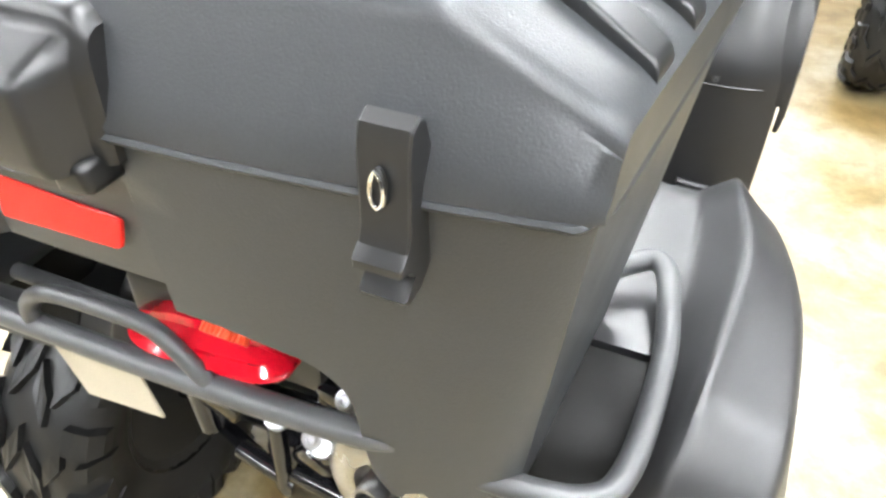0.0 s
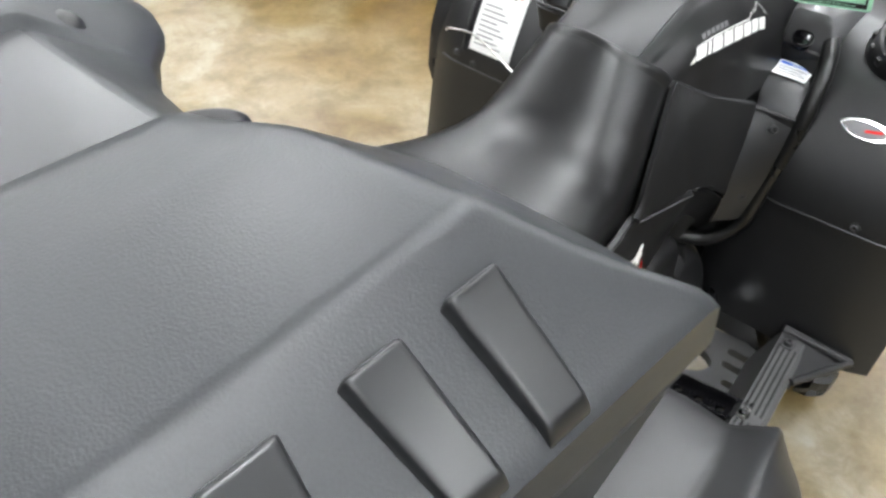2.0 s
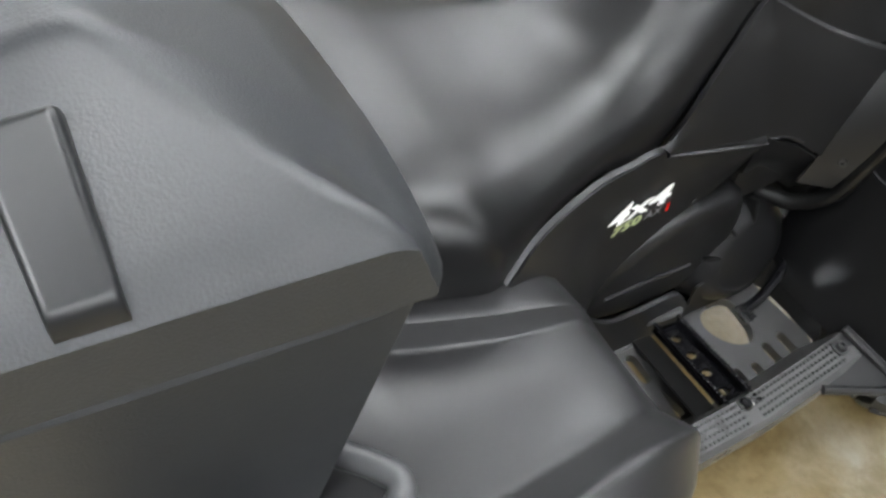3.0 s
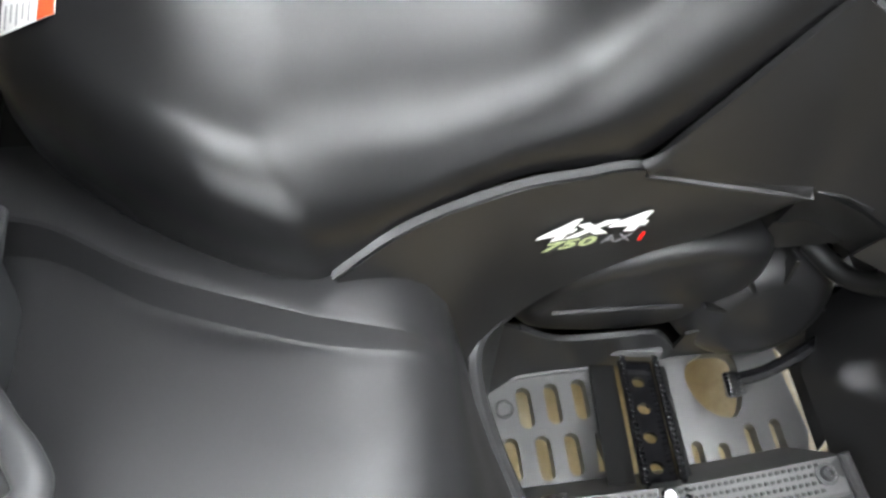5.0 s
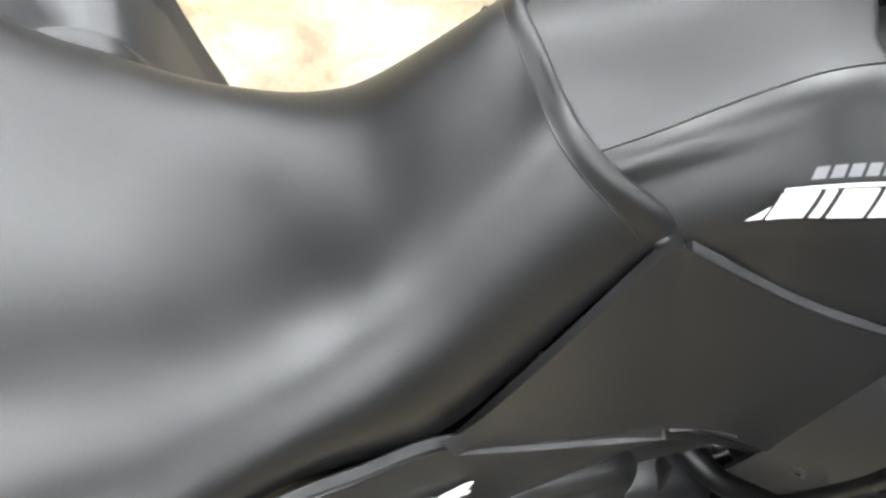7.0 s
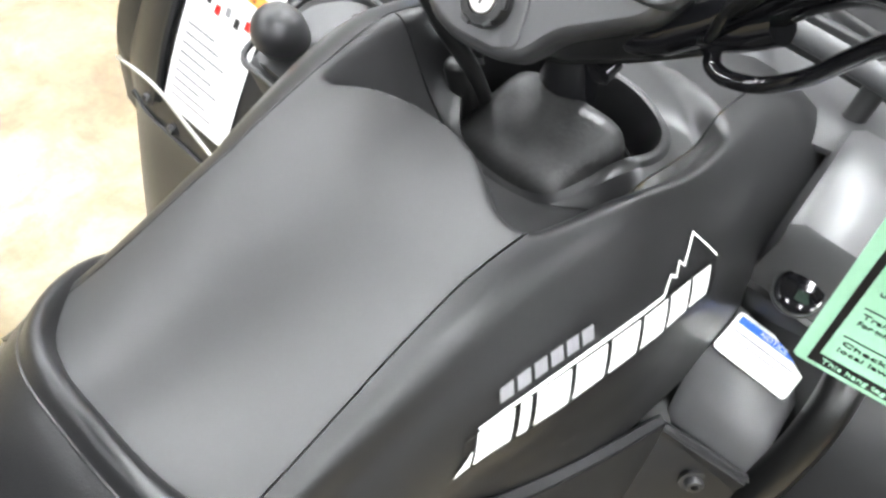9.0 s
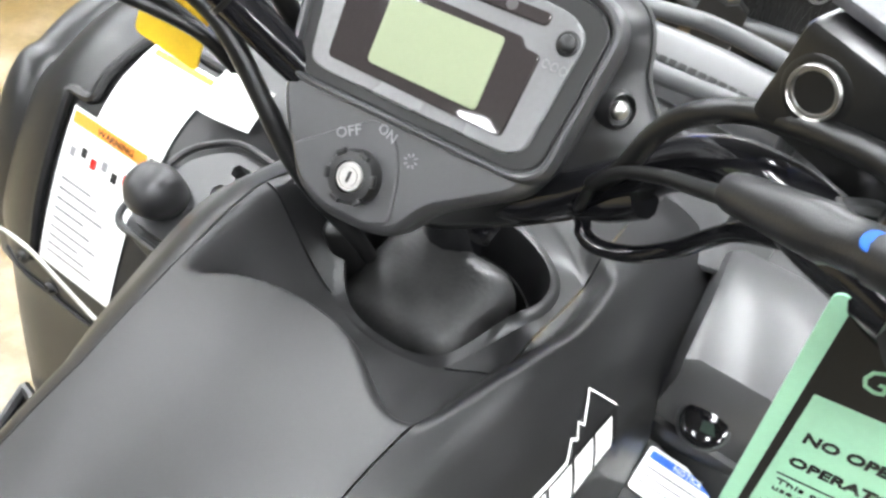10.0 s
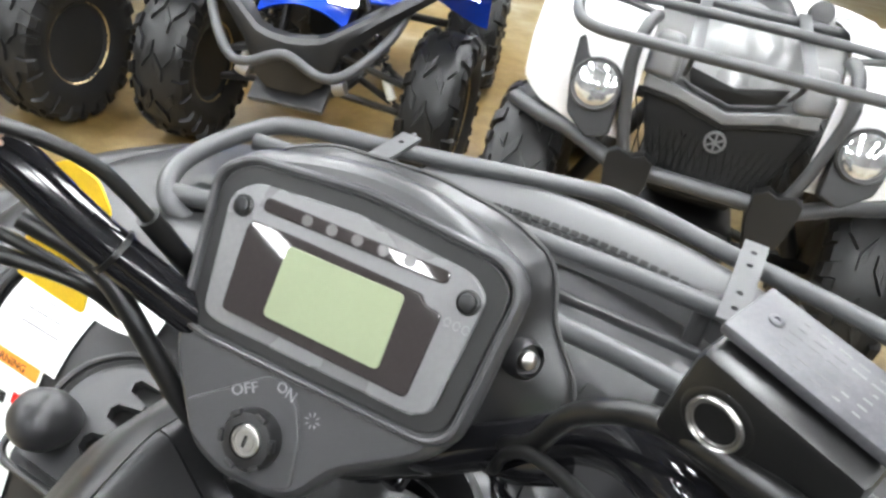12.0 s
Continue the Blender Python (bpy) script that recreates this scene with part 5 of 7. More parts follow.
def fuel_cap():
    m = frame_of(fender_point(.345, 5.0), (1, 0, 0), (0, 0.85, 0.52))
    cap = part("fuel_cap", lathes([(0.055, -0.01), (0.057, 0.004), (0.052, 0.012), (0.046, 0.030), (0.040, 0.034), (0.0, 0.034)], m, 32), BLACK_PLASTIC, fenders[1], "round black fuel cap")
    for a in range(12):
        part("cap_grip", blocks((0.008, 0.010, 0.018), m @ pose(0, 0, 0, 0, 0, a * 30) @ pose(0.050, 0, 0.018), 0.003), BLACK_PLASTIC, cap)
    part("grip", blocks((0.072, 0.018, 0.016), m @ pose(0, 0, 0.040, 0, 0, 35), 0.005), GREY_PLASTIC, fenders[1])
    e = frame_of(fender_point(.352, 3.68) + Vector((0, -0.003, 0.001)), (1, 0, 0), (0, 0.45, 0.89))
    part("emblem", plates(circle(0.040, 28, 0, 0, 0.017), 0.004, e @ Matrix.Translation((0, 0, 0.004)), 0.002), CHROME, fenders[1], "oval chrome emblem")
    part("emblem_field", plates(circle(0.033, 24, 0, 0, 0.012), 0.001, e @ Matrix.Translation((0, 0, 0.0052))), PRINT_GREY, fenders[1])
    part("emblem_stripe", plates([(0.0, -0.004), (0.026, 0.002), (0.024, 0.006), (0.0, 0.001)], 0.001, e @ Matrix.Translation((0, 0, 0.0062))), RED, fenders[1])


fuel_cap()


# Decals.
def surface_frame(fn, u, v, du=0.01, dv=0.002):
    p = fn(u, v)
    a, b = fn(u + du, v) - fn(u - du, v), fn(u, v + dv) - fn(u, v - dv)
    n = a.cross(b).normalized()
    return p, n


def tank_decal(w, h, lift=0.0016):
    """Place of a point w metres forward and h metres up from the badge's lower left."""
    y = 0.040 + w * 0.985
    s = 2.98 + 0.22 * min(max(w / 0.2, 0), 1) - h / 0.047
    p, n = surface_frame(tank_point, s, y)
    return p + (n if n.x > 0 or n.z > 0 else -n) * lift


def badge():
    side = [o for o in quad.children if o.name.startswith("side_cover") and len(o.data.vertices) and o.data.vertices[0].co.x > 0][0]

    def shape(points, mat, name, lift):
        bm = bmesh.new()
        for poly in points:
            k = 8
            ring = []
            for (a, b) in zip(poly, poly[1:] + poly[:1]):
                for i in range(k):
                    ring.append((a[0] + (b[0] - a[0]) * i / k, a[1] + (b[1] - a[1]) * i / k))
            bm.faces.new([bm.verts.new(tank_decal(x, y, lift)) for x, y in ring])
        part(name, bm, mat, side, smooth=False)

    H, sl = 0.0185, 0.007
    xs = [0.012, 0.037, 0.047, 0.073, 0.099, 0.125, 0.150, 0.175, 0.200]
    blockers = []
    for i in range(8):
        a, b = xs[i], xs[i + 1] - 0.0035
        blockers.append([(a, 0.0), (b, 0.0), (b + sl, H), (a + sl, H)])
    shape([[(0.004, -0.002), (0.204, -0.002), (0.212, H + 0.002), (0.012, H + 0.002)]], PRINT_SHADE_BLACK, "badge_ground", 0.0008)
    for q in blockers:
        shape([q], WHITE, "badge_block", 0.0014)
    shape([[(0.0, 0.001), (0.010, 0.001), (0.014, 0.010)]], WHITE, "badge_block", 0.0014)
    t = 0.0022
    ridge = [(0.020, H + 0.003), (0.150, H + 0.004), (0.160, H + 0.012), (0.165, H + 0.009), (0.171, H + 0.016), (0.175, H + 0.012), (0.192, H + 0.026), (0.212, H + 0.004)]
    for a, b in zip(ridge, ridge[1:]):
        shape([[a, b, (b[0], b[1] - t), (a[0], a[1] - t)]], WHITE, "badge_ridge_line", 0.0015)
    for i in range(6):
        x = 0.034 + i * 0.0105
        shape([[(x, H + 0.007), (x + 0.008, H + 0.007), (x + 0.0105, H + 0.0145), (x + 0.0025, H + 0.0145)]], PRINT_GREY, "badge_small_shape", 0.0014)

    panel = [o for o in quad.children if o.name.startswith("lower_side_panel")][0]
    def decal(q):
        """Bends the lettering over the curved panel."""
        u, v = q[0] / 0.13, q[1] / 0.034
        low = Vector((.203, -.236, .684)).lerp(Vector((.186, -.104, .666)), u)
        top = Vector((.199, -.236, .708)).lerp(Vector((.1825, -.112, .696)), u)
        return low.lerp(top, v) + Vector((0.0036 - 0.014 * u * (1 - u) + q[2], 0, 0))

    def lower(x):
        return lambda q: decal((q[0] + x, q[1] - 0.021, q[2]))
    part("decal_text", lettering("4x4", 0.034, decal, 0.126, 0.35, 0.0006, 0.0012), WHITE, panel, "white lettering", smooth=False)
    part("decal_text", lettering("750", 0.016, lower(0.010), 0.058, 0.3, 0.0006, 0.0004), PRINT_OLIVE, panel, smooth=False)
    part("decal_text", lettering("AX", 0.015, lower(0.072), 0.034, 0.3, 0.0006), PRINT_GREY, panel, smooth=False)
    part("decal_text", lettering("i", 0.017, lower(0.110), 0.009, 0.3, 0.0006, 0.001), RED, panel, smooth=False)

    # Warning label on the rear slope of the seat.
    def seat_label(u, v, lift):
        a = (8 + u * 25) * (1 - 0.30 * v * u)
        y = -0.640 + v * 0.046
        q0 = seat_point(a, y)
        n = (seat_point(a + 1, y) - q0).cross(seat_point(a, y + 0.004) - q0).normalized()
        return q0 + n * lift * (1 if n.z > 0 else -1)

    def patch(u0, v0, u1, v1, mat, name, lift):
        bm = bmesh.new()
        grid = [[bm.verts.new(seat_label(u, v, lift)) for u in line(u0, u1, 7)] for v in line(v0, v1, 7)]
        for r0, r1 in zip(grid, grid[1:]):
            for i in range(6):
                bm.faces.new((r0[i], r0[i + 1], r1[i + 1], r1[i]))
        part(name, bm, mat, seat_ob)
    patch(0.0, 0.0, 1.0, 1.0, WHITE, "seat_label", 0.0015)
    patch(0.03, 0.70, 0.985, 0.98, RED_ORANGE, "label_band", 0.0021)
    for k in range(5):
        patch(0.50, 0.10 + 0.11 * k, 0.93 - 0.1 * (k % 2), 0.125 + 0.11 * k, PRINT_GREY, "label_line", 0.0021)
    ring = bmesh.new()
    tube(ring, [seat_label(0.26 + 0.14 * math.cos(a), 0.36 + 0.22 * math.sin(a), 0.0024) for a in line(0, 2 * math.pi * 15 / 16, 16)], 0.0009, 6, 2, closed=True)
    part("label_ring", ring, RED, seat_ob)
    patch(0.20, 0.26, 0.32, 0.46, PRINT_SHADE_BLACK, "label_mark", 0.0021)


badge()


# Left fender: warning labels, gear gate and knob.
def left_details():
    f = fenders[-1]

    def fp(x, s, lift=0.0):
        q0 = fender_point(-x, s)
        a, b = fender_point(-x + 0.004, s) - q0, fender_point(-x, s + 0.04) - q0
        n = b.cross(a).normalized()
        if n.y > 0:
            n = -n
        q = q0 + n * lift
        return Vector((-q.x, q.y, q.z))

    def patch(x0, s0, x1, s1, mat, name, lift, label="", skew=0.0, holes=None):
        bm = bmesh.new()
        n = 14
        grid = [[bm.verts.new(fp(x + skew * (s - s0), s, lift)) for x in line(x0, x1, 6)] for s in line(s0, s1, n)]
        for r0, r1 in zip(grid, grid[1:]):
            for i in range(5):
                bm.faces.new((r0[i], r0[i + 1], r1[i + 1], r1[i]))
        return part(name, bm, mat, f, label)

    patch(-.424, 2.93, -.315, 4.02, WHITE, "warning_label", 0.002, "white warning label with an orange band")
    patch(-.420, 3.90, -.318, 3.99, ORANGE, "label_band", 0.0026)
    patch(-.392, 3.99, -.302, 5.05, WHITE, "warning_label", 0.0022, "white warning label with an orange band", 0.01)
    patch(-.375, 4.93, -.296, 5.01, ORANGE, "label_band", 0.0028)
    for k in range(9):
        patch(-.414, 3.05 + k * 0.062, -.345 - 0.012 * (k % 3), 3.068 + k * 0.062, PRINT_GREY, "label_line", 0.0026)
    for k in range(4):
        patch(-.362, 4.25 + k * 0.13, -.315 - 0.006 * (k % 2), 4.27 + k * 0.13, PRINT_GREY, "label_line", 0.0028)
    for k, mat in enumerate((PRINT_GREY, PRINT_SHADE_BLACK, RED, PRINT_GREY, PRINT_SHADE_BLACK, RED)):
        x = -.412 + k * 0.015
        patch(x, 3.70 + 0.03 * (k % 2), x + 0.008, 3.76 + 0.03 * (k % 2), mat, "label_mark", 0.0026)
    m = frame_of(fp(-.402, 3.905, 0.003), fp(-.34, 3.905, 0.003) - fp(-.402, 3.905, 0.003), (0, 0.5, 0.86))
    part("label_text", lettering("WARNING", 0.007, on(m @ Matrix.Translation((0.018, 0.0015, 0))), 0.050), PRINT_SHADE_BLACK, f, smooth=False)
    patch(-.288, 4.60, -.232, 5.15, WHITE, "white_label", 0.014, "plain white label")
    # Recessed border round the labels.
    step = bmesh.new()
    tube(step, [fp(-.436, 2.85, 0.002), fp(-.438, 3.4, 0.003), fp(-.436, 3.95, 0.004), fp(-.432, 4.12, 0.004), fp(-.404, 4.16, 0.004), fp(-.400, 4.5, 0.004), fp(-.386, 5.1, 0.004), fp(-.35, 5.2, 0.003), fp(-.29, 5.2, 0.003)], 0.0055, 8)
    part("panel_step", step, BLACK_PLASTIC, f)
    # Gear gate and knob.
    m = pose(-.207, .262, .855, 20, 0, 0) @ Matrix.Scale(0.93, 4)
    base = round_poly([(-.066, -.064), (.06, -.064), (.06, .058), (-.030, .064), (-.066, .03)], 0.02, 5)
    gate = part("gear_gate", plates(base, 0.06, m @ Matrix.Translation((0, 0, -0.012)), 0.002), PRINT_SHADE_BLACK, quad, "gear gate with a toothed slot in a dark groove")
    outer = round_poly([(-.054, -.054), (.06, -.054), (.06, .05), (-.024, .052), (-.054, .022)], 0.014, 5)
    zig = [(.045, -.05), (.006, -.05), (.006, -.034), (-.009, -.026), (-.012, -.018), (-.009, -.012), (.012, -.006), (.012, .000), (-.009, .004), (-.012, .011), (-.009, .017), (.012, .022), (.012, .027), (-.009, .031), (-.012, .038), (-.009, .043), (.045, .044)]
    part("gate_plate", holed(outer, [zig[::-1]], 0.010, m @ Matrix.Translation((0, 0, 0.002))), GREY_PLASTIC, gate, "grey plate with a zigzag slot", smooth=False)
    lip = bmesh.new()
    tube(lip, [m @ Vector((x, y, 0.001)) for x, y in base], 0.0032, 8, 1, closed=True)
    part("gate_lip", lip, BLACK_PLASTIC, gate)
    k = bmesh.new()
    prof = [(0.006, -0.07), (0.007, -0.03), (0.013, -0.025), (0.019, -0.012), (0.0235, 0.004), (0.0225, 0.017), (0.016, 0.026), (0.006, 0.030), (0.0, 0.0305)]
    lathe(k, prof, axis((-.240, .236, .862), (-.236, .196, .906)), 24)
    part("gear_knob", k, GREY_PLASTIC, gate, "round dark grey knob")
    wire = bmesh.new()
    tube(wire, [(-.478, .196, .712), (-.466, .190, .722), (-.450, .189, .725), (-.414, .188, .731), (-.386, .188, .729), (-.355, .189, .714), (-.323, .190, .698), (-.29, .192, .68)], 0.0022, 8)
    part("cable", wire, STEEL, f, "thin grey cable")
    bolt("bolt", fp(-.455, 2.75), fp(-.455, 2.75) + Vector((0, -0.5, 0.2)), 0.006, f)


left_details()


# ---- instrument pod, laid out on its tilted face ----
DASH = frame_of((-0.003, 0.235, 1.094), (1, 0, 0), (0, math.cos(radians(60)), math.sin(radians(60))))


def pod():
    out = [(-.047, -.0975), (-.026, -.1035), (.004, -.1005), (.018, -.0945), (.030, -.074), (.070, -.045), (.0765, -.030), (.0785, .008), (.0795, .038), (.073, .048),
           (.051, .0585), (.018, .0655), (-.010, .0655), (-.036, .0615), (-.074, .052), (-.0845, .042), (-.0862, .018), (-.0845, -.034), (-.074, -.062)]
    rear = [(-.050, -.088), (.020, -.088), (.065, -.062), (.104, -.034), (.1125, -.004), (.108, .008), (.0990, .0175), (.0885, .029), (.0835, .045), (.076, .0565), (.051, .0665),
            (.0066, .0710), (-.052, .0668), (-.080, .0555), (-.0895, .040), (-.090, .010), (-.086, -.045)]

    def polar(points, r, n=112):
        """The rounded outline, met by n rays from the pod's middle."""
        loop = round_poly(points, r, 5)
        ring = []
        for k in range(n):
            a = 2 * math.pi * k / n
            dx, dy = math.cos(a), math.sin(a)
            best = 0.0
            for (x0, y0), (x1, y1) in zip(loop, loop[1:] + loop[:1]):
                ex, ey = x1 - x0, y1 - y0
                det = dx * -ey + dy * ex
                if abs(det) < 1e-12:
                    continue
                t = (x0 * -ey + (y0 + 0.015) * ex) / det
                u = (dx * (y0 + 0.015) - dy * x0) / det
                if t > 0 and -1e-6 <= u <= 1 + 1e-6:
                    best = max(best, t)
            ring.append((best * dx, best * dy - 0.015))
        return ring
    rim, shell_rim = polar(out, 0.009), polar(rear, 0.010)

    def scaled(loop, k):
        return [(x * k, -0.015 + (y + 0.015) * k) for x, y in loop]

    def lay_rows(specs):
        return [[DASH @ Vector((x, y, z)) for x, y in scaled(loop, k)] for loop, k, z in specs]
    bm = bmesh.new()
    rings(bm, lay_rows(((rim, 0.90, -0.028), (rim, 0.985, -0.026), (rim, 1.0, -0.022), (rim, 1.0, -0.010), (rim, 0.993, -0.0065), (rim, 0.975, -0.0035), (rim, 0.95, -0.0012), (rim, 0.925, 0.0))))
    ob = part("instrument_pod", bm, POD_GREY, quad, "dark grey plastic instrument pod", sharp=50)
    # Black rear housing, fuller on one side, with a bead round its edge.
    bs = bmesh.new()
    rings(bs, lay_rows(((rim, 0.965, -0.016), (rim, 0.985, -0.022), (shell_rim, 0.975, -0.034), (shell_rim, 1.0, -0.037), (shell_rim, 1.012, -0.040), (shell_rim, 1.0, -0.044), (shell_rim, 0.97, -0.060), (shell_rim, 0.80, -0.098), (shell_rim, 0.5, -0.118))))
    part("rear_housing", bs, BLACK_PLASTIC, ob, sharp=60)
    g = bmesh.new()
    tube(g, [DASH @ Vector((x, y, -0.040)) for x, y in scaled(shell_rim, 1.012)], 0.0017, 6, 1, closed=True)
    part("gasket", g, PRINT_SHADE_BLACK, ob)
    # Raised surround, channel and face of the display.
    frame_pts = [(-.0670, -.0345), (-.056, -.0368), (.058, -.0320), (.0670, -.0255), (.0705, .034), (.060, .0415), (-.003, .0455), (-.0635, .0395), (-.0765, .0290)]
    loop = round_poly(frame_pts, 0.007, 4)
    s = bmesh.new()
    rows = []
    for k, z in ((1.235, -0.004), (1.215, 0.001), (1.19, 0.0030), (1.16, 0.0034), (1.135, 0.0026), (1.115, -0.001), (1.06, -0.002)):
        rows.append([DASH @ Vector((-0.005 + (x + 0.005) * (1 + (k - 1) * 0.72), y * k, z)) for x, y in loop])
    rings(s, rows, caps=False)
    part("surround", s, POD_GREY, ob, sharp=30)
    part("channel", plates([(-0.005 + (x + 0.005) * 1.075, y * 1.11) for x, y in loop], 0.003, DASH @ Matrix.Translation((0, 0, 0.0008)), 0.001), PRINT_SHADE_BLACK, ob)
    face = [(-0.005 + (x + 0.005) * 0.955, y * 0.93) for x, y in loop]
    part("display_face", plates(face, 0.003, DASH @ Matrix.Translation((0, 0, 0.0024)), 0.0012), DASH_GREY, ob, "blue-grey display face")
    lens = round_poly([(-.0537, -.0264), (.0502, -.0235), (.0512, .0172), (.0420, .0176), (.0395, .0215), (-.0306, .0205), (-.0550, .0190), (-.0565, .0150)], 0.003, 3)
    part("display_lens", plates(lens, 0.002, DASH @ Matrix.Translation((0, 0, 0.0040)), 0.0008), DASH_GLASS, ob, "glossy smoked lens")
    part("lcd", plates(round_poly([(-.0305, -.0198), (.0336, -.0178), (.0325, .0180), (-.0310, .0155)], 0.003, 3), 0.001, DASH @ Matrix.Translation((0, 0, 0.0047)), 0.0003), LCD, ob, "pale green display, switched off")
    strip = round_poly([(-.0525, .0252), (.0478, .0292), (.0482, .0355), (-.0525, .0322)], 0.003, 3)
    part("lamp_strip", plates(strip, 0.002, DASH @ Matrix.Translation((0, 0, 0.0038)), 0.0008), DASH_GLASS, ob)
    for k in range(5):
        x = -.027 + k * 0.0138
        part("tell_tale", plates(circle(0.0029, 14, x, .0297 + 0.0007 * k), 0.0005, DASH @ Matrix.Translation((0, 0, 0.0042))), TELL_TALE, ob)
    for x, y in ((.0600, .0265), (-.0634, .0235)):
        part("button", lathes([(0.0056, 0), (0.0056, 0.001), (0.0050, 0.0015), (0.0047, 0.001), (0.0041, 0.0012), (0.0038, 0.0028), (0.0029, 0.0034), (0.0, 0.0034)], DASH @ pose(x, y, 0.0024), 24), BLACK_PLASTIC, ob, "round black button")
    mark = bmesh.new()
    for x in (.0545, .059, .0635):
        tube(mark, [DASH @ Vector((x + 0.0016 * math.cos(a), .0150 + 0.0019 * math.sin(a), 0.0028)) for a in line(0, 5.6, 8)], 0.0003, 4, 1)
    part("button_mark", mark, PRINT_GREY, ob)
    # Chin panel with the key switch.
    chin = [(-.045, -.090), (-.024, -.0965), (.003, -.0945), (.0150, -.088), (.0105, -.066), (.0035, -.0520), (-.006, -.0440), (-.017, -.0450), (-.056, -.076)]
    part("chin_panel", plates(round_poly(chin, 0.004), 0.003, DASH @ Matrix.Translation((0, 0, 0.0015)), 0.0012), POD_GREY, ob)
    km = DASH @ pose(-.0112, -.0745, 0.001)
    sw = part("key_switch", lathes([(0.0145, 0), (0.0145, 0.006), (0.0130, 0.0085), (0.0084, 0.009), (0.0080, 0.007)], km, 28), BLACK_PLASTIC, ob, "round key switch with a steel barrel")
    part("barrel", lathes([(0.0076, 0.0), (0.0076, 0.0088), (0.0070, 0.0094), (0.0060, 0.0094), (0.0058, 0.0086), (0.0050, 0.0086), (0.0048, 0.0092), (0.0, 0.0092)], km, 28), STEEL, sw, sharp=30)
    part("keyhole", blocks((0.0014, 0.0056, 0.001), km @ pose(0, 0, 0.0094)), PRINT_SHADE_BLACK, sw)
    for a in range(6):
        part("collar_tab", blocks((0.003, 0.006, 0.004), km @ pose(0, 0, 0, 0, 0, a * 60 + 15) @ pose(0.0135, 0, 0.008), 0.001), BLACK_PLASTIC, sw)
    part("switch_text", lettering("OFF", 0.0056, on(DASH @ pose(-.0303, -.0617, 0.0036, 0, 0, 32)), 0.0150), PRINT_GREY, ob, smooth=False)
    part("switch_text", lettering("ON", 0.0056, on(DASH @ pose(-.0103, -.0480, 0.0036, 0, 0, -12)), 0.0110), PRINT_GREY, ob, smooth=False)
    sun = bmesh.new()
    for a in range(8):
        block(sun, (0.0018, 0.0006, 0.0004), DASH @ pose(.0122, -.0540, 0.0008, 0, 0, a * 45) @ pose(0.0030, 0, 0))
    part("lamp_symbol", sun, PRINT_GREY, ob)
    # Screw in its boss on the side of the pod.
    q = DASH @ Vector((.0885, .0105, -.0245))
    d = DASH.to_3x3() @ Vector((0.75, 0.1, 0.65))
    boss = part("screw_boss", lathes([(0.012, -0.02), (0.0090, 0.0), (0.0078, 0.0015), (0.0070, -0.002), (0.0, -0.003)], axis(q, q + d), 20), BLACK_PLASTIC, ob)
    part("screw", lathes([(0.0044, -0.004), (0.0044, 0.001), (0.0032, 0.0024), (0.0, 0.003)], axis(q, q + d), 16), STEEL, ob, "bright domed screw")
    low = part("pod_bracket", blocks((0.10, 0.05, 0.05), pose(-.003, .258, 1.035, -28, 0, 0), 0.012), BLACK_PLASTIC, ob)


pod()


# ---- handlebar, controls and cables ----
LEVER_HOSE = [(-.22, .128, 1.166), (-.17, .150, 1.162), (-.135, .172, 1.156), (-.119, .187, 1.147), (-.109, .201, 1.133), (-.100, .216, 1.107), (-.093, .236, 1.070), (-.085, .270, 1.02), (-.07, .33, .95)]


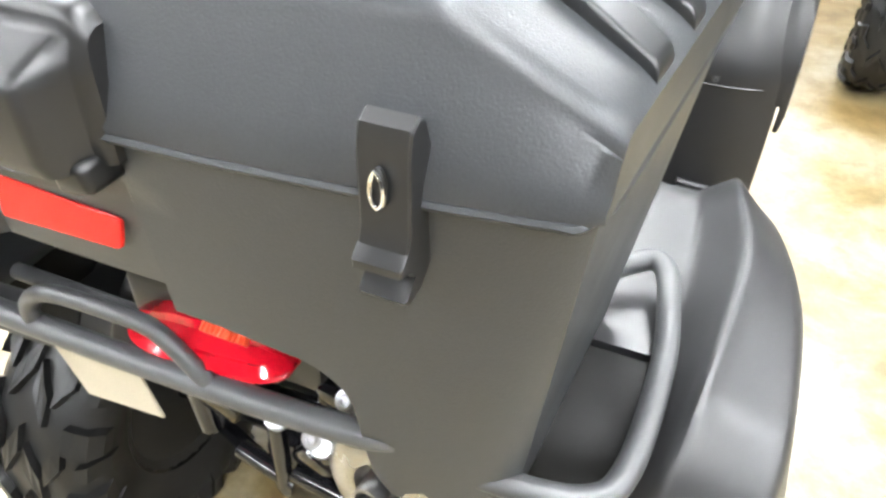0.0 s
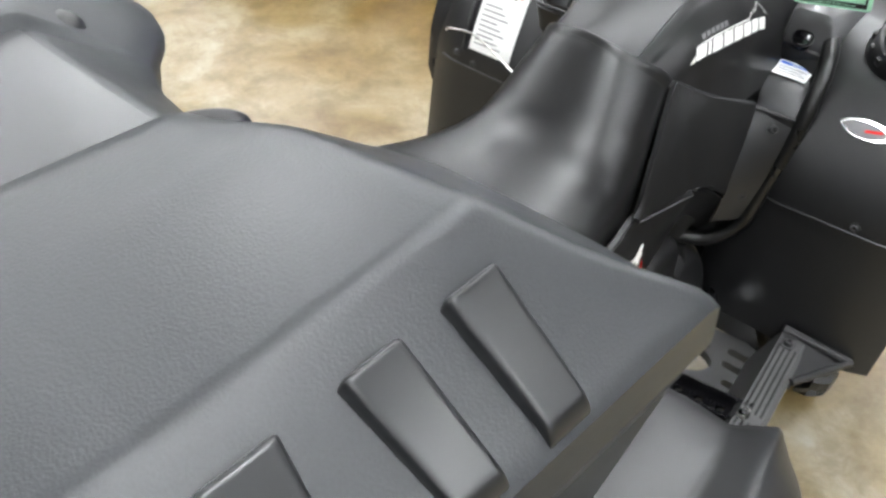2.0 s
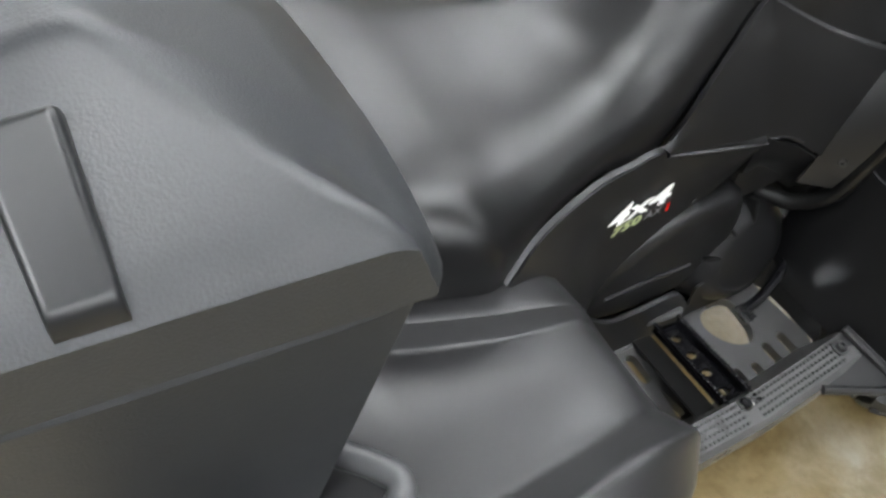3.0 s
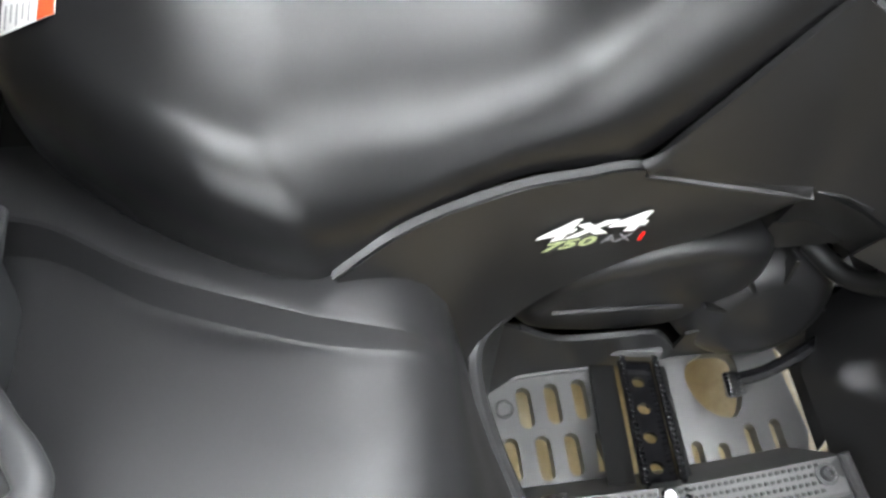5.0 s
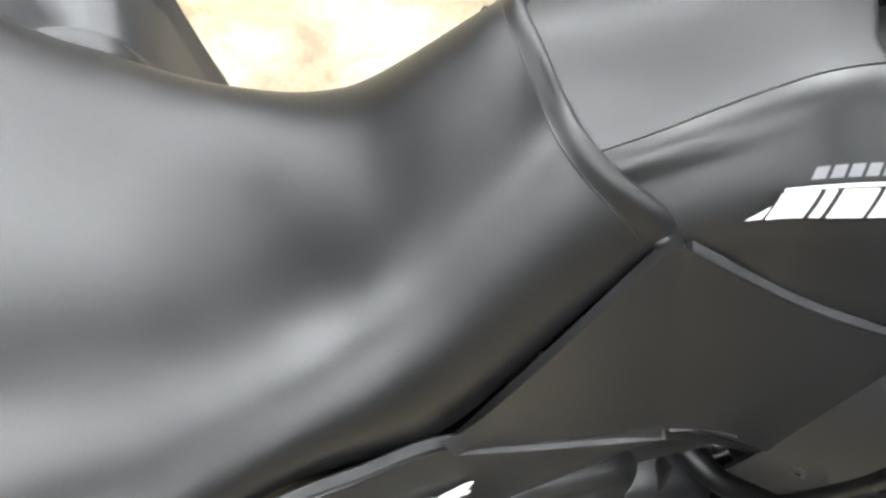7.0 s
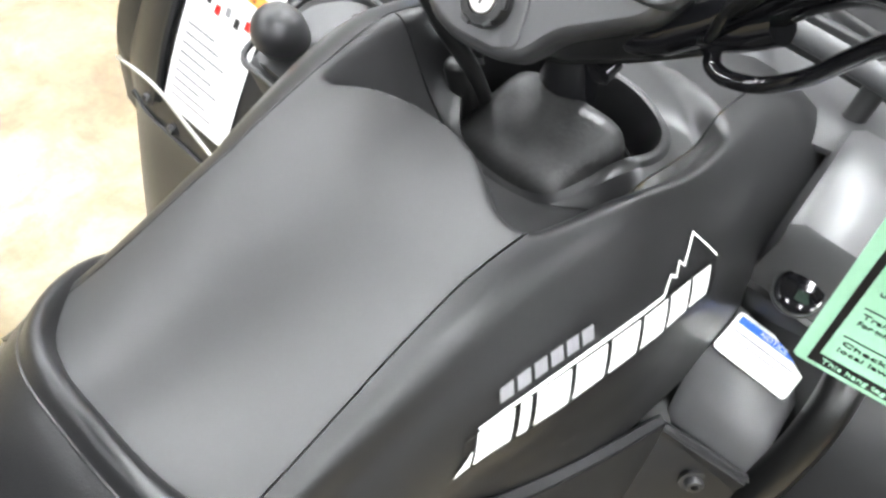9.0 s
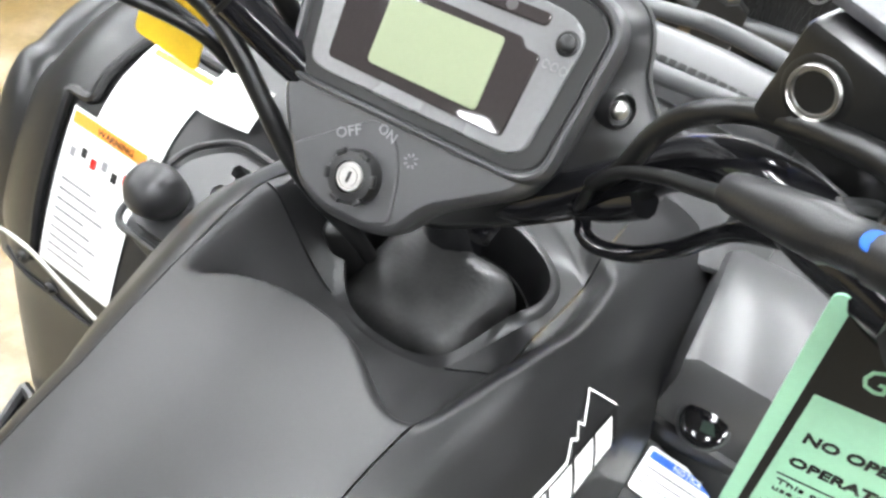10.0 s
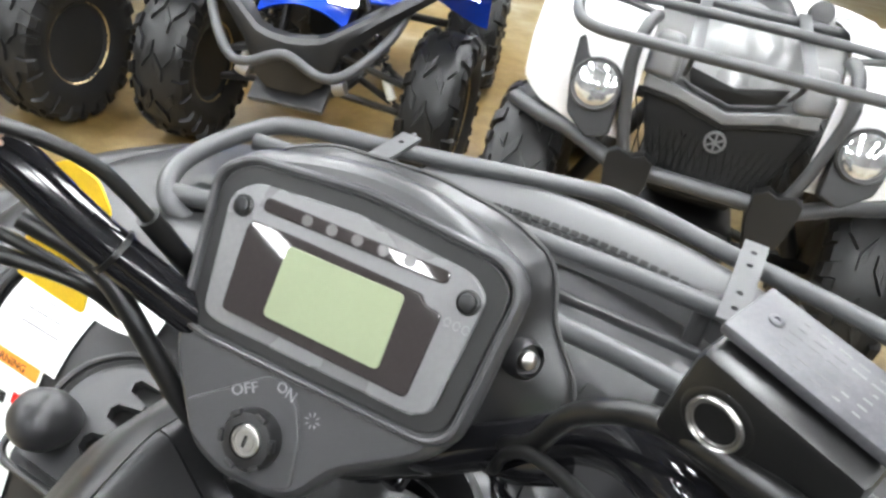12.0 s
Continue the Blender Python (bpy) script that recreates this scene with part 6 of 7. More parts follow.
def controls():
    bar_pts = [(-.42, .075, 1.150), (-.30, .110, 1.160), (-.20, .150, 1.158), (-.155, .178, 1.140), (-.115, .198, 1.098), (-.075, .222, 1.055), (-.045, .24, 1.028), (.045, .24, 1.028),
               (.080, .240, 1.050), (.108, .232, 1.080), (.123, .224, 1.100), (.140, .209, 1.118), (.155, .190, 1.130), (.168, .174, 1.137), (.190, .152, 1.141), (.26, .120, 1.140), (.42, .075, 1.150)]
    b = bmesh.new()
    tube(b, bar_pts, 0.0113, 16, 8)
    hb = part("handlebar", b, GLOSS_BLACK, quad, "gloss black steel handlebar")
    for s in (-1, 1):
        g = bmesh.new()
        a, c = Vector((s * .30, .110, 1.145 if s > 0 else 1.160)), Vector((s * .425, .073, 1.150))
        ax = axis(a, c)
        L = (c - a).length
        lathe(g, [(0.0165, 0), (0.019, 0.003), (0.019, 0.008), (0.0165, 0.010)] + [(0.0165 + 0.0008 * (k % 2), 0.012 + k * (L - 0.02) / 24) for k in range(25)] + [(0.018, L), (0.0, L + 0.002)], ax, 18)
        part("grip", g, RUBBER, hb)
    # Reservoir of the front brake.
    m = frame_of((.1765, .187, 1.1915), (0.93, -0.32, -0.15), (0.46, 0.88, 0.08))
    mc = part("brake_reservoir", blocks((0.049, 0.036, 0.036), m @ pose(0, -0.003, -0.0215), 0.004, 2), HOSE, quad, "black brake fluid reservoir with a sight glass")
    part("reservoir_cap", blocks((0.050, 0.026, 0.004), m, 0.0012, 2), BRUSHED, mc, "worn silver-grey reservoir lid")
    for x, y in ((-0.017, 0.001), (0.018, -0.002)):
        part("cap_screw", lathes([(0.0022, 0), (0.0022, 0.0004), (0.0018, 0.0007), (0.0009, 0.0007), (0.0007, 0.0002)], m @ pose(x, y, 0.002), 14), BRUSHED, mc)
    lines = bmesh.new()
    rng = random.Random(4)
    for k in range(6):
        for j in range(5):
            block(lines, (rng.uniform(0.002, 0.0045), 0.0007, 0.00012), m @ pose(-0.011 + j * 0.0055, -0.009 + k * 0.0034, 0.00203))
    tagged(part("cap_line", lines, DASH_GREY, mc, smooth=False), kind="stuff")
    fm = m @ frame_of((-0.0105, -0.0205, -0.0195), (1, 0, 0), (0, 0, 1))
    part("sight_ring", lathes([(0.0083, 0), (0.0083, 0.0016), (0.0079, 0.0022), (0.0075, 0.0018), (0.0072, 0.0012), (0.0068, 0.0018), (0.0064, 0.0018), (0.0060, 0.0004)], fm, 40), STEEL, mc)
    part("sight_boss", lathes([(0.0108, -0.004), (0.0108, 0.0004), (0.0100, 0.0010), (0.0086, 0.0010)], fm, 36), HOSE, mc)
    part("sight_glass", lathes([(0.0061, 0), (0.0061, 0.0004), (0.0, 0.0008)], fm, 24), AMBER, mc)
    cl = bmesh.new()
    block(cl, (0.03, 0.036, 0.040), pose(.205, .160, 1.148, 10, 0, -20), 0.008)
    part("bar_clamp", cl, GLOSS_BLACK, mc)
    part("lever_clip", tubes([(.178, .160, 1.150), (.188, .166, 1.151), (.200, .172, 1.150)], 0.0034, 8), ALLOY, mc, "bright alloy lever end")
    lv = bmesh.new()
    tube(lv, [(.185, .185, 1.145), (.24, .20, 1.14), (.32, .18, 1.135), (.40, .15, 1.13)], 0.006, 8)
    part("brake_lever", lv, ALLOY, hb)
    # Throttle cable with its rubber boot.
    bt = bmesh.new()
    a, c = Vector((.152, .131, 1.158)), Vector((.192, .098, 1.180))
    L = (c - a).length
    lathe(bt, [(0.0032, 0), (0.0050, 0.0012), (0.0056, 0.004), (0.0060, 0.014), (0.0066, 0.026), (0.0068, L * 0.60), (0.0060, L * 0.64), (0.0058, L * 0.80), (0.0066, L * 0.83), (0.0066, L * 0.96), (0.0055, L), (0.0, L)], axis(a, c), 20)
    boot = part("throttle_boot", bt, BLACK_PLASTIC, quad, "black rubber cable boot with a blue dot")
    q = Vector((.184, .1050, 1.1752))
    nrm = Vector((-0.30, -0.62, 0.72)).normalized()
    part("blue_dot", lathes([(0.0027, 0.0), (0.0025, 0.0006), (0.0, 0.0008)], axis(q + nrm * 0.0068, q + nrm * 0.02), 18), material("blue_sticker", (0.012, 0.10, 0.42), 0.4), boot)
    th = bmesh.new()
    block(th, (0.05, 0.045, 0.04), pose(.226, .118, 1.160, 0, 20, -25), 0.01)
    block(th, (0.016, 0.022, 0.02), pose(.202, .094, 1.180, 0, 20, -25), 0.005)
    part("throttle_housing", th, BLACK_PLASTIC, quad)
    cab = (
        ([(.153, .130, 1.159), (.150, .140, 1.150), (.129, .174, 1.125), (.109, .202, 1.100), (.097, .217, 1.077), (.093, .223, 1.060), (.085, .25, 1.035)], 0.0027, "throttle_cable"),
        ([(.215, .142, 1.166), (.190, .156, 1.168), (.169, .169, 1.164), (.144, .188, 1.152), (.127, .194, 1.140), (.117, .199, 1.125), (.108, .210, 1.098), (.095, .228, 1.072), (.08, .25, 1.05)], 0.0044, "brake_hose"),
        ([(.175, .175, 1.125), (.160, .192, 1.108), (.151, .206, 1.090), (.139, .219, 1.066), (.124, .222, 1.051), (.109, .222, 1.045), (.099, .225, 1.045), (.09, .236, 1.046), (.05, .27, 1.03)], 0.0042, "wiring_loom"),
        ([(-.30, .105, 1.135), (-.21, .140, 1.115), (-.177, .157, 1.108), (-.160, .175, 1.094), (-.134, .198, 1.067), (-.122, .212, 1.045)], 0.0032, "clutch_cable"),
        ([(-.30, .098, 1.108), (-.21, .138, 1.098), (-.179, .154, 1.091), (-.154, .178, 1.078), (-.130, .199, 1.062), (-.118, .213, 1.040)], 0.0044, "clutch_cable"),
        ([(-.150, .186, 1.098), (-.126, .197, 1.084), (-.108, .201, 1.068), (-.088, .203, 1.038), (-.070, .206, 1.008), (-.051, .212, .984), (-.037, .224, .960), (-.030, .25, .91)], 0.0058, "wiring_sleeve"),
        (LEVER_HOSE, 0.0036, "brake_hose"),
        ([(.045, .268, 1.030), (.075, .245, 1.046), (.098, .232, 1.060), (.118, .226, 1.078)], 0.0095, "taped_loom"),
    )
    for pts, r, name in cab:
        c = bmesh.new()
        tube(c, pts, r, 10, 8)
        part(name, c, GLOSS_BLACK if "loom" in name else HOSE, quad, "shiny taped wiring" if "loom" in name else "")
    sleeve = bmesh.new()
    tube(sleeve, LEVER_HOSE[5:], 0.0062, 10)
    part("hose_sleeve", sleeve, HOSE, quad)
    tie = lathes([(0.0116, -0.0014), (0.0128, -0.0014), (0.0128, 0.0014), (0.0116, 0.0014)], axis((-.108, .202, 1.090), (-.075, .222, 1.055)), 24)
    part("cable_tie", tie, HOSE, quad)
    # Left lever perch.
    lp = bmesh.new()
    block(lp, (0.075, 0.03, 0.03), pose(-.235, .155, 1.178, 0, 8, 18), 0.008)
    tube(lp, [(-.22, .18, 1.18), (-.30, .165, 1.18), (-.40, .13, 1.175)], 0.006, 8)
    part("left_lever", lp, ALLOY, quad, "cast alloy lever")
    # Yellow tag on a string.
    st = bmesh.new()
    tube(st, [Vector((-.139, .171, 1.154)) + Vector((0.0055 * math.cos(a), 0.004 * math.cos(a), 0.0062 * math.sin(a))) for a in line(0, 5.9, 9)], 0.0014, 6, 2, closed=True)
    tube(st, [(-.139, .172, 1.149), (-.146, .184, 1.134), (-.158, .205, 1.108)], 0.0017, 6)
    tag = thing("yellow_tag", "yellow card tag tied to the handlebar with string", "tag")
    part("string", st, PINK_STRING, tag)
    tm = frame_of((-.166, .219, 1.070), (0.95, 0.05, -0.24), (0.10, 0.20, 1))
    part("card", plates(round_poly([(-.024, -.047), (.025, -.043), (.023, .026), (.010, .038), (-.010, .038), (-.023, .026)], 0.004), 0.0012, tm), YELLOW, tag)


controls()


# ---- green hang tag ----
def hang_tag():
    tag = thing("hang_tag", "pale green printed hang tag hanging under the handlebar", "tag")
    a, top = Vector((.2045, .1545, .992)), Vector((.186, .139, 1.131))
    ey = (top - a).normalized()
    ex = Vector((0.90, 0.05, 0.11))
    m = frame_of(a, ex, ey)
    H, Wd = 0.150, 0.100
    card = part("card", plates(round_poly([(0, 0), (Wd, 0), (Wd, H), (0, H)], 0.003), 0.0008, m), GREEN_TAG, tag)
    def lay(z):
        return m @ Matrix.Translation((0, 0, z))
    b = bmesh.new()
    fr = [(0.0055, 0.003, 0.0085, H - 0.005), (0.0085, 0.003, Wd - 0.0085, 0.0095), (Wd - 0.0085, 0.003, Wd - 0.0055, H - 0.005), (0.0085, H - 0.040, Wd - 0.0085, H - 0.005)]
    for q in fr:
        bar(b, *q, lay(0.0))
    part("border", b, PRINT_SHADE_BLACK, tag)
    # The heading stands pale on black.
    part("heading", lettering("GENERAL USE", 0.010, on(lay(0.0006) @ Matrix.Translation((0.016, H - 0.030, 0))), 0.068), GREEN_TAG, tag, smooth=False)
    part("text", lettering("FOR", 0.005, on(lay(0.0003) @ Matrix.Translation((0.042, H - 0.049, 0))), bold=0.0002), PRINT_SHADE_BLACK, tag, smooth=False)
    part("text", lettering("NO OPERATOR UNDER", 0.0050, on(lay(0.0003) @ Matrix.Translation((0.0125, 0.0865, 0))), 0.072, bold=0.0002), PRINT_SHADE_BLACK, tag, smooth=False)
    part("text", lettering("OPERATOR ONLY", 0.0048, on(lay(0.0003) @ Matrix.Translation((0.0125, 0.0725, 0))), 0.058, bold=0.0002), PRINT_SHADE_BLACK, tag, smooth=False)
    rows = ("This category G (GENERAL)", "use only, for recreation and", "Training courses to teach ATV", "For information contact your dealer", "Check with your dealer", "local laws regarding ATV")
    for k, t in enumerate(rows):
        y = 0.0600 - 0.0048 * (k % 2) - 0.0195 * (k // 2)
        part("text", lettering(t, 0.0028, on(lay(0.0003) @ Matrix.Translation((0.0125, y, 0))), 0.064 - 0.006 * (k % 2)), PRINT_SHADE_BLACK, tag, smooth=False)
        if k % 2 == 0:
            part("rule", bar(bmesh.new(), 0.0115, y + 0.0052, 0.088, y + 0.0056, lay(0.0)), PRINT_SHADE_BLACK, tag)
    part("text", lettering("This hang tag is not to be removed", 0.0032, on(lay(0.0006) @ Matrix.Translation((0.0105, 0.0050, 0))), 0.070), GREEN_TAG, tag, smooth=False)
    s = bmesh.new()
    p = m @ Vector((Wd * 0.45, H - 0.004, 0))
    tube(s, [p, p + Vector((-0.01, 0.004, 0.012)), Vector((.215, .135, 1.147))], 0.0012, 6)
    part("string", s, PRINT_SHADE_BLACK, tag)


hang_tag()


# ---- racks, wheels and the rear end ----
def racks():
    tubes_front = {
        "front": [(-.30, .50, .87), (-.315, .462, .895), (-.345, .452, .922), (-.375, .50, .935), (-.375, .60, .938), (-.345, .655, .938), (-.216, .712, .932), (-.037, .788, .930), (.03, .80, .930), (.151, .768, .930), (.307, .727, .932), (.365, .66, .938), (.375, .60, .938), (.37, .50, .935), (.345, .452, .922), (.315, .462, .895), (.30, .50, .87)],
        "middle": [(-.365, .60, .930), (-.20, .640, .922), (0, .660, .920), (.163, .660, .922), (.365, .61, .930)],
        "rear": [(-.345, .46, .925), (-.25, .50, .918), (0, .535, .915), (.146, .525, .920), (.25, .50, .922), (.345, .46, .925)],
    }
    rack = None
    for k, pts in tubes_front.items():
        b = bmesh.new()
        tube(b, pts, 0.0105, 12, 8)
        if rack is None:
            rack = part("front_rack", b, RACK_STEEL, quad, "black tubular front rack")
        else:
            part("rack_tube", b, RACK_STEEL, rack)
    for x in (-.216, .151):
        y1 = .712 if x < 0 else .768
        a, c = Vector((x, y1 + 0.010, .944)), Vector((x + (0.045 if x > 0 else -0.03), .615, .940))
        d = c - a
        m = frame_of((a + c) / 2, (1, 0, 0), d)
        holes = [circle(0.0035, 10, 0, t) for t in (-0.06, -0.03, 0.03, 0.06)]
        part("rack_plate", holed([(-.013, -d.length / 2), (.013, -d.length / 2), (.013, d.length / 2), (-.013, d.length / 2)], holes, 0.004, m), RACK_STEEL, rack, "flat bracket with holes")
        for y in (.68, .54):
            p = bmesh.new()
            tube(p, [(x, y, .925), (x, y - 0.01, .84)], 0.010, 10, smooth=False)
            part("rack_post", p, SATIN_STEEL, rack)
    # Front body between the fenders.
    def nose(u, v):
        x = u * 0.30
        y = 0.46 + 0.40 * v
        z = 0.895 - 0.05 * v - 0.16 * max(0, v - 0.55) ** 1.5 - 0.05 * abs(u) ** 2.5 + 0.012 * math.cos(u * 9) * (1 - v)
        return Vector((x, y, z))
    part("front_cover", shell(nose, line(-1, 1, 40), line(0, 1, 24), 0.005), LIT_DUCT_GREY, quad, "dark grey front cover under the rack")
    for y, z in ((.56, .893), (.63, .885)):
        part("cover_rib", blocks((0.36, 0.012, 0.012), pose(0, y, z), 0.004), GREY_PLASTIC, quad)
    # Perforated strip ahead of the pod, raised lamp housing.
    hb = bmesh.new()
    rows = []
    for x in line(-.20, .24, 20):
        k = 1 - (abs(x) / .25) ** 2.4
        y = .690 + .075 * k
        rows.append([(x, y - .055, .87), (x, y - .048, .902), (x, y - .040, .910), (x, y - .012, .922), (x, y, .925), (x, y + .012, .921), (x, y + .03, .89), (x, y + .03, .86)])
    rings(hb, rows)
    part("rack_shroud", hb, LIT_DUCT_GREY, quad, sharp=50)
    mesh_holes = bmesh.new()
    for k in range(30):
        x = -.16 + k * 0.0118
        y = .690 + .075 * (1 - (abs(x) / .25) ** 2.4) - .044
        for j in range(2):
            block(mesh_holes, (0.0085, 0.006, 0.006), pose(x + 0.005 * j, y - 0.003 * j, .9075 - 0.007 * j, -40, 0, 0))
    tagged(part("vent_slot", mesh_holes, PRINT_SHADE_BLACK, quad, smooth=False), kind="stuff")
    # Rear rack: bumper bar, loop and side tubes round the box.
    b = bmesh.new()
    tube(b, [(-.40, -.88, .74), (-.36, -.935, .762), (-.27, -.953, .774), (-.114, -.955, .777), (-.009, -.955, .780), (.086, -.955, .785), (.145, -.955, .789), (.20, -.953, .793), (.235, -.948, .794), (.262, -.925, .785), (.28, -.88, .765)], 0.0128, 14)
    rr = part("rear_rack", b, RACK_STEEL, quad, "black tubular rear rack")
    loop = bmesh.new()
    tube(loop, [(-.139, -.955, .782), (-.134, -.957, .806), (-.116, -.957, .826), (-.088, -.957, .837), (-.041, -.957, .841), (.001, -.957, .842), (.024, -.957, .837), (.041, -.957, .824), (.057, -.957, .807), (.070, -.956, .790)], 0.0086, 12)
    part("rack_loop", loop, RACK_STEEL, rr)
    for s in (-1, 1):
        t = bmesh.new()
        tube(t, [(s * .18, -.672, .765), (s * .30, -.664, .768), (s * .345, -.642, .770), (s * .375, -.618, .776), (s * .400, -.606, .781), (s * .417, -.624, .782), (s * .428, -.68, .780), (s * .436, -.75, .768), (s * .430, -.86, .750), (s * .405, -.90, .742), (s * .33, -.915, .742), (s * .20, -.915, .745)], 0.0125, 12)
        part("rack_side_tube", t, RACK_STEEL, rr)
    for y in (-.70, -.78, -.88):
        t = bmesh.new()
        tube(t, [(-.26, y, .745), (-.2, y, .745), (.2, y, .745), (.26, y, .745)], 0.010, 10)
        part("rack_cross_tube", t, RACK_STEEL, rr)
    # Tail lamp.
    rows = []
    bm = bmesh.new()
    for x, top, low, dep in ((-.041, .798, .788, .010), (-.036, .808, .780, .020), (-.024, .817, .773, .028), (.0, .826, .769, .036), (.02, .832, .770, .038), (.04, .834, .772, .038), (.065, .835, .776, .037),
                             (.09, .835, .780, .035), (.108, .831, .783, .031), (.122, .825, .786, .024), (.132, .815, .793, .014), (.136, .807, .800, .006)):
        ring = [(x, -.905, top - .004)]
        for v in line(0.0, 1.0, 9):
            step = 0.0035 * (1 if int(v * 8.01) % 2 else -1)
            ring.append((x, -.915 - dep * math.sin(math.pi * (0.10 + 0.75 * v)) + step, top + (low - top) * v))
        rows.append(ring + [(x, -.905, low)])
    rings(bm, rows)
    tl = part("tail_lamp", bm, RED_LENS, quad, "glossy red tail lamp with a ribbed lens", sharp=22)
    for k in range(10):
        part("lens_ridge", blocks((0.0022, 0.014, 0.012), pose(.056 + k * 0.0048, -.930, .8335, 35, 0, 0), 0.0008), RED_ORANGE, tl)
    part("lamp_base", blocks((0.21, 0.03, 0.08), pose(.05, -.894, .800), 0.008), BLACK_PLASTIC, quad)
    part("rear_plate", plates([(-.172, .723), (-.054, .720), (-.038, .655), (-.145, .643), (-.165, .70)], 0.003, frame_of((0, -.93, 0), (1, 0, 0), (0, 0, 1))), RUST_PAPER, quad, "beige splash plate")
    # Silencer.
    m = axis((.235, -.62, .640), (.225, -.97, .715))
    si = part("silencer", lathes([(0.0, 0), (0.05, 0.0), (0.062, 0.02), (0.062, 0.30), (0.058, 0.318), (0.046, 0.330), (0.030, 0.333), (0.024, 0.331), (0.020, 0.31)], m, 32), STEEL, quad, "round steel silencer end")
    part("outlet", lathes([(0.014, 0.30), (0.014, 0.352), (0.011, 0.352), (0.011, 0.32)], m, 16), ALLOY, si)
    # Rear running gear.
    g = bmesh.new()
    tube(g, [(-.34, -.66, .29), (.34, -.66, .29)], 0.022, 12, smooth=False)
    block(g, (0.16, 0.20, 0.17), pose(0, -.66, .31), 0.03)
    part("rear_axle", g, GLOSS_BLACK, quad)
    for s in (-1, 1):
        a = bmesh.new()
        for y in (-.74, -.58):
            tube(a, [(s * .10, y, .30), (s * .30, -.66, .26)], 0.014, 8, smooth=False)
            tube(a, [(s * .12, y, .46), (s * .30, -.66, .37)], 0.012, 8, smooth=False)
        part("suspension_arm", a, GLOSS_BLACK, quad)
        sp = bmesh.new()
        p, q = Vector((s * .20, -.72, .36)), Vector((s * .14, -.66, .66))
        for k in range(9):
            t0 = k / 9
            c = p.lerp(q, 0.2 + 0.6 * t0)
            tube(sp, [c + Vector((0.026 * math.cos(u), 0.026 * math.sin(u), 0.004 * u / 6.28 * 3)) for u in line(0, 5.9, 10)], 0.005, 6, 1, closed=True)
        tube(sp, [p, q], 0.013, 8, smooth=False)
        part("shock_absorber", sp, STEEL, quad)
        wheel(quad, (s * .37, -.66, .288), 0.288, 0.19, 0.145, 0, 18, None, 2 + s)
        wheel(quad, (s * .40, .56, .29), 0.29, 0.19, 0.145, 0, 18, None, 5 + s)
        h = bmesh.new()
        tube(h, [(s * .10, .52, .30), (s * .32, .52, .30)], 0.016, 8, smooth=False)
        tube(h, [(s * .12, .52, .46), (s * .32, .52, .40)], 0.013, 8, smooth=False)
        part("front_arm", h, GLOSS_BLACK, quad)
    for a, c, r in (((-.02, -.885, .60), (-.03, -.89, .74), .014), ((.085, -.90, .56), (.09, -.905, .735), .010), ((.10, -.90, .60), (.19, -.90, .585), .012), ((-.12, -.87, .66), (.20, -.88, .70), .013),
                    ((.02, -.89, .585), (.10, -.90, .575), .011), ((.15, -.905, .66), (.17, -.91, .735), .009)):
        part("rear_link", tubes([a, c], r, 10, smooth=False), GLOSS_BLACK, quad, "gloss black steel link")
    for size, at, turn in (((.07, .03, .045), (.0, -.885, .665), 20), ((.05, .03, .06), (.055, -.89, .70), -8), ((.06, .03, .035), (.175, -.895, .755), 12), ((.045, .03, .05), (.13, -.895, .64), 35)):
        part("frame_bracket", blocks(size, pose(*at, 14, turn, 0), 0.007), GLOSS_BLACK, quad, "gloss black frame bracket")
    for at in ((.205, -.915, .765), (.155, -.92, .70), (.105, -.918, .715)):
        part("hose_clip", lathes([(0.010, -0.006), (0.0125, -0.005), (0.0125, 0.005), (0.010, 0.006)], pose(*at, 30, 20, 0), 18), ALLOY, quad, "bright alloy clip")
    for q in ((.19, -.925, .79), (.16, -.94, .74), (.215, -.93, .80)):
        bolt("bolt", q, (q[0], q[1] - 0.5, q[2] + 0.4), 0.007, quad, ALLOY)


racks()


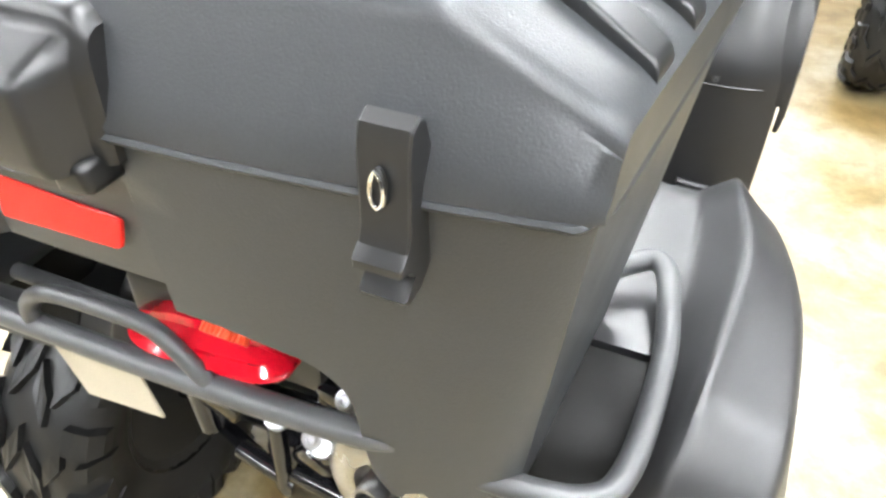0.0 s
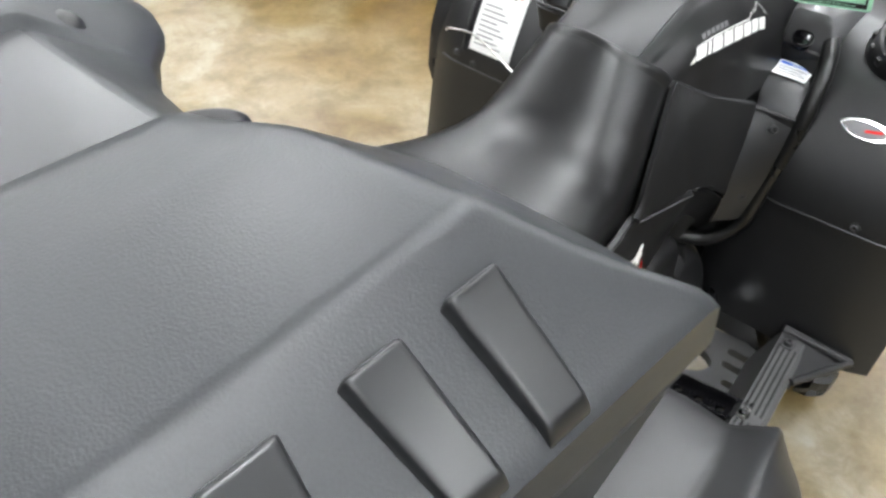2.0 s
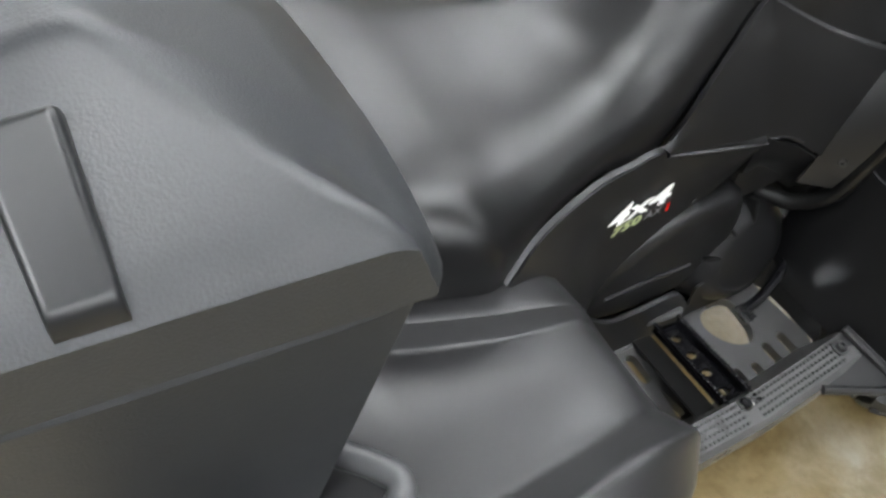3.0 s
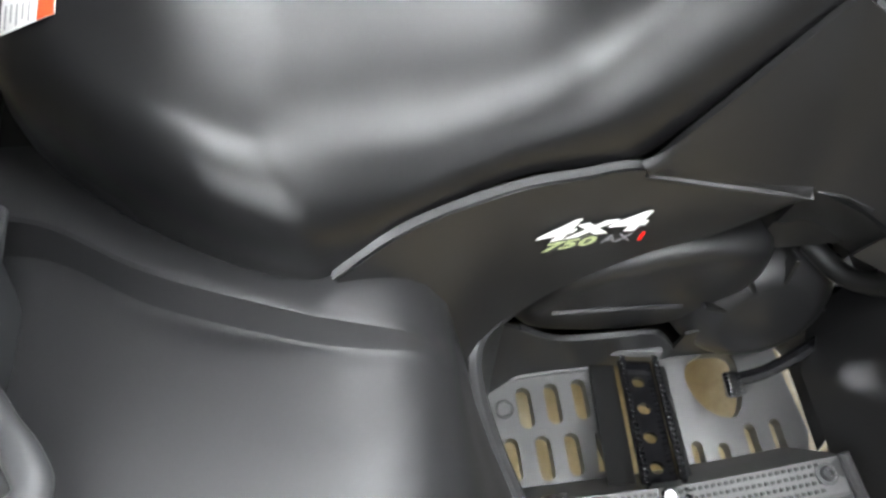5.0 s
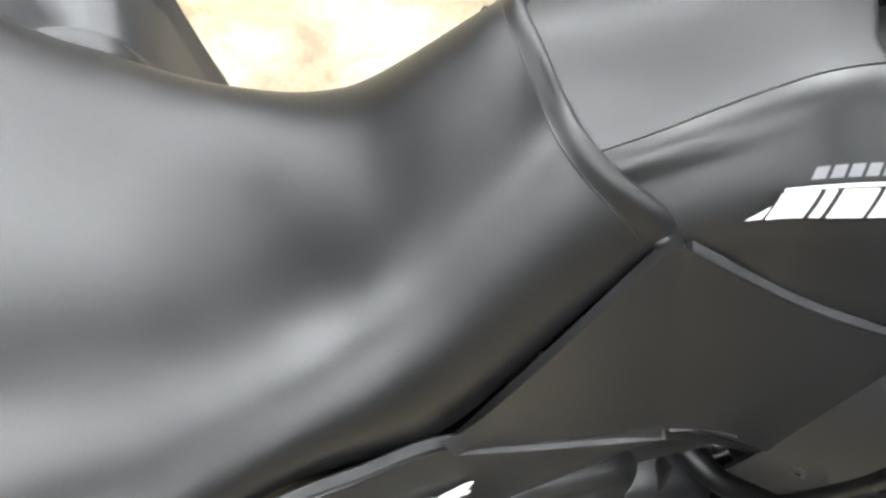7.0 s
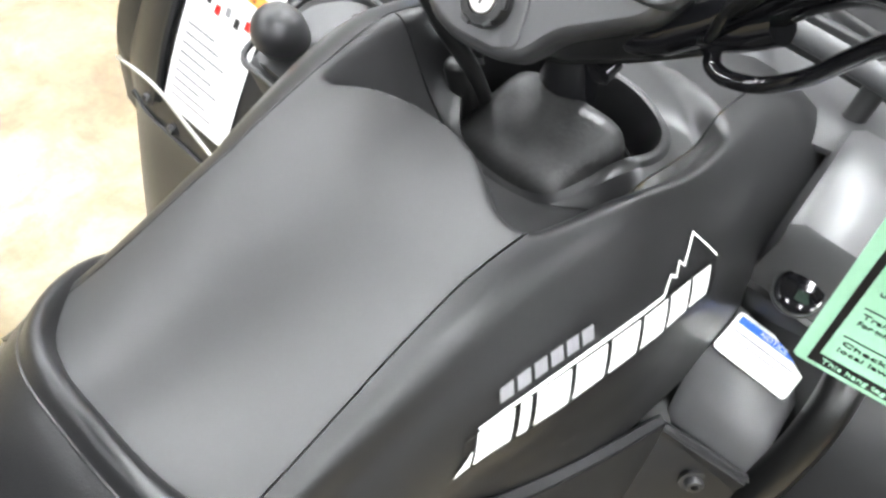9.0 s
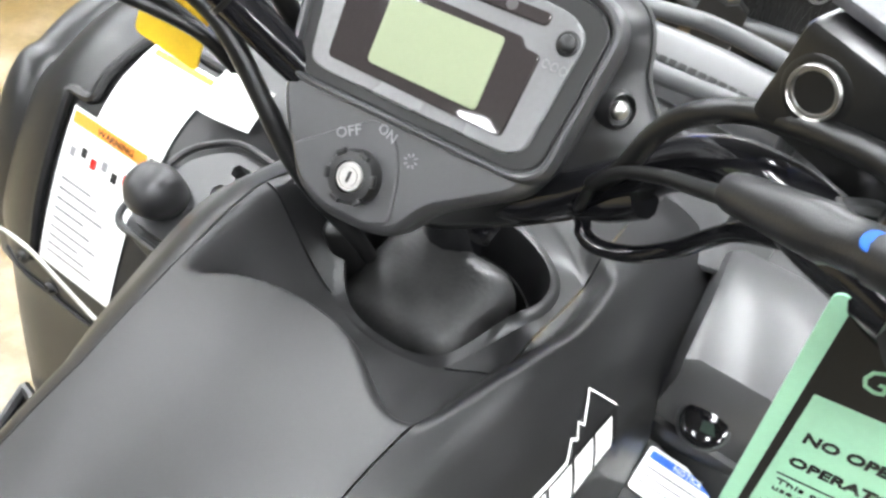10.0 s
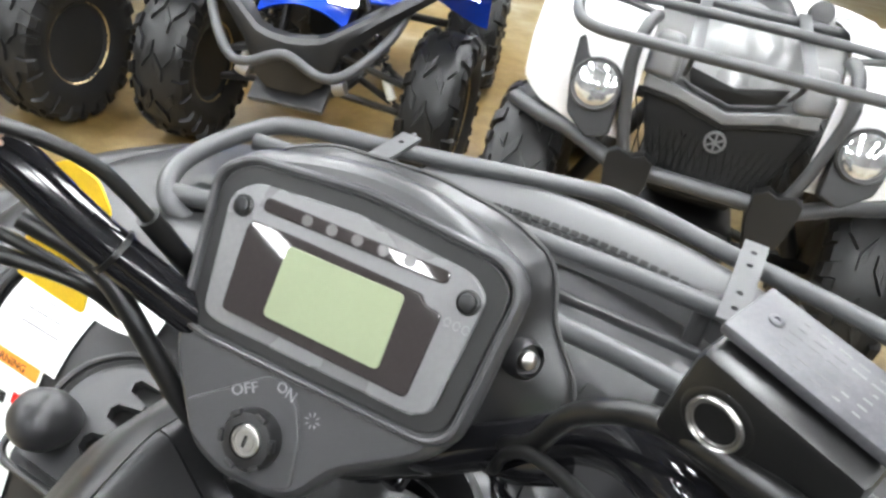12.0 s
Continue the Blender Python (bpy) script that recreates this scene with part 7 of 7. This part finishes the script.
# ---- other vehicles on display, facing the quad ----
def utility_quad(at, turn, paint, label, seed):
    """A utility quad seen from its front; y runs from its nose to its tail."""
    q = thing("display_quad_bike", label, "quad bike", at, turn, "quad bikes on display")

    def fender(w, side):
        def fn(a, b):
            u = 0.215 + 0.315 * a
            bow = 1 - 0.35 * max(0, a - 0.6) ** 2
            lo = 0.648 + 0.35 * max(0, u - 0.33)
            ys = [0.0, -0.005, 0.01, 0.09, 0.20, 0.40, 0.56, 0.66]
            zs = [lo, 0.76, 0.875, 0.962, 0.985, 0.975, 0.90, 0.76]
            k = b * 7
            i = min(int(k), 6)
            y = ys[i] + (ys[i + 1] - ys[i]) * (k - i)
            z = zs[i] + (zs[i + 1] - zs[i]) * (k - i)
            y += 0.05 * max(0, a - 0.72) / 0.28 * max(0, 1 - b * 2) + 0.03 * a
            return w((u * bow, y, z - 0.05 * max(0, a - 0.8) / 0.2 * min(1, b * 3)))
        f = part("front_fender", shell(fn, line(0, 1, 18), line(0, 1, 40), 0.006 * side), paint, q, "glossy front mudguard", sharp=45)
        m = frame_of(w((.312, -.012, .772)), w((1, 0.12, 0.0)), (0, 0.35, 1))
        if side < 0:
            m = frame_of(w((.312, -.012, .772)), (1, -0.12, 0), (0, 0.35, 1))
        blk = [(-.070, -.11), (-.02, -.13), (.045, -.085), (.066, 0.0), (.074, .095), (.060, .105), (.035, .055), (-.02, .060), (-.062, .02)]
        blk = [(side * x, y) for x, y in blk]
        part("lamp_surround", plates(round_poly(blk, 0.012), 0.03, m @ Matrix.Translation((0, 0, 0.006)), 0.004), NOSE_BLACK, f)
        lamp = part("headlight", lathes([(0.062, -0.01), (0.064, 0.010), (0.060, 0.014), (0.056, 0.012)], m @ Matrix.Translation((side * -0.004, -0.002, 0.006)), 32), SATIN_STEEL, f, "round clear headlight")
        part("lens", lathes([(0.056, 0.006), (0.050, 0.014), (0.036, 0.020), (0.018, 0.024), (0.0, 0.025)], m @ Matrix.Translation((side * -0.004, -0.002, 0.006)), 28), GLASS_LAMP, lamp)
        return f

    def both_sides(make):
        for side in (1, -1):
            make(lambda p, k=side: Vector((k * p[0], p[1], p[2])), side)
    both_sides(fender)
    flat = frame_of((0, 0, 0), (1, 0, 0), (0, 0.12, 1))

    def face(points, depth, dy, mat, name, parent, label="", bevel=0.004):
        pts = [(x, z / math.sqrt(1 + 0.0144)) for x, z in points]
        return part(name, plates(pts, depth, Matrix.Translation((0, dy - 0.09, 0)) @ flat, bevel), mat, parent, label)

    def sym(half):
        return [(x, z) for x, z in half] + [(-x, z) for x, z in half[::-1] if x > 1e-6]
    # Dark grille with its mesh, chevron trim, badge and air slot.
    gr = face(sym([(0, .545), (.125, .555), (.195, .78), (.18, .80), (0, .77)]), 0.03, 0.045, PRINT_SHADE_BLACK, "grille", q, "black mesh grille under a grey chevron trim")
    me = bmesh.new()
    for i in range(-10, 11):
        tube(me, [(i * 0.016 - 0.02, -0.012 + 0.03, .56), (i * 0.016 * 1.25 + 0.02, 0.022 + 0.03, .77)], 0.0022, 4, smooth=False)
        tube(me, [(i * 0.016 + 0.02, -0.012 + 0.03, .56), (i * 0.016 * 1.25 - 0.02, 0.022 + 0.03, .77)], 0.0022, 4, smooth=False)
    tagged(part("grille_mesh", me, HOSE, gr), kind="stuff")
    face([(-.205, .785), (-.205, .825), (-.12, .812), (0, .790), (.12, .812), (.205, .825), (.205, .785), (.12, .775), (0, .742), (-.12, .775)], 0.03, 0.022, NOSE_BLACK, "grille_band", gr)
    face([(-.205, .80), (-.20, .832), (-.12, .818), (0, .786), (.12, .818), (.20, .832), (.205, .80), (.12, .790), (0, .758), (-.12, .790)], 0.02, 0.012, NOSE_GREY, "chevron_trim", gr, "pale grey chevron trim")
    face([(-.118, .868), (-.10, .826), (0, .800), (.10, .826), (.118, .868), (0, .842)], 0.02, 0.03, PRINT_SHADE_BLACK, "air_slot", gr)
    face([(-.125, .836), (-.10, .815), (0, .788), (.10, .815), (.125, .836), (.10, .830), (0, .803), (-.10, .830)], 0.02, 0.022, GREY_PLASTIC, "slot_lip", gr)
    disc = Matrix.Translation((0, -0.068, 0)) @ flat @ Matrix.Translation((0, .705, 0))
    part("badge", lathes([(0.026, -0.01), (0.027, 0.004), (0.025, 0.006), (0.021, 0.006), (0.020, -0.006)], disc, 28), ALLOY, gr, "round silver badge")
    part("badge_field", lathes([(0.021, -0.006), (0.021, 0.001), (0.0, 0.001)], disc, 24), HOSE, gr)
    for k in range(3):
        part("badge_spoke", blocks((0.005, 0.04, 0.003), disc @ pose(0, 0, 0.005, 0, 0, 60 * k)), ALLOY, gr)
    # Hood.
    def hood(u, v):
        x = u * (0.225 + 0.03 * v)
        return Vector((x, 0.035 + 0.40 * v + 0.03 * abs(u), 0.815 + 0.05 * min(1, v * 4) + 0.10 * v ** 0.8 - 0.028 * (1 - abs(u)) * max(0, 1 - 3 * v) + 0.012 * math.cos(u * 6)))
    part("hood", shell(hood, line(-1, 1, 28), line(0, 1, 16), 0.006), NOSE_GREY, q, "grey plastic hood", sharp=35)
    for s in (-1, 1):
        part("hood_cheek", blocks((0.085, 0.06, 0.11), pose(s * .175, .05, .865, -14, 0, s * 12), 0.02, 3, (0.8, 0.8)), NOSE_GREY, q)
    # Front guard.
    bb = bmesh.new()
    tube(bb, [(-.54, .22, .605), (-.44, .12, .612), (-.34, .05, .615), (-.25, .0, .598), (-.18, -.012, .588), (.18, -.012, .588), (.25, .0, .598), (.34, .05, .615), (.44, .12, .612), (.54, .22, .605)], 0.0205, 14)
    guard = part("front_guard", bb, RACK_STEEL, q, "grey tubular steel front guard")
    for s in (-1, 1):
        u = bmesh.new()
        tube(u, [(s * .19, -.015, .60), (s * .215, -.02, .68), (s * .240, -.02, .80), (s * .245, -.015, .87), (s * .235, .03, .925), (s * .22, .08, .94)], 0.016, 12)
        part("upright_tube", u, RACK_STEEL, guard)
        part("joint_plate", plates([(s * x, z) for x, z in ((.122, .622), (.150, .640), (.175, .628), (.212, .640), (.236, .622), (.238, .595), (.222, .500), (.150, .455), (.122, .560))], 0.034, Matrix.Translation((0, -.04, 0)) @ frame_of((0, 0, 0), (1, 0, 0), (0, 0, 1)), 0.003), NOSE_BLACK, guard, "black joint plate")
    # Front rack.
    rk = bmesh.new()
    tube(rk, [(-.40, .30, .955), (-.40, .02, .955), (-.385, -.08, .940), (-.34, -.12, .925), (-.2, -.125, .922), (.2, -.125, .922), (.34, -.12, .925), (.385, -.08, .940), (.40, .02, .955), (.40, .30, .955)], 0.0135, 12)
    rack = part("front_rack", rk, RACK_STEEL, q, "grey tubular front rack")
    for y, z in ((.10, .968), (.30, .960)):
        t = bmesh.new()
        tube(t, [(-.40, y, z - .01), (-.2, y, z), (.2, y, z), (.40, y, z - .01)], 0.0125, 12)
        part("rack_tube", t, RACK_STEEL, rack)
    for s in (-.12, .12):
        part("rack_slat", blocks((0.03, 0.44, 0.006), pose(s, .09, .954, 7, 0, 0), 0.002), RACK_STEEL, rack)
        t = bmesh.new()
        tube(t, [(s, -.12, .92), (s, -.06, .88), (s, .02, .84)], 0.006, 8)
        part("rack_post", t, SATIN_STEEL, rack)
    for s in (-1, 1):
        t = bmesh.new()
        tube(t, [(s * .22, .08, .94), (s * .3, .09, .955), (s * .40, .10, .958)], 0.010, 8)
        part("rack_post", t, RACK_STEEL, rack)
        c = lathes([(0.03, -0.02), (0.034, 0.0), (0.03, 0.02), (0.0, 0.024)], pose(s * .16, .34, .985, 70, 0, 0), 18)
        part("rack_clamp", c, SATIN_STEEL, rack)
    # Running gear.
    ch = bmesh.new()
    block(ch, (0.30, 1.5, 0.16), pose(0, .85, .36), 0.04)
    block(ch, (0.26, 0.5, 0.30), pose(0, .40, .60), 0.05)
    part("chassis", ch, PRINT_SHADE_BLACK, q)
    for s in (-1, 1):
        for y in (.30, 1.52):
            arm = bmesh.new()
            tube(arm, [(s * .1, y - .06, .34), (s * .40, y, .31), (s * .1, y + .06, .34)], 0.016, 8, smooth=False)
            part("suspension_arm", arm, PRINT_SHADE_BLACK, q)
            damper = bmesh.new()
            tube(damper, [(s * .14, y, .72), (s * .34, y, .34)], 0.026, 10, smooth=False)
            part("shock_absorber", damper, PRINT_SHADE_BLACK, q)
    for s in (-1, 1):
        wheel(q, (s * .47, .31, .315), 0.315, 0.205, 0.15, 0, 16, None, seed + s)
        wheel(q, (s * .45, 1.53, .315), 0.315, 0.25, 0.15, 0, 16, None, seed + 4 + s)
        rf = shell(lambda a, b, k=s: Vector((k * (0.20 + 0.36 * a), 1.53 + 0.42 * math.sin(radians(b)), 0.46 + 0.40 * math.cos(radians(b)) ** 0.7 - 0.04 * a * a)), line(0, 1, 8), line(-75, 75, 20), 0.006 * s)
        part("rear_fender", rf, paint, q)
    st = bmesh.new()
    rows = []
    for y, z, wd in ((.66, .93, .10), (.72, .935, .14), (.9, .87, .16), (1.15, .88, .17), (1.4, .92, .17), (1.52, .90, .13)):
        rows.append([(wd * math.cos(a) if abs(math.cos(a)) > 1e-6 else 0, y, z - 0.09 + 0.09 * math.sin(a) if math.sin(a) > 0 else z - 0.16) for a in line(0, math.pi, 12)] + [(-wd, y, z - .16), (wd, y, z - .16)])
    rings(st, rows)
    part("seat", st, SEAT_VINYL, q)
    hb = bmesh.new()
    tube(hb, [(-.40, .70, 1.16), (-.20, .62, 1.16), (-.08, .56, 1.05), (.08, .56, 1.05), (.20, .62, 1.16), (.40, .70, 1.16)], 0.0125, 10)
    block(hb, (0.18, 0.14, 0.12), pose(0, .55, 1.06, 25, 0, 0), 0.03, 3)
    tube(hb, [(0, .50, .85), (0, .56, 1.05)], 0.03, 10, smooth=False)
    part("handlebar", hb, SATIN_STEEL, q)
    tk = blocks((0.34, 0.34, 0.14), pose(0, .52, .91), 0.05, 3, (0.7, 0.8))
    part("tank_cover", tk, SATIN_STEEL, q)
    return q


def sport_quad(at, turn, paint, label, seed):
    """A sport quad with open suspension; y runs from its nose to its tail."""
    q = thing("sport_quad_bike", label, "quad bike", at, turn, "quad bikes on display")
    # Dark front guard: ridged beak over a bent tube.
    def beak(w, side):
        bm = bmesh.new()
        rows = []
        for x, y, zt, zb, t in ((0.0, -.36, .575, .40, .05), (.06, -.355, .58, .40, .05), (.11, -.34, .59, .43, .06), (.16, -.31, .62, .53, .08), (.24, -.26, .67, .60, .10), (.34, -.20, .735, .675, .10), (.42, -.14, .775, .73, .08)):
            rows.append([w(p) for p in ((x, y, zb), (x, y - .012, (zt + zb) / 2), (x, y - .004, zt - .015), (x, y + .012, zt), (x, y + t, zt + .004), (x, y + t, zb + .02))])
        rings(bm, rows)
        return part("beak", bm, NOSE_BLACK, q, "black plastic nose guard", sharp=28)
    for side in (1, -1):
        beak(lambda p, k=side: Vector((k * p[0], p[1], p[2])), side)
    bt = bmesh.new()
    tube(bt, [(-.34, -.12, .70), (-.30, -.24, .60), (-.20, -.36, .50), (-.12, -.39, .485), (.0, -.385, .53), (.12, -.39, .485), (.20, -.36, .50), (.30, -.24, .60), (.34, -.12, .70)], 0.0165, 12)
    part("bumper_tube", bt, RACK_STEEL, q, "grey bent bumper tube")
    part("skid_plate", blocks((0.26, 0.22, 0.02), pose(0, -.26, .40, 28, 0, 0), 0.006), SATIN_STEEL, q)
    for s in (-1, 1):
        part("bumper_clamp", lathes([(0.026, -0.02), (0.028, 0.0), (0.026, 0.02), (0.012, 0.024), (0.0, 0.024)], pose(s * .165, -.30, .43, 0, 70 * s, 0), 18), ALLOY, q)
    # Suspension.
    for s in (-1, 1):
        for name, z0, z1, y0 in (("lower_arm", .33, .26, -.10), ("lower_arm", .33, .26, .12), ("upper_arm", .46, .36, -.08), ("upper_arm", .46, .36, .10)):
            a = bmesh.new()
            tube(a, [(s * .11, y0, z0), (s * .37, 0.0, z1)], 0.013, 8, smooth=False)
            part(name, a, SATIN_STEEL, q)
        sh = bmesh.new()
        p, r = Vector((s * .30, -.02, .30)), Vector((s * .14, .03, .66))
        tube(sh, [p, r], 0.011, 10, smooth=False)
        shock = part("shock_absorber", sh, CHROME, q)
        co = bmesh.new()
        ax = axis(p, r)
        L = (r - p).length
        tube(co, [ax @ Vector((0.027 * math.cos(u), 0.027 * math.sin(u), L * (0.32 + 0.6 * u / 44))) for u in line(0, 44, 90)], 0.0055, 6, 1)
        part("spring", co, SATIN_STEEL, shock)
        part("shock_body", lathes([(0.018, L * 0.05), (0.020, L * 0.2), (0.016, L * 0.3), (0.010, L * 0.31)], ax, 14), WHITE, shock)
        wheel(q, (s * .475, 0.0, .305), 0.305, 0.20, 0.145, -4, 14, GOLD_RIM, seed + s)
        wheel(q, (s * .46, 1.25, .295), 0.295, 0.26, 0.13, 0, 14, GOLD_RIM, seed + 5 + s)
        def fd(a, b, k=s):
            x = 0.14 + 0.42 * a
            ang = radians(-35 + 110 * b)
            return Vector((k * x, 0.07 + 0.40 * math.sin(ang), 0.43 + 0.42 * math.cos(ang) + 0.08 * (1 - a) + 0.02 * math.sin(a * 5)))
        part("front_fender", shell(fd, line(0, 1, 12), line(0, 1, 18), 0.005 * s), paint, q, sharp=50)
        part("fender_panel", blocks((0.14, 0.02, 0.10), pose(s * .27, -.16, .735, -35, 0, s * 20), 0.008), paint, q)
        for k in range(3):
            bolt("bolt", (s * (.22 + .05 * k), -.175 + .012 * k, .735), (s * (.22 + .05 * k), -.6, 1.0), 0.006, q, CHROME)
        part("headlight", plates(round_poly([(-.05, -.02), (.05, -.03), (.06, .02), (-.03, .03)], 0.008), 0.02, frame_of((s * .13, -.235, .70), (1, s * .3, 0), (0, .6, 1)), 0.004), GLASS_LAMP, q, "clear headlight")
        rf = shell(lambda a, b, k=s: Vector((k * (0.14 + 0.42 * a), 1.22 + 0.40 * math.sin(radians(b)), 0.42 + 0.40 * math.cos(radians(b)))), line(0, 1, 8), line(-50, 70, 16), 0.005 * s)
        part("rear_fender", rf, paint, q)
    def hood(u, v):
        x = u * (0.15 + 0.02 * v)
        return Vector((x, -.24 + 0.50 * v, 0.655 + 0.24 * v ** 0.8 - 0.05 * abs(u) ** 2))
    part("hood", shell(hood, line(-1, 1, 16), line(0, 1, 12), 0.006), paint, q)
    ch = bmesh.new()
    block(ch, (0.22, 1.2, 0.14), pose(0, .55, .36), 0.03)
    block(ch, (0.24, 0.6, 0.34), pose(0, .48, .58), 0.05)
    part("chassis", ch, PRINT_SHADE_BLACK, q)
    for s in (-1, 1):
        for pts in ([(s * .09, -.30, .42), (s * .11, -.1, .50), (s * .12, .1, .70), (s * .12, .5, .74)], [(s * .09, -.30, .38), (s * .12, 0, .33), (s * .13, .6, .30)]):
            rail = bmesh.new()
            tube(rail, pts, 0.016, 8)
            part("frame_tube", rail, PRINT_SHADE_BLACK, q)
    axle = bmesh.new()
    tube(axle, [(-.40, 1.25, .295), (.40, 1.25, .295)], 0.022, 10, smooth=False)
    part("rear_axle", axle, PRINT_SHADE_BLACK, q)
    st = bmesh.new()
    rows = []
    for y, z, wd in ((.42, .88, .09), (.5, .89, .13), (.7, .80, .13), (1.0, .80, .14), (1.28, .84, .11)):
        rows.append([(wd * math.cos(a), y, z - 0.07 + 0.07 * math.sin(a)) for a in line(0, math.pi, 10)] + [(-wd, y, z - .14), (wd, y, z - .14)])
    rings(st, rows)
    part("seat", st, SEAT_VINYL, q)
    hb = bmesh.new()
    tube(hb, [(-.38, .50, 1.08), (-.18, .42, 1.07), (-.07, .36, .99), (.07, .36, .99), (.18, .42, 1.07), (.38, .50, 1.08)], 0.0125, 10)
    tube(hb, [(0, .28, .80), (0, .36, 1.0)], 0.025, 10, smooth=False)
    part("handlebar", hb, SATIN_STEEL, q)
    return q


utility_quad((.034, 1.77, 0), 9.55, WHITE_PAINT, "white utility quad bike with a grey tubular front guard", 21)
sport_quad((-1.40, 2.14, 0), 19.5, BLUE_PAINT, "blue and black sport quad bike with machined rims", 41)
sport_quad((-2.72, 1.62, 0), 14.0, SATIN_STEEL, "dark sport quad bike with knobbly tyres", 61)
utility_quad((1.40, 1.60, 0), -6.0, GREY_PLASTIC, "dark grey utility quad bike with a tubular front guard", 81)
